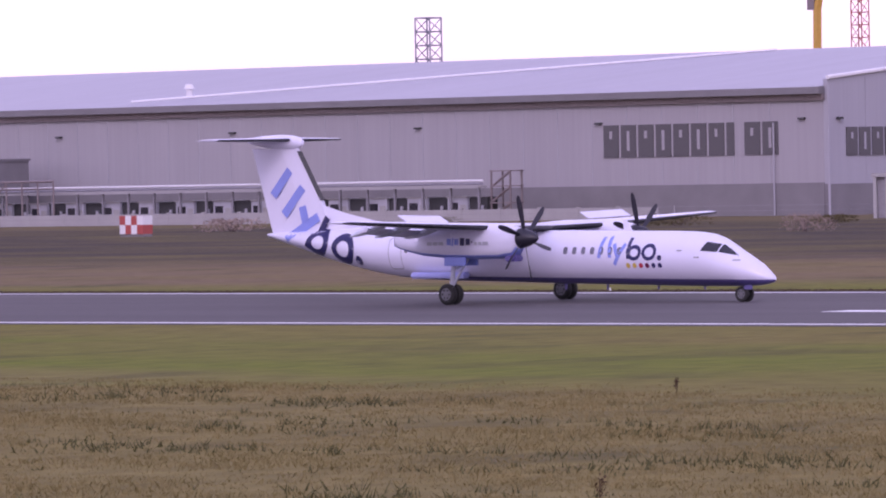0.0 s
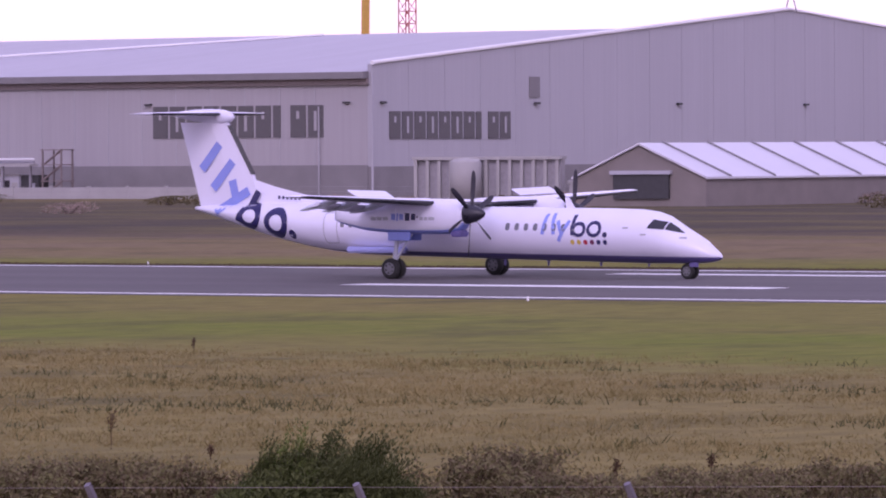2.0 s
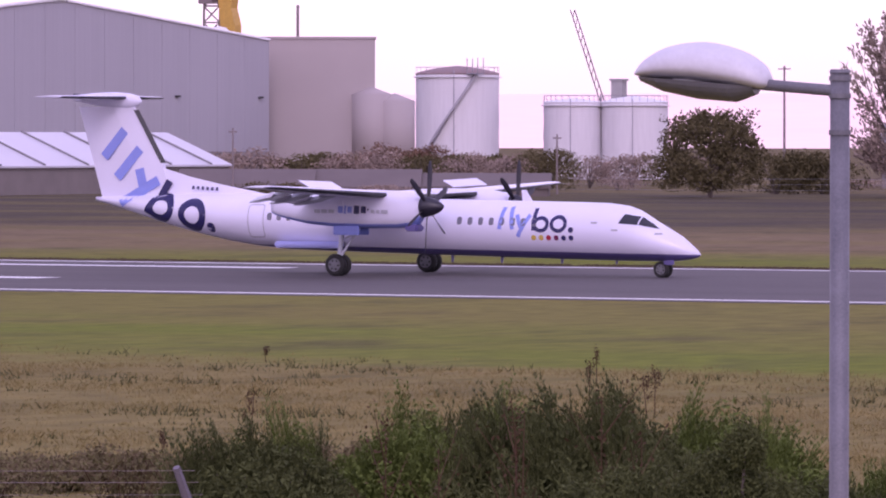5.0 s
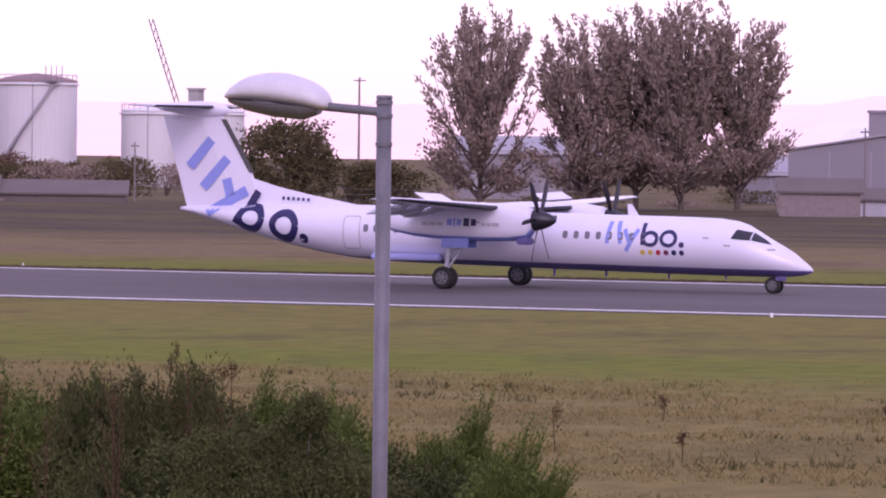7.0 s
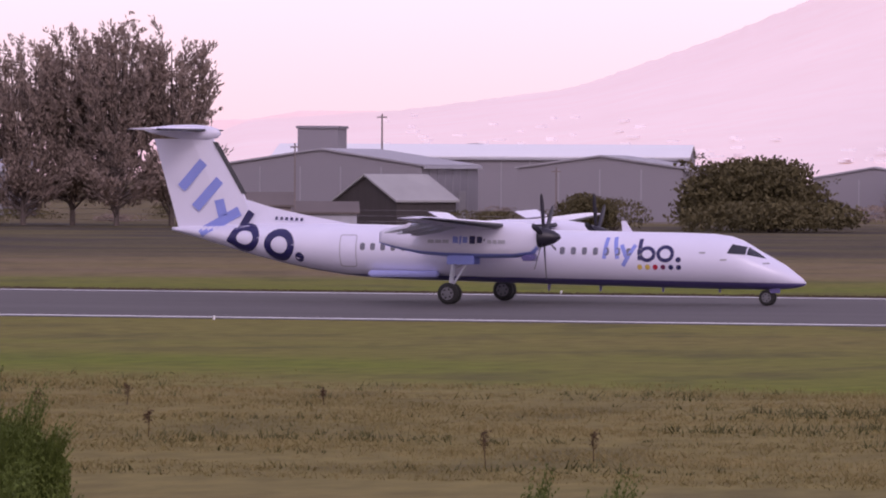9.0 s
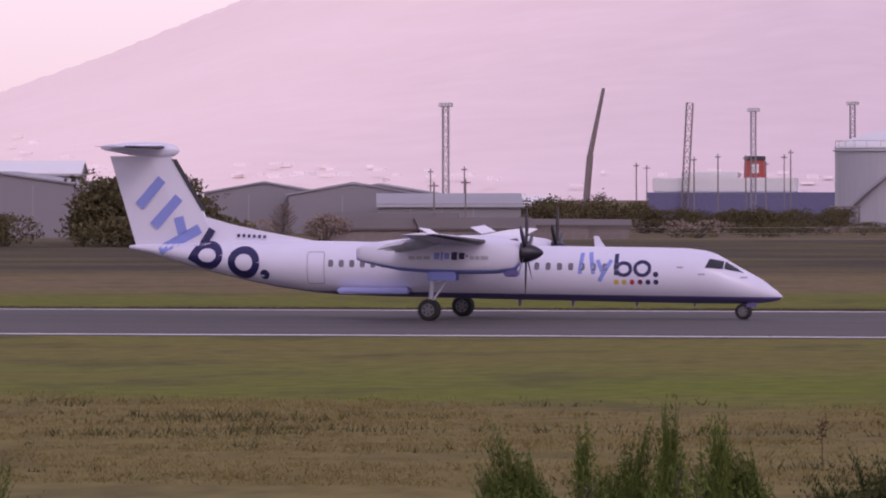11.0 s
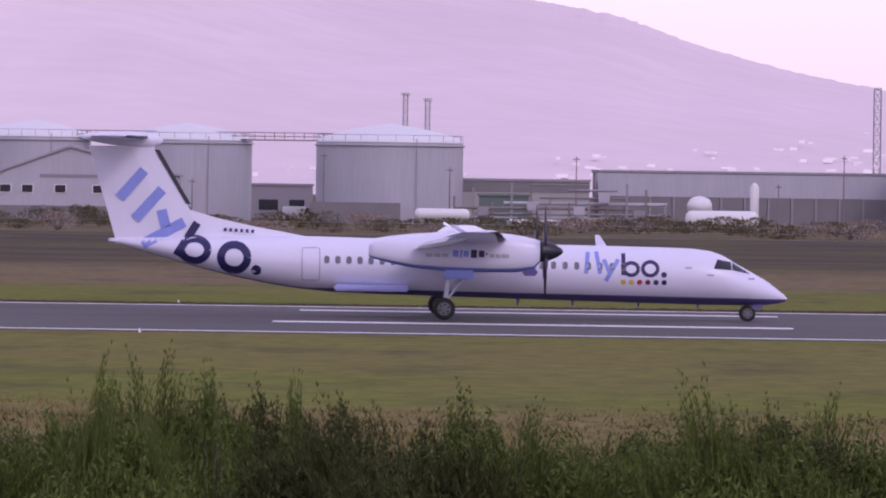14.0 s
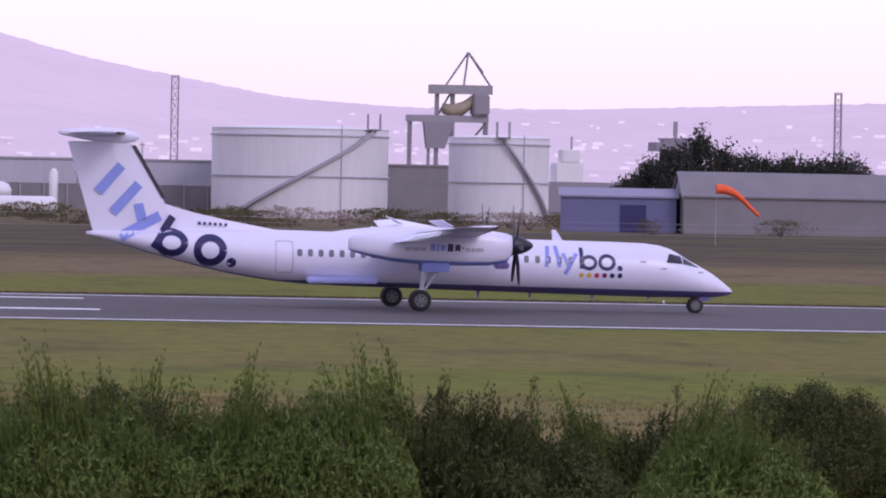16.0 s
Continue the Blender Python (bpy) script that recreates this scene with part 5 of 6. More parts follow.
shrub((-119.72, 556.98, 0), 3.6, 5.0, "dense dark shrub in the scrub", LEAF, 33, 1500)
broadleaf((-126.00, 565.82, 0), 4.6, 3.2, "small pointed brownish conifer tree", LEAF, 35, 0.6, 0.15, 0.05, 1600)
shrub((-132.57, 538.54, 0), 3.0, 14.0, "low dark scrub under the tree", LEAFG, 37, 2400)
for k, (x, y, z) in enumerate(((-370.85, 670.42, 0), (-366.22, 672.96, 0), (-356.20, 667.00, 0), (-350.94, 669.78, 0), (-350.22, 681.42, 0), (-344.85, 684.15, 0), (-338.33, 652.33, 0), (-333.12, 655.00, 0), (-327.90, 657.62, 0), (-258.66, 579.73, 0), (-254.00, 581.78, 0))):
    shrub((x, y, 0), (3.4, 4.0, 5.4, 5.6, 3.8, 4.0, 4.0, 3.6, 3.4, 5.0, 4.6)[k], 8.5, "russet autumn shrub in the scrub" if k in (2, 3) else "dull green shrub in the scrub", LEAFB if k in (2, 3) else LEAFG, 50 + k, 1500)

for k in range(20):
    r_ = random.Random(1200 + k)
    a, r = radians(-32.6 + 0.42 * k), r_.uniform(688, 706)
    shrub((-2.92 + r * math.sin(a), 5.42 + r * math.cos(a), 0), r_.uniform(4.4, 5.7), r_.uniform(6, 8.5), "hazy brownish scrub before the tanks", LEAF if k % 3 else LEAFG, 1220 + k, 800)

# sheds and warehouses across the field
bx, by, _ = (-188.88, 579.53, 0)
gable_house("barn", (bx + 6.4, by + 0.8, 0), 60, 9, 10.2, 2.7, 5.45, TIMBER, CONC, "dark timber barn with slate roof", "barn")
gable_front("warehouse", (-209.97, 625.21, 0), 4, 25, 30, 6.6, 8.5, HAZY, HAZYROOF, "grey clad warehouse with shallow roof", "warehouse", group="warehouses")
gable_front("warehouse", (-177.97, 635.10, 0), 8, 20, 26, 6.4, 7.8, HAZY, HAZYROOF, "grey clad warehouse with shallow roof", "warehouse", group="warehouses")
gable_house("warehouse", (-223.87, 736.25, 0), 12, 58, 20, 7.9, 9.6, HAZY, BROOF, "long warehouse with a bright pale roof", "warehouse", group="warehouses")
flat_block("office_block", (-232.61, 691.45, 0), 10, 5.4, 8, 11.6, HAZY, "small plain tower block over the warehouses")
gable_front("warehouse", (-161.94, 711.47, 0), 12, 16, 20, 5.2, 6.6, HAZY, HAZYROOF, "grey clad warehouse with shallow roof", "warehouse", group="warehouses")
gable_front("warehouse", (-145.98, 694.55, 0), 12, 17, 20, 5.0, 6.5, HAZY, HAZYROOF, "grey clad warehouse with shallow roof", "warehouse", group="warehouses")
gable_house("warehouse", (-129.91, 677.44, 0), 12, 18, 18, 3.8, 5.0, HAZY, HAZYROOF, "grey clad warehouse with shallow roof", "warehouse", group="warehouses")
gable_house("low_shed", (-113.03, 558.42, 0), 20, 12, 7, 1.6, 2.6, RUSTY, BROWNROOF, "low shed with brown felt roof", "shed", group="low sheds")
gable_house("low_shed", (-103.73, 560.29, 0), 20, 12, 7, 1.6, 2.6, RUSTY, BROWNROOF, "low shed with brown felt roof", "shed", group="low sheds")
gable_house("low_shed", (-182.44, 539.52, 0), 20, 10, 6, 1.6, 2.6, TANKG, BROWNROOF, "low pale shed with felt roof", "shed", group="low sheds")
gable_house("low_shed", (-184.75, 528.15, 0), 20, 8, 6, 2.4, 3.6, RUSTY, BROWNROOF, "low dark shed with felt roof", "shed", group="low sheds")
gable_house("warehouse", (-227.60, 656.48, 0), 20, 24, 22, 3.8, 5.8, HAZY, HAZYROOF, "grey clad warehouse with shallow roof", "warehouse", group="warehouses")
gable_house("warehouse", (-270.85, 661.51, 0), 20, 18, 22, 6.0, 7.8, HAZY, HAZYROOF, "grey clad warehouse behind the trees", "warehouse", group="warehouses")
flat_block("hut", (-197.61, 561.03, 0), 20, 6.5, 4, 2.6, RUSTY, "small dark hut beside scrub", "hut")
t = thing("silo", (-240.6, 789.0, 0), 0, "grey brown drum silo with a low dome", "silo")
part("shell", lathe(bmesh.new(), [(3.7, 0), (3.7, 8.6)], 32), BEIGE, t, smooth=True)
part("roof", lathe(bmesh.new(), [(3.8, 8.6), (3.7, 8.9), (2.8, 9.7), (1.4, 10.1), (0.05, 10.2)], 32), BEIGE, t, smooth=True)
plain_pole((-183.84, 539.04, 0), 8.92)
plain_pole((-157.89, 547.23, 0), 6.48)
plain_pole((-112.20, 579.01, 0), 6.63)
plain_pole((-108.83, 579.67, 0), 6.98)
t = plain_pole((-224.54, 694.11, 0), 13.54, "tall floodlight pole among warehouses", 0.16, 0.7)
t = plain_pole((-306.53, 689.78, 0), 15.70, "tall floodlight pole among warehouses", 0.2, 0.9)
lattice_mast("floodlight_mast", (-165.42, 853.90, 0), 18.70, 0.9, "tall grey floodlight mast", 2.2, HAZY)

# low roofs, scrub and lamp poles between the warehouses and the harbour
gable_front("warehouse", bearing(-11.9, 745), 10, 17, 20, 4.9, 6.3, HAZY, HAZYROOF, "grey clad warehouse with shallow roof", "warehouse", group="warehouses")
gable_house("warehouse", bearing(-10.85, 830), 10, 9, 12, 3.2, 4.6, TANKG, BROOF, "low white warehouse with a bright roof", "warehouse", group="warehouses")
gable_house("warehouse", bearing(-10.32, 832), 10, 6, 12, 3.2, 4.4, TANKG, BROOF, "low white warehouse with a bright roof", "warehouse", group="warehouses")
for a, r, L, h_ in ((-11.75, 640, 14, 2.9), (-11.05, 655, 12, 2.3), (-10.3, 662, 12, 2.1), (-9.8, 668, 10, 2.0)):
    gable_house("low_shed", bearing(a, r), 10, L, 8, h_ * 0.7, h_, RUSTY, BROWNROOF, "low shed with brown felt roof", "shed", group="low sheds")
for a, h_ in ((-11.37, 8.6), (-11.03, 8.9), (-8.72, 10.2), (-8.48, 10.6), (-8.2, 10.4), (-8.0, 9.6), (-7.75, 11.2), (-9.3, 9.4)):
    plain_pole(bearing(a, 790), h_, "slim lamp pole behind the scrub", 0.12, 0.4)
for k in range(15):
    r_ = random.Random(730 + k)
    shrub(bearing(-10.25 + 0.2 * k, 742 + r_.uniform(-8, 8)), (5.2 if k < 3 else 4.3 if k < 8 else 3.4) * r_.uniform(0.8, 1.15), r_.uniform(5, 7), "dark green scrub along the yard", LEAFG, 700 + k, 900)

for k in range(30):
    r_ = random.Random(900 + k)
    rr, aa = r_.uniform(575, 690), radians(-41 + 0.85 * k + r_.uniform(-0.3, 0.3))
    shrub((rr * math.sin(aa), rr * math.cos(aa), 0), r_.uniform(0.8, 1.9), r_.uniform(4, 9), "low dull green scrub bush", LEAFG if k % 3 else LEAF, 940 + k, 420)

# perimeter fence below the viewer
pf = thing("perimeter_fence", (-35.4, 61.7, 0), 30, "tall wire fence with cranked concrete posts", "fence")
for k in range(-7, 1):
    x = 3.1 * k
    post = part("post", boxed(x - 0.07, x + 0.07, -0.07, 0.07, 0, 1.95, bevel=0.015), FENCEP, pf)
    part("cranked_arm", tube(bmesh.new(), (x, 0, 1.9), (x - 0.16, -0.25, 2.38), 0.06, 0.045, 6), FENCEP, post)
for z, y, dx in ((0.4, 0, 0), (0.8, 0, 0), (1.2, 0, 0), (1.6, 0, 0), (1.9, 0, 0), (2.05, -0.08, -0.05), (2.2, -0.16, -0.1), (2.34, -0.24, -0.15)):
    part("wire", tube(bmesh.new(), (-22.0 + dx, y, z), (0.2 + dx, y, z), 0.003, n=4), RUSTY, pf)


# ---- tank farm ----
storage_tank((-90.77, 825.22, 0), 9.0, 11.8, 2.8, "grey fuel tank with a domed roof", TANKG, stair=(215, 300))
storage_tank((-74.75, 816.90, 0), 8.4, 12.0, 2.5, "grey fuel tank with a domed roof", TANKG)
storage_tank((-52.07, 818.85, 0), 9.7, 11.8, 2.5, "grey fuel tank with a domed roof", TANKG, plinth=False)
storage_tank((-21.12, 800.53, 0), 10.7, 11.7, 2.7, "grey fuel tank with a domed roof and dark bund", TANKG, plinth=True)
storage_tank((68.24, 799.03, 0), 13.0, 13.0, 0.5, "large white fuel tank with a spiral stair", TANKW, stair=(222, 318), girder=False, rail=False)
storage_tank((97.44, 796.44, 0), 7.4, 12.2, 0.4, "white fuel tank with a spiral stair", TANKW, stair=(330, 268), girder=False, rail=False)
wk = thing("catwalk", (-48.98, 814.06, 0), 3.58, "steel catwalk between the tank roofs", "catwalk")
bm = boxed(-19, 19, -0.6, 0.6, 11.9, 12.1)
for k in range(27):
    x = -19 + 38 * k / 26
    tube(bm, (x, -0.6, 12.0), (x, -0.6, 13.1), 0.05, n=4)
for z in (12.55, 13.1):
    tube(bm, (-19, -0.6, z), (19, -0.6, z), 0.06, n=4)
part("walkway", bm, RUSTY, wk)
off = thing("terminal_office", (-60.48, 747.94, 0), 3.58, "pale grey gabled terminal building with a row of windows", "office")
part("wall", prism(bmesh.new(), [(-12.5, 0), (-12.5, 6.5), (-2.4, 10.2), (12.5, 6.4), (12.5, 0)], 0, 22), TANKG, off)
for (x0, z0), (x1, z1) in (((-12.9, 6.35), (-2.4, 10.2)), ((-2.4, 10.2), (12.9, 6.3))):
    part("roof", prism(bmesh.new(), [(x0, z0 + 0.02), (x1, z1 + 0.02), (x1, z1 + 0.3), (x0, z0 + 0.3)], -0.4, 22.4), HAZYROOF, off)
for dx in (-11.2, -8.2, -3.7, 1.5, 4.3, 6.9, 9.9):
    w_ = part("window", boxed(dx - 0.85, dx + 0.85, -0.1, 0.05, 3.9, 5.1), TANKTOP, off)
    part("pane", boxed(dx - 0.72, dx + 0.72, -0.14, -0.095, 4.0, 5.0), GLASS, w_)
part("sign_panel", boxed(-6.5, 6.0, -0.06, 0.02, 6.05, 6.5), HAZY, off)
part("base_course", boxed(-12.55, 12.55, -0.12, 0.05, 0, 2.2), PLINTH, off)
sid = flat_block("side_shed", (-77.83, 751.21, 0), 3.58, 7.5, 12, 6.2, TANKG, "pale grey shed with a dark sloped roof edge", "shed", roof=PLINTH)
sth = thing("access_stairway", (-90.70, 764.78, 0), 3.58, "dark steel stair frame beside the tank", "steel frame")
bm = bmesh.new()
for x in (-2, 0, 2):
    tube(bm, (x, 0, 0), (x, 0, 3.2), 0.12, n=5)
tube(bm, (-2.2, 0, 3.2), (2.2, 0, 3.2), 0.12, n=5)
tube(bm, (-2.2, 0, 2.3), (2.2, 0, 2.3), 0.1, n=5)
part("frame", bm, RUSTY, sth)

# pipe yard
rng = random.Random(4)
yard = thing("pipe_rack", (4.12, 771.07, 0), 3.58, "tangled grey pipe rack with upright posts", "pipe rack")
for k in range(12):
    x = -15 + 2.7 * k
    part("post", boxed(x - 0.15, x + 0.15, -0.2, 0.2, 0, rng.choice((3.4, 4.2, 5.4, 6.2))), STEEL if k % 2 else RUSTY, yard)
for z, x0, x1, r in ((1.2, -15, 15, 0.2), (1.8, -12, 15, 0.15), (2.6, -15, 10, 0.2), (3.3, -8, 15, 0.25), (4.1, -3, 9, 0.15), (5.2, 1, 8, 0.15), (5.9, -4, 4, 0.12)):
    part("pipe", tube(bmesh.new(), (x0, rng.uniform(-0.8, 0.8), z), (x1, rng.uniform(-0.8, 0.8), z), r, n=8), rng.choice((TANKG, STEEL, RUSTY)), yard)
for x, z in ((-11, 2.2), (-4, 3.0), (2.5, 2.4), (6.0, 4.2), (11, 2.0)):
    part("valve_box", boxed(x - 0.8, x + 0.8, -1.1, -0.3, z - 0.7, z + 0.5, bevel=0.1), rng.choice((TANKG, STEEL)), yard)
for at, L, r, z, l in (((26.13, 740.92, 0), 10.0, 1.15, 1.6, "white horizontal pressure vessel on saddles"), ((-11.99, 750.80, 0), 7.6, 0.8, 1.7, "white horizontal pressure vessel on saddles"), ((1.98, 746.06, 0), 10.0, 0.5, 0.7, "pale horizontal pipe drum on saddles")):
    v_ = thing("pressure_vessel", at, 0, l, "vessel", "pressure vessels")
    prof = [(-L / 2, 0.1), (-L / 2 + 0.15 * r, 0.6 * r), (-L / 2 + 0.5 * r, 0.93 * r), (-L / 2 + r, r), (L / 2 - r, r), (L / 2 - 0.5 * r, 0.93 * r), (L / 2 - 0.15 * r, 0.6 * r), (L / 2, 0.1)]
    part("shell", loft(bmesh.new(), [[(x, q * math.cos(2 * math.pi * k / 20), z + q * math.sin(2 * math.pi * k / 20)) for k in range(20)] for x, q in prof]), TANKTOP, v_, smooth=True)
    for x in (-L * 0.3, L * 0.3):
        part("saddle", boxed(x - 0.2, x + 0.2, -r * 0.8, r * 0.8, 0, z), CONC, v_)
col = thing("process_column", (30.52, 742.82, 0), 3.58, "slim white process column", "column")
part("shell", lathe(bmesh.new(), [(0.6, 0), (0.6, 6.0), (0.3, 6.5), (0.05, 6.6)], 18), TANKTOP, col, smooth=True)
ball = thing("dome_tank", (23.22, 748.98, 0), 3.58, "small white domed tank on legs", "tank")
part("shell", lathe(bmesh.new(), [(1.7, 2.6), (1.7, 3.6), (1.3, 4.3), (0.6, 4.6), (0.05, 4.7)], 20), TANKTOP, ball, smooth=True)
for x in (-1.2, 1.2):
    part("leg", boxed(x - 0.12, x + 0.12, -0.12, 0.12, 0, 2.7), STEEL, ball)
lod = flat_block("loading_shed", (32.80, 810.78, 0), 3.58, 47, 14, 7.9, PLINTH, "long open loading shed with a pale fascia", "shed", roof=STEEL, bands=[(4.4, 7.8, TANKG)])
for k in range(14):
    part("post", boxed(-23 + 3.5 * k, -22.7 + 3.5 * k, -0.25, 0.0, 0, 4.4), STEEL, lod)
flat_block("loading_shed", (-1.93, 806.02, 0), 3.58, 20, 10, 6.4, CONC, "grey shed behind the pipework", "shed", roof=STEEL, bands=[(4.8, 6.3, PLINTH)])
flat_block("green_container", (-3.99, 780.99, 0), 3.58, 7, 3, 4.2, mat("dull_green_paint", (0.12, 0.16, 0.15), 0.6), "dull green cabin in the yard", "cabin")
flat_block("far_store", (-40.77, 869.68, 0), 3.58, 10, 8, 5.2, HAZY, "pale far store between the tanks", "building", windows=[(-2, 2.2, 3, 1.6), (2.5, 2.2, 2.4, 1.6)])
vn = thing("van", (-35.44, 819.90, 0), 3.58, "white van parked in the yard", "van")
part("body", boxed(-2.3, 1.2, -0.9, 0.9, 0.35, 2.2, bevel=0.15), TANKTOP, vn)
part("cab", boxed(1.0, 2.4, -0.88, 0.88, 0.35, 1.5, bevel=0.2), TANKTOP, vn)
part("windscreen", boxed(1.05, 1.75, -0.9, 0.9, 1.3, 1.95, bevel=0.1), GLASS, vn)
for x in (-1.5, 1.6):
    part("wheel", tube(bmesh.new(), (x, -0.95, 0.35), (x, 0.95, 0.35), 0.35, n=14), RUBBER, vn)

# ship, cranes and masts of the harbour
sh = thing("ferry", (-132.51, 960.94, 0), 3.58, "white ferry with a red funnel behind the quay", "ship")
part("hull", prism(bmesh.new(), [(-17, 0), (15, 0), (16, 5.0), (-18, 5.0)], 0, 12), BLUEW, sh)
part("superstructure", boxed(-17, 8, 1, 11, 5.0, 7.6, bevel=0.2), TANKTOP, sh)
part("upper_deck", boxed(-12, -2, 2, 10, 7.6, 8.6, bevel=0.2), TANKTOP, sh)
fn = part("funnel", prism(bmesh.new(), [(-1.2, 7.6), (2.6, 7.6), (2.4, 10.6), (-1.0, 10.6)], 4, 7), REDP, sh, "red funnel with a white band")
part("funnel_cap", boxed(-1.1, 2.5, 3.9, 7.1, 10.6, 11.4, bevel=0.1), DARK, fn)
part("funnel_band", boxed(0.1, 1.5, 3.92, 7.08, 8.4, 10.0), TANKTOP, fn)
for a, b, nm, lab in (((-159.93, 956.61, 0), 3.2, "mobile_crane", "dark red telescopic crane jib"),):
    c_ = thing(nm, a, 0, lab, "crane")
    hz = 23.32
    part("jib", tube(bmesh.new(), (-1, 0, 0), (0, 0, hz * 0.5), 0.6, n=6), RUSTY, c_)
    part("boom", tube(bmesh.new(), (0, 0, hz * 0.5), (2.4, 0, hz), 0.5, 0.3, n=6), RUSTY, c_)
lattice_mast("lattice_crane", (-143.72, 959.26, 0), 20.77, 1.1, "rusty lattice crane by the quay", material=RUSTY, lean=3)
for a, h_, l in (((-124.59, 911.56, 0), 18.53, 2.0), ((-108.25, 913.76, 0), 19.60, 2.0), ((-24.76, 970.51, 0), 21.26, 1.6), ((-20.88, 970.63, 0), 20.30, 1.6)):
    lattice_mast("floodlight_mast", a, h_, 0.8, "tall grey floodlight mast by the tanks", l, HAZY)
lattice_mast("lattice_mast", (53.14, 870.05, 0), 21.54, 1.1, "tall grey lattice mast", 1.3, STEEL)
lattice_mast("lattice_mast", (158.23, 858.75, 0), 20.71, 1.0, "tall grey lattice mast", 1.3, STEEL)
for a, h_ in (((-99.12, 763.66, 0), 10.58), ((-11.52, 770.82, 0), 8.23), ((43.76, 770.37, 0), 10.56), ((6.25, 771.09, 0), 9.99), ((34.95, 780.70, 0), 6.46), ((-28.73, 760.16, 0), 9.98), ((-46.93, 759.06, 0), 6.20), ((-121.37, 780.56, 0), 9.16)):
    plain_pole(a, h_, "slim lamp pole in the tank yard", 0.1, 0.45)
gc = thing("gantry_crane", (106.83, 966.37, 0), 3.58, "grey harbour gantry crane with a pointed top frame", "crane")
bm = bmesh.new()
for x, z0, z1, r in ((-7.4, 6, 17.0, 0.45), (-2.6, 6, 22.5, 0.45), (-4.0, 6, 17, 0.3), (0.2, 6, 22.5, 0.45), (6.2, 6, 22.5, 0.5)):
    tube(bm, (x, 0, 0), (x, 0, z1), r, n=6)
part("leg_frame", bm, STEEL, gc)
part("main_beam", boxed(-4.0, 7.2, -1.2, 1.2, 21.2, 22.8), STEEL, gc)
part("lower_beam", boxed(-8.0, 6.6, -1.0, 1.0, 16.2, 17.4), STEEL, gc)
part("machinery_house", boxed(3.6, 6.6, -2.0, 2.0, 17.4, 21.2, bevel=0.3), HAZY, gc)
bm = bmesh.new()
for a, b in (((-1.0, 0, 22.8), (2.9, 0, 28.6)), ((2.9, 0, 28.6), (7.0, 0, 22.6)), ((2.9, 0, 28.6), (2.2, 0, 22.8)), ((2.9, 0, 28.6), (5.6, 0, 25.0)), ((-2.6, 0, 17), (0.2, 0, 22)), ((0.2, 0, 17), (-2.6, 0, 12)), ((0.2, 0, 9), (6.2, 0, 16))):
    tube(bm, a, b, 0.2, n=5)
part("top_frame", bm, STEEL, gc)
OCHRE = mat("faded_ochre_paint", (0.34, 0.28, 0.20), 0.7, vary=0.15, scale=0.6)
part("chute", loft(bmesh.new(), [[(x, r * math.cos(2 * math.pi * k / 12), z + r * math.sin(2 * math.pi * k / 12)) for k in range(12)] for x, z, r in ((-1.6, 18.6, 0.9), (0.2, 18.2, 1.2), (2.0, 18.6, 1.3), (3.6, 19.8, 1.2), (4.8, 21.6, 1.0))]), OCHRE, gc, "faded ochre chute", smooth=True)
part("hopper", prism(bmesh.new(), [(-4.4, 11.5), (-1.2, 11.5), (0.6, 16.2), (-5.0, 16.2)], -1.0, 1.0), HAZY, gc)
tow = flat_block("control_tower", (132.95, 862.62, 0), 3.58, 4.0, 4, 13.0, HAZY, "far grey tower with a wider top", "tower", bands=[(10.0, 11.2, DARK)])
part("top_deck", boxed(-3.6, 3.6, -1.4, 5.4, 11.2, 12.6), HAZY, tow)
part("aerial_mast", boxed(-0.3, 0.3, 1, 1.6, 13.3, 16.0), STEEL, tow)
ship = thing("cargo_ship", (133.82, 1013.73, 0), 3.58, "white ship's bridge far behind the tanks", "ship")
part("bridge", boxed(-2.6, 2.6, 0, 6, 0, 9.5, bevel=0.2), TANKTOP, ship)
part("upper_bridge", boxed(-1.4, 2.0, 0, 5, 9.5, 12.0, bevel=0.2), TANKTOP, ship)
part("mast_pole", tube(bmesh.new(), (0.6, 2, 12), (0.6, 2, 14.5), 0.18, n=6), STEEL, ship)
part("hull", boxed(-7, 12, -0.5, 8, 0, 6.0, bevel=0.3), HAZY, ship)
flat_block("dark_shed", (91.95, 867.33, 0), 3.58, 10, 8, 8.0, PLINTH, "dark grey shed between the tanks", "shed")
blue = gable_house("blue_shed", bearing(7.3, 690), -7, 14.2, 9, 4.3, 5.2, BLUEW, mat("blue_sheet_roof", (0.24, 0.23, 0.33), 0.5, vary=0.1, scale=0.4), "low dark blue shed beside the trees", "shed")
part("door", boxed(0.2, 3.4, -0.1, 0.05, 0, 3.4), NAVY, blue)
gable_house("long_shed", (121.45, 651.98, 0), -0.42, 33, 10, 4.6, 7.4, PLINTH, PLINTH, "long concrete shed with a weathered roof", "shed")
for k, (x, y, z) in enumerate(((107.96, 724.71, 0), (110.84, 726.35, 0), (113.28, 721.99, 0), (116.90, 723.49, 0), (120.82, 726.97, 0), (123.20, 722.57, 0), (126.78, 726.07, 0), (129.12, 721.65, 0), (132.72, 725.13, 0), (135.03, 720.69, 0), (138.28, 724.19, 0))):
    broadleaf((x, y, 0), (7.5, 10.0, 12.0, 14.0, 12.0, 11.0, 10.6, 10.8, 10.4, 10.8, 10.4)[k], 6.4, "dark conifer in a windbreak row", CONIF, 80 + k, 0.15, 0.2, 0.02, 2200, "conifer", "windbreak conifers", dome=420, leaf=2.0)
ws = thing("windsock", (90.49, 525.24, 0), 3.58, "orange windsock drooping from a thin pole", "windsock")
hz = 6.09
part("pole", tube(bmesh.new(), (0, 0, 0), (0, 0, hz + 0.2), 0.045, n=8), STEEL, ws)
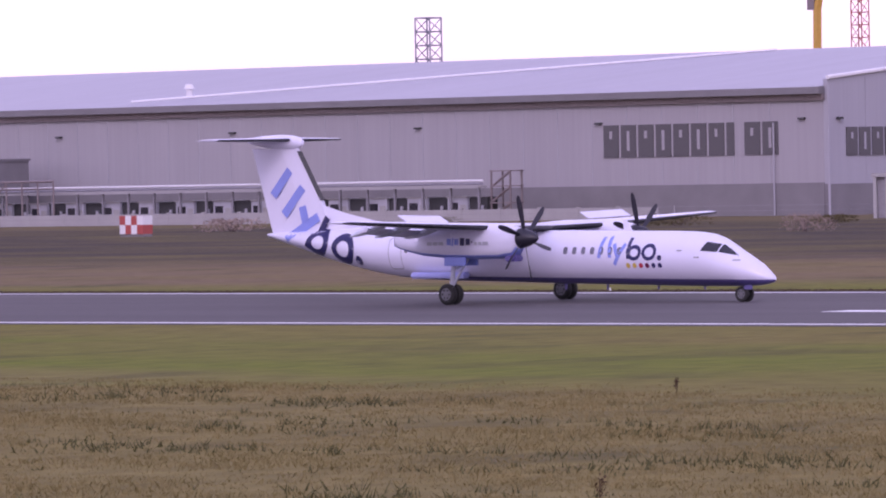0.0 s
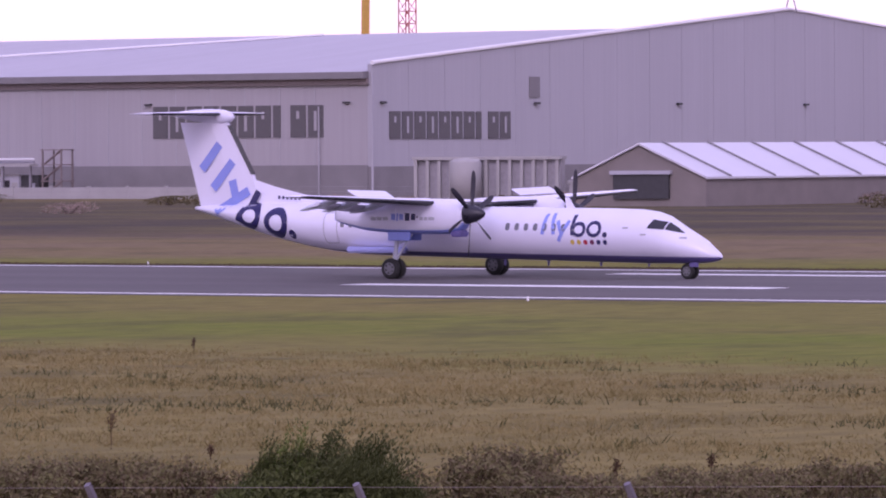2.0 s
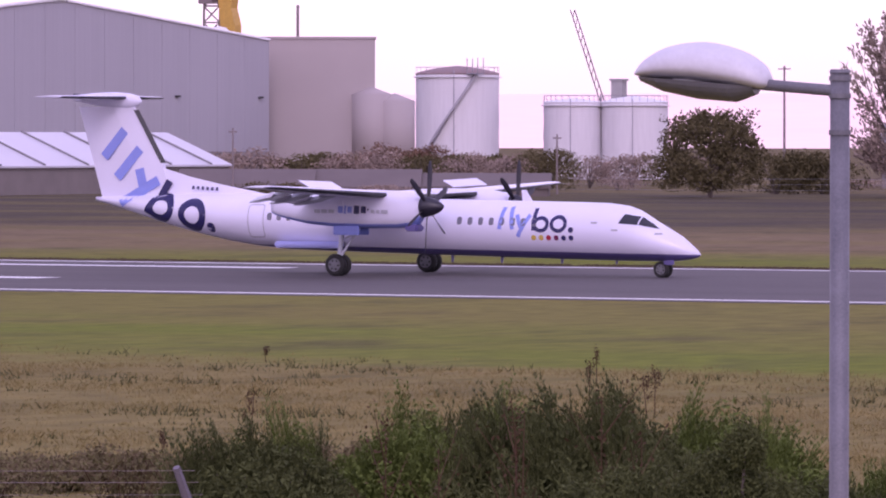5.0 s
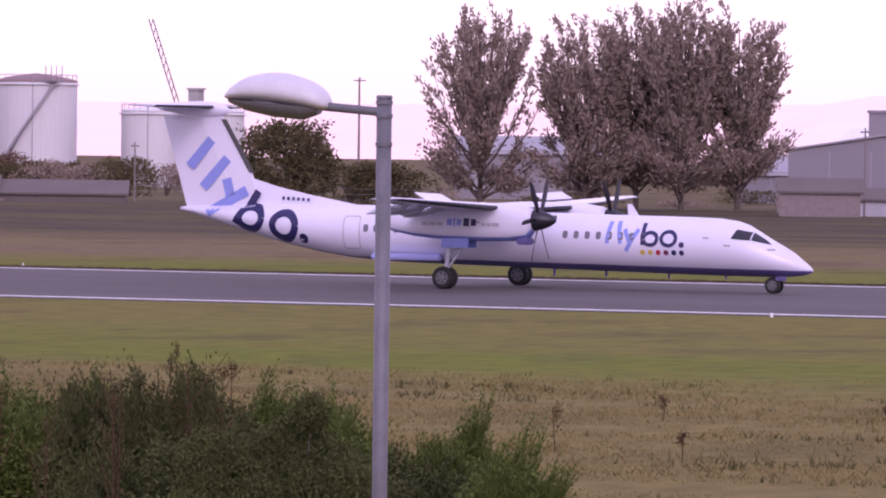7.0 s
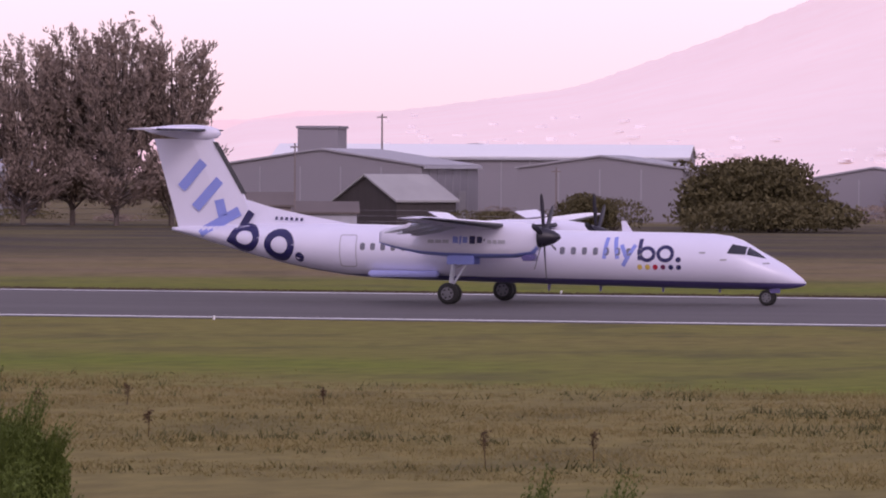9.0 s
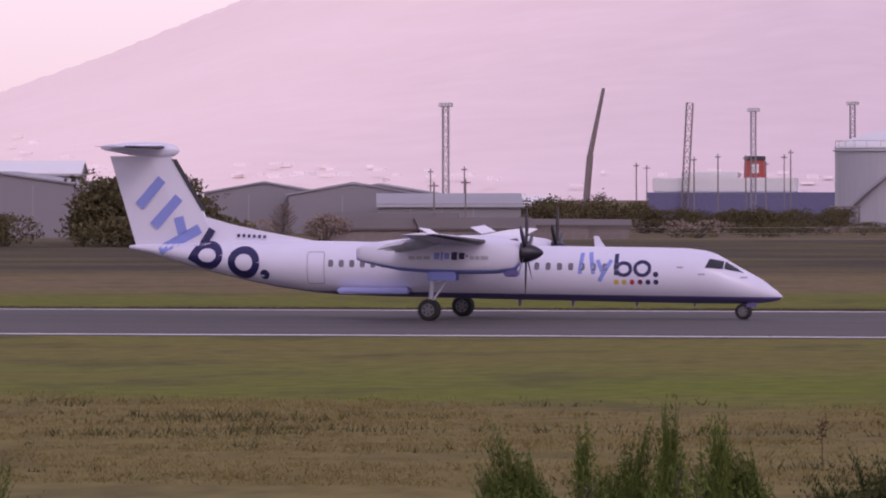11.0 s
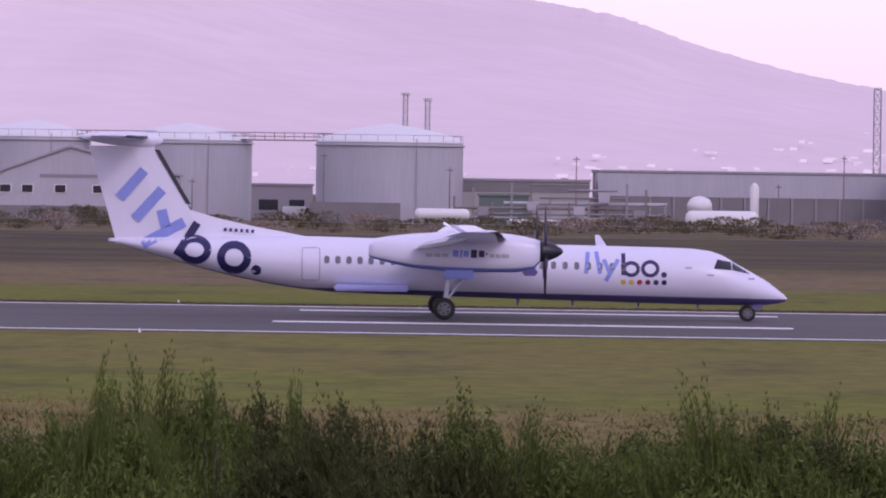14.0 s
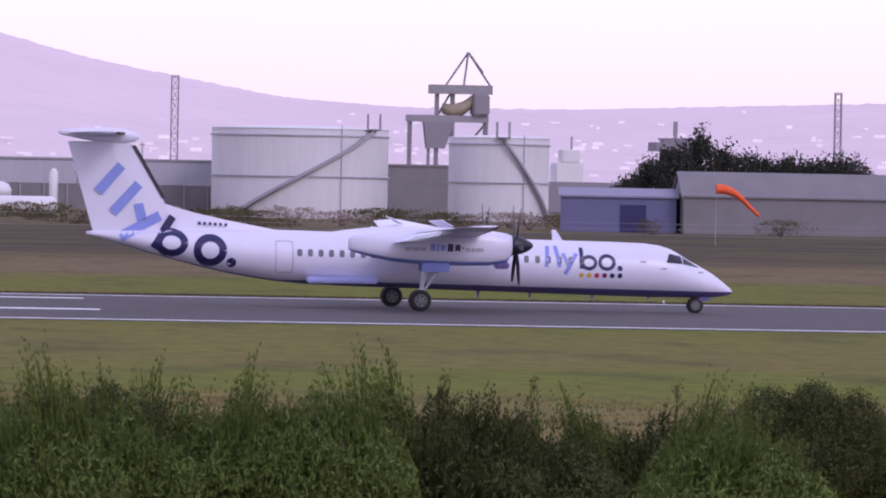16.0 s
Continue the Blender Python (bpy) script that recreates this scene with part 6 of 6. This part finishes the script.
rings = []
for x, dz, r in ((0.0, 0.0, 0.5), (0.9, -0.05, 0.48), (1.8, -0.35, 0.42), (2.7, -1.0, 0.34), (3.6, -1.9, 0.27), (4.4, -2.6, 0.2)):
    rings.append([(x, r * math.cos(2 * math.pi * k / 14), hz - 0.4 + dz + r * math.sin(2 * math.pi * k / 14)) for k in range(14)])
part("sock", loft(bmesh.new(), rings), ORANGE, ws, "orange cloth sleeve")

# scrub at the foot of the yards
for k in range(46):
    r_ = random.Random(200 + k)
    x, y = -190 + 7.6 * k + r_.uniform(-2, 2), r_.uniform(620, 700)
    x *= y / 640
    shrub((x, y, 0), r_.uniform(1.0, 2.4), r_.uniform(3.5, 8), "low dull green scrub bush", LEAFG if k % 3 else LEAF, 300 + k, 360)
for k, (x, y, z) in enumerate(((-48.10, 708.84, 0), (-46.66, 713.96, 0), (-84.90, 710.08, 0), (-57.77, 708.02, 0), (-113.13, 660.25, 0))):
    shrub((x, y, 0), (4.6, 3.8, 3.6, 2.6, 5.0)[k], (6, 5, 5, 4, 7)[k], "rounded dull green shrub", LEAFG, 400 + k, 900)

for k in range(34):
    r_ = random.Random(1500 + k)
    shrub(bearing(-8.6 + 0.53 * k + r_.uniform(-0.15, 0.15), r_.uniform(705, 728)), r_.uniform(1.5, 2.5), r_.uniform(6, 9), "low dull green scrub bush", LEAFG if k % 4 else LEAF, 1540 + k, 420)

# fence along the far side of the airfield
fen = thing("boundary_fence", (0, 560, 0), 0, "long thin wire fence on grey posts", "fence")
bm = bmesh.new()
for z in (0.6, 1.2, 1.8):
    box(bm, -420, 150, -0.02, 0.02, z, z + 0.03)
part("wire", bm, STEEL, fen)
for k in range(143):
    me_ = fen.children[1].data if k else boxed(-0.05, 0.05, -0.05, 0.05, 0, 1.95)
    if k:
        p_ = new("post", me_)
        p_.parent = fen
    else:
        p_ = part("post", me_, CONC, fen)
    p_.location.x = -420 + 4 * k


# ---- hills ----
def ridge(name, prof, R, depth, material, label, seed):
    """A hillside with its foot on the plain, from azimuth and skyline height in degrees."""
    az_ = np.arange(prof[0][0], prof[-1][0] + 0.01, 0.04)
    el = np.interp(az_, [p[0] for p in prof], [p[1] for p in prof])
    el = np.convolve(np.pad(el, 6, mode="edge"), np.ones(13) / 13, mode="valid")
    rows, v, f = 22, [], []
    for j in range(rows):
        u = j / (rows - 1)
        for i, a in enumerate(az_):
            rr = R - depth * (1 - u)
            top = math.tan(radians(el[i])) * R + H
            bump_ = 1 + 0.12 * noise.noise((a * 0.6, u * 3, seed)) * (1 - u) + (0.014 * noise.noise((a * 8, u * 6, seed)) + 0.012 * noise.noise((a * 30, u * 9, seed))) * u ** 12
            v.append((rr * math.sin(radians(a)), rr * math.cos(radians(a)) - 20, max(-1.0, top * (u ** 1.1) * bump_)))
    n = len(az_)
    for j in range(rows - 1):
        for i in range(n - 1):
            f.append((j * n + i, j * n + i + 1, (j + 1) * n + i + 1, (j + 1) * n + i))
    ob = data_part(name, v, f, material)
    for p in ob.data.polygons:
        p.use_smooth = True
    return tagged(ob, label, "hill", kind="structure")


ridge("backdrop_far_hill", [(-60, 0.35), (-34, 0.4), (-23.46, 0.45), (-18.94, 0.5), (-19.14, 0.59), (-16.01, 0.58), (-13.46, 0.56), (-8, 0.7), (0, 0.7)], 4300, 900, HILLFAR, "pale pink far hill with haze painted into its colour", 3)
ridge("backdrop_hill", [(-20.00, 0.02), (-19.33, 0.48), (-17.63, 0.6), (-15.92, 0.83), (-14.50, 1.33), (-12.91, 1.98), (-10.81, 2.51), (-7.2, 3.3), (-4.6, 2.95), (-2.27, 2.1), (-0.79, 1.88), (0.30, 1.7), (1.15, 1.39), (2.06, 1.15), (2.42, 1.08), (4.02, 0.79), (5.27, 0.71), (6.98, 0.72), (8.50, 0.78), (10.42, 0.85), (16.42, 0.9), (60.00, 0.3)], 3900, 1500, HILL, "lilac hillside behind the harbour with haze painted into its colour", 8)
rng2 = np.random.default_rng(5)
v, f = [], []
for _ in range(700):
    a = radians(rng2.uniform(-18, 14))
    rr = 2400 + 800 * abs(rng2.normal(0, 0.5))
    z = 4 + (rr - 2400) * 0.035 + rng2.uniform(0, 6)
    x, y, w, hgt = rr * math.sin(a), rr * math.cos(a) - 30, rng2.uniform(1.5, 5) ** 1.1, rng2.uniform(0.8, 1.8)
    i = len(v)
    for dz in (0, hgt):
        v += [(x - w / 2, y, z + dz), (x + w / 2, y, z + dz), (x + w / 2, y + 6, z + dz), (x - w / 2, y + 6, z + dz)]
    f += [(i, i + 1, i + 5, i + 4), (i + 1, i + 2, i + 6, i + 5), (i + 2, i + 3, i + 7, i + 6), (i + 3, i, i + 4, i + 7), (i + 4, i + 5, i + 6, i + 7)]
tagged(data_part("hillside_houses", v, f, mat("far_white_houses", (0.92, 0.84, 0.86), 0.6, vary=0.1, island=1.0)), "scattered pale houses on the hazy hillside", "houses", kind="stuff")

# ---- foreground ----
WEED = mat("weeds", (0.085, 0.085, 0.035), 0.9, vary=0.4, scale=0.3, island=0.8, spec=0.1)


def woody(seed, h, w):
    r_ = random.Random(seed)
    bm = bmesh.new()
    for _ in range(9):
        a = r_.uniform(0, 6.28)
        tube(bm, (0.1 * math.cos(a), 0.1 * math.sin(a), -0.05), (w * 0.3 * math.cos(a), w * 0.3 * math.sin(a), h * 0.6), 0.03, 0.012, 5)
    me = bpy.data.meshes.new("stem")
    bm.to_mesh(me)
    bm.free()
    me.materials.append(BARK)
    return me


VARS = [(broom_mesh(11, 3.0, 2.6, 340, BROOM), woody(1, 3, 2.6)), (broom_mesh(12, 3.0, 2.0, 250, BROOM), woody(2, 3, 2)), (broom_mesh(13, 3.0, 3.0, 410, BROOMD), woody(3, 3, 3)), (broom_mesh(14, 3.0, 1.1, 40, BROOM), woody(4, 3, 1))]
BANK_WEST = [
    (-54.59, 76.65, 1.98, 0.8, 2),
    (-55.01, 76.34, 1.74, 0.7, 1),
    (-42.43, 75.96, 2.28, 0.75, 2),
    (-43.79, 79.41, 2.08, 0.6, 1),
    (-41.19, 78.44, 2.5, 0.8, 0),
    (-41.89, 81.23, 2.27, 0.9, 2),
    (-41.41, 81.78, 2.42, 0.9, 0),
    (-37.68, 76.12, 2.85, 0.9, 2),
    (-36.71, 75.89, 2.97, 0.8, 2),
    (-40.04, 85.26, 2.03, 0.9, 2),
    (-36.53, 79.24, 2.56, 0.9, 0),
    (-31.63, 66.5, 2.46, 0.9, 2),
    (-34.37, 75.3, 2.64, 0.35, 0),
    (-31.8, 69.54, 2.41, 0.8, 2),
    (-31.58, 74.43, 2.35, 0.8, 1),
    (-29.3, 70.7, 2.18, 0.7, 1),
    (-31.57, 71.86, 1.96, 0.9, 2)
]
BANK_MIDDLE = [
    (-31.9, 65.26, 2.31, 0.9, 2),
    (-33.07, 71.13, 1.6, 0.9, 2),
    (-14.38, 51.58, 1.98, 0.6, 1),
    (-13.34, 51.89, 1.92, 0.6, 1),
    (-20.76, 49.4, 2.14, 0.7, 1),
    (-6.20, 56.80, 2.31, 0.6, 1),
    (-4.36, 52.22, 3.17, 0.5, 3),
    (-4.30, 55.32, 2.4, 0.6, 1),
    (-3.48, 54.47, 3.41, 0.6, 3),
    (-1.64, 46.15, 3.62, 0.6, 3),
    (-2.65, 55.83, 2.4, 0.6, 1),
    (0.06, 53.82, 2.45, 0.9, 2),
    (1.46, 49.89, 3.09, 0.8, 0),
    (3.26, 46.26, 3.72, 0.6, 0),
    (1.51, 57.83, 2.55, 0.9, 2),
    (2.65, 52.41, 3.49, 0.8, 0)
]
BANK_EAST = [
    (3.94, 55.97, 3.85, 0.5, 3),
    (3.45, 58.18, 3.43, 0.7, 0),
    (5.13, 55.97, 3.70, 0.5, 3),
    (4.63, 58.85, 3.05, 0.9, 2),
    (6.25, 51.55, 3.18, 0.9, 2),
    (7.80, 57.29, 2.98, 0.9, 0),
    (9.13, 52.33, 2.91, 0.8, 0),
    (7.42, 59.17, 3.17, 0.4, 3),
    (10.64, 58.40, 2.78, 0.9, 0),
    (11.35, 47.44, 3.27, 0.8, 1),
    (7.25, 47.96, 3.02, 0.9, 2),
    (9.26, 49.14, 3.00, 0.8, 0),
    (10.25, 59.61, 2.44, 0.8, 2),
    (11.09, 52.19, 2.98, 0.9, 0),
    (12.79, 54.81, 3.31, 0.6, 3),
    (12.31, 50.27, 3.07, 0.8, 0)
]
BANK_END = [
    (13.46, 53.11, 3.13, 0.8, 0),
    (14.42, 51.36, 3.29, 0.8, 0),
    (15.66, 50.79, 3.47, 0.8, 0),
    (16.56, 54.00, 3.30, 0.9, 0),
    (17.54, 53.90, 3.00, 0.9, 2),
    (18.49, 58.31, 2.75, 0.7, 0),
    (19.18, 55.11, 2.48, 0.9, 2),
    (20.70, 58.41, 2.44, 0.8, 1),
    (19.62, 57.51, 2.88, 0.35, 3),
    (21.86, 59.13, 2.42, 0.9, 2),
    (21.90, 54.61, 2.77, 0.7, 1),
    (21.55, 47.46, 3.06, 0.9, 0),
    (23.81, 56.99, 2.62, 0.9, 2),
    (24.81, 58.30, 2.57, 0.8, 1),
    (25.44, 57.33, 2.54, 0.9, 0)
]
for k, (x, y, h_, w_, kind_) in enumerate(BANK_WEST + BANK_MIDDLE + BANK_EAST + BANK_END):
    me_, wd_ = VARS[kind_]
    broom_bush((x, y, 0), me_, wd_, (w_, w_, h_ / 3.0), (k * 73) % 360, ("dense green broom bush with upright stems", "green broom bush with whippy stems", "dark green gorse bush", "thin spray of tall broom stems")[kind_], "broom bushes on the bank")

# gorse with rounded clumps
def gorse(at, lumps, seed):
    """Lumps: offset along x, height of the middle, radius."""
    r_ = random.Random(seed)
    t = thing("gorse_bush", at, 0, "dark green gorse with rounded clumps", "bush", "gorse on the bank")
    bm, pts = bmesh.new(), []
    for dx, z, r in lumps:
        dy = r_.uniform(-0.3, 0.3)
        tube(bm, (0.2 * dx, 0, -0.05), (dx, dy, z), 0.04, 0.015, 5)
        for _ in range(int(5200 * r * r) + 500):
            d = Vector((r_.gauss(0, 1), r_.gauss(0, 1), r_.gauss(0, 1))).normalized() * r * r_.uniform(0.6, 1.05)
            pts.append((dx + d.x, dy + d.y, max(0.05, z + d.z)))
    part("stem", bm, BARK, t)
    leaves("foliage", pts, (0.016, 0.016, 0.03), BROOMD, t, seed, per=4, up=0.6)


gorse((-28.1, 60.6, 0), [(0.30, 2.86, 0.22), (-0.1, 2.40, 0.42), (0.35, 2.10, 0.50), (-0.55, 2.05, 0.45), (-1.3, 2.15, 0.42), (0.1, 1.50, 0.8), (0.75, 1.85, 0.45), (-1.0, 1.4, 0.75)], 41)
gorse((24.0, 55.5, 0), [(0.0, 2.55, 0.40), (-0.7, 2.35, 0.50), (0.7, 2.3, 0.50), (0.1, 1.8, 0.85), (-1.1, 1.7, 0.7), (1.1, 1.7, 0.7)], 43)
gorse((12.2, 52.0, 0), [(0.0, 2.5, 0.38), (-0.7, 2.2, 0.50), (0.6, 2.15, 0.45), (0.1, 1.6, 0.8)], 45)

# brambles along the fence
BRAMBLE = mat("bramble_leaves", (0.20, 0.13, 0.095), 0.85, vary=0.4, scale=0.5, fine=4.0, island=1.2, stain=(0.16, 0.16, 0.065), spec=0.1)


def bramble(at, h, w, seed):
    r_ = random.Random(seed)
    t = thing("bramble_bush", at, 0, "tangled russet bramble with withered leaves", "bush", "brambles along the fence")
    bm, pts = bmesh.new(), []
    for _ in range(14):
        a, q = r_.uniform(0, 6.28), r_.uniform(0.2, 1.0) * w / 2
        c_ = [(0.25 * q * math.cos(a), 0.25 * q * math.sin(a), 0), (0.6 * q * math.cos(a), 0.6 * q * math.sin(a), h * r_.uniform(0.75, 1.05)), (q * math.cos(a), q * math.sin(a), h * r_.uniform(0.45, 0.85))]
        tube(bm, c_[0], c_[1], 0.014, 0.009, 4)
        tube(bm, c_[1], c_[2], 0.009, 0.004, 4)
        for _k in range(60):
            u = r_.random()
            m_, n_ = (c_[0], c_[1]) if r_.random() < 0.5 else (c_[1], c_[2])
            pts.append(tuple(x0 + (x1 - x0) * u + r_.gauss(0, 0.09) for x0, x1 in zip(m_, n_)))
    part("stem", bm, DOCK, t)
    leaves("foliage", [p_ for p_ in pts if p_[2] > 0.02], (0.035, 0.035, 0.03), BRAMBLE, t, seed, per=5)


for k in range(44):
    r_ = random.Random(1300 + k)
    a, r = radians(-42.5 + 0.33 * k + r_.uniform(-0.15, 0.15)), r_.uniform(91, 101)
    bramble((-2.92 + r * math.sin(a), 5.42 + r * math.cos(a), 0), r_.uniform(0.4, 1.05), r_.uniform(1.8, 3.4), 1400 + k)

# dead dock stalks
def dock_stalk(at, h, seed):
    r_ = random.Random(seed)
    t = thing("dock_plant", at, r_.uniform(0, 360), "dead brown dock stalk with seed heads", "weed", "dead weeds in the rough grass")
    bm = tube(bmesh.new(), (0, 0, 0), (r_.uniform(-0.1, 0.1), 0, h), 0.014, 0.006, 5)
    br = []
    for k in range(5):
        z = h * (0.45 + 0.1 * k)
        a = r_.uniform(0, 6.28)
        e_ = (0.16 * h * math.cos(a), 0.16 * h * math.sin(a), z + 0.22 * h)
        tube(bm, (0, 0, z), e_, 0.008, 0.004, 4)
        br.append(((0, 0, z), e_))
    part("stalk", bm, DOCK, t)
    pts = [tuple(a_ + (b_ - a_) * r_.uniform(0.3, 1) for a_, b_ in zip(*r_.choice(br))) for _ in range(70)] + [(0, 0, h * r_.uniform(0.7, 1.02)) for _ in range(50)]
    leaves("seed_head", pts, (0.022, 0.022, 0.03), DOCK, t, seed)


DOCKS = [(-31.0, 61.4, 3.0), (-30.2, 61.9, 3.3), (-29.9, 62.3, 2.8), (-31.9, 61.2, 2.7), (-30.6, 60.6, 3.15), (-33.0, 62.0, 2.9), (-108.6, 144.5, 0.43), (-78.7, 141.2, 0.42), (-44.9, 117.9, 0.52), (-59.8, 122.6, 1.01), (-38.2, 101.4, 0.62), (-56.1, 117.9, 0.94), (-40.1, 119.8, 0.39), (-25.4, 93.9, 0.63), (-64.2, 132.1, 0.91), (-71.7, 96.5, 0.25), (-76.9, 99.9, 0.66), (-60.2, 97.0, 0.32), (-57.2, 98.6, 0.54), (-58.4, 104.1, 1.07), (-56.8, 119.8, 1.0), (-6.6, 95.7, 1.06), (-77.1, 95.2, 0.25), (-41.9, 103.8, 0.93), (-26.9, 91.0, 0.75), (-62.9, 90.3, 0.31), (-59.3, 92.3, 0.51), (27.9, 100.0, 1.29), (24.9, 104.6, 1.2)]
for k, (x, y, h_) in enumerate(DOCKS):
    dock_stalk((x, y, 0), h_, 600 + k)


# grass of the near field
def tufts(name, n, x0, x1, y0, y1, hmin, hmax, material, label, seed, width=0.03, clump=0.0, lean=0.25):
    r_ = np.random.default_rng(seed)
    y = r_.uniform(y0, y1, n)
    x = r_.uniform(x0, x1, n)
    if clump:
        dens = np.array([noise.noise((a * 0.10, b * 0.22, seed)) + 0.5 * noise.noise((a * 0.5, b * 0.9, seed + 3)) for a, b in zip(x, y)])
        keep = dens > (r_.uniform(-0.7, 0.35, n) if clump == 1 else r_.uniform(clump - 0.2, clump + 0.25, n))
        x, y, dens = x[keep], y[keep], dens[keep]
        hs = r_.uniform(hmin, hmax, len(x)) * np.clip(0.75 + dens, 0.4, 1.5)
    else:
        hs = r_.uniform(hmin, hmax, len(x))
    ok = y < 126 - 0.19 * x + r_.normal(0, 2.5, len(x)) if y1 < 190 else y > 0
    x, y, hs = x[ok], y[ok], hs[ok]
    m = 4
    x, y, hs = np.repeat(x, m), np.repeat(y, m), np.repeat(hs, m) * r_.uniform(0.6, 1.1, len(x) * m)
    x = x + r_.normal(0, 0.10, len(x))
    y = y + r_.normal(0, 0.10, len(y))
    a = r_.uniform(0, 6.283, len(x))
    dx, dy = np.cos(a) * width, np.sin(a) * width
    lx, ly = r_.normal(0, lean, len(x)) * hs, r_.normal(0, lean, len(x)) * hs
    z = np.zeros(len(x))
    v_ = np.stack([np.stack([x - dx, y - dy, z], 1), np.stack([x + dx, y + dy, z], 1), np.stack([x + lx, y + ly, hs], 1)], 1).reshape(-1, 3)
    me = bpy.data.meshes.new(name)
    me.vertices.add(len(v_))
    me.vertices.foreach_set("co", v_.ravel())
    k = len(x)
    me.loops.add(3 * k)
    me.loops.foreach_set("vertex_index", np.arange(3 * k))
    me.polygons.add(k)
    me.polygons.foreach_set("loop_start", np.arange(k) * 3)
    me.update()
    me.materials.append(material)
    tagged(new(name, me), label, "grass", kind="stuff")


tufts("rough_grass", 230000, -150, 62, 86, 150, 0.06, 0.17, STRAW, "rough dry tufted grass with bare stalks", 2, 0.011, 1.0, 0.8)
tufts("runway_verge_grass", 16000, -260, 110, 250.4, 253, 0.04, 0.11, FARG, "dark grass verge along the runway edge", 6, 0.06)
tufts("weed_patches", 60000, -150, 60, 86, 146, 0.06, 0.24, WEED, "dark green weed patches in the rough grass", 21, 0.02, 0.35, 0.6)

# runway edge lamps
for k, (x, y, z) in enumerate([(-193.2, 251.8, 0), (-132.4, 198.4, 0), (-130.6, 251.8, 0), (-71.2, 198.4, 0), (-71.8, 251.8, 0), (-8.7, 198.4, 0), (-11.1, 251.8, 0), (48.2, 251.8, 0), (52.0, 198.4, 0)]):
    el_ = thing("runway_edge_light", (x, y, 0.0), 0, "small white runway edge light", "runway light", "runway edge lights")
    part("base", tube(bmesh.new(), (0, 0, 0), (0, 0, 0.08), 0.06, 0.05, 10), TANKTOP, el_)
    part("lens_cap", lathe(bmesh.new(), [(0.04, 0.08), (0.05, 0.13), (0.03, 0.17), (0.01, 0.18)], 12), TANKTOP, el_)


# ---- movement ----
TRACK = [(0, -184.25), (0.5, -177.93), (1, -172.17), (1.5, -166.0), (2, -159.83), (2.5, -154.0), (3, -147.7), (3.5, -141.82), (4, -135.35), (4.5, -129.38), (7, -97.18), (7.5, -90.81), (8, -84.32), (8.5, -77.26), (9, -70.2), (9.5, -62.85), (10, -56.12), (12.5, -19.92), (13, -12.86), (13.5, -5.15), (14, 2.50), (14.5, 9.86), (15, 17.46), (15.5, 24.95), (16, 32.91)]


def motions():
    walk(PLANE, [(t, pose(x, float(np.interp(t, (10, 12.5), (232.2, 229.8))), 0.02, 0, 0, float(np.interp(t, (9.5, 12.5, 13.5, 14.5, 16), (0, 1.8, 2.8, 3.5, 3.7))))) for t, x in TRACK])
    ts, xs_ = [t for t, _ in TRACK], [x for _, x in TRACK]
    steps = [k / 30 for k in range(481)]
    for tyre, x, y, r in WHEELS:
        walk(tyre, [(t, Matrix.Translation((x, y, r)) @ Matrix.Rotation((float(np.interp(t, ts, xs_)) - xs_[0]) / r, 4, "Y")) for t in steps])
    for hub, y in PROPS:
        walk(hub, [(k / 10, Matrix.Translation((4.5, y, 3.12)) @ Matrix.Rotation(radians(10 + 74 * k), 4, "X")) for k in range(161)])


motions()
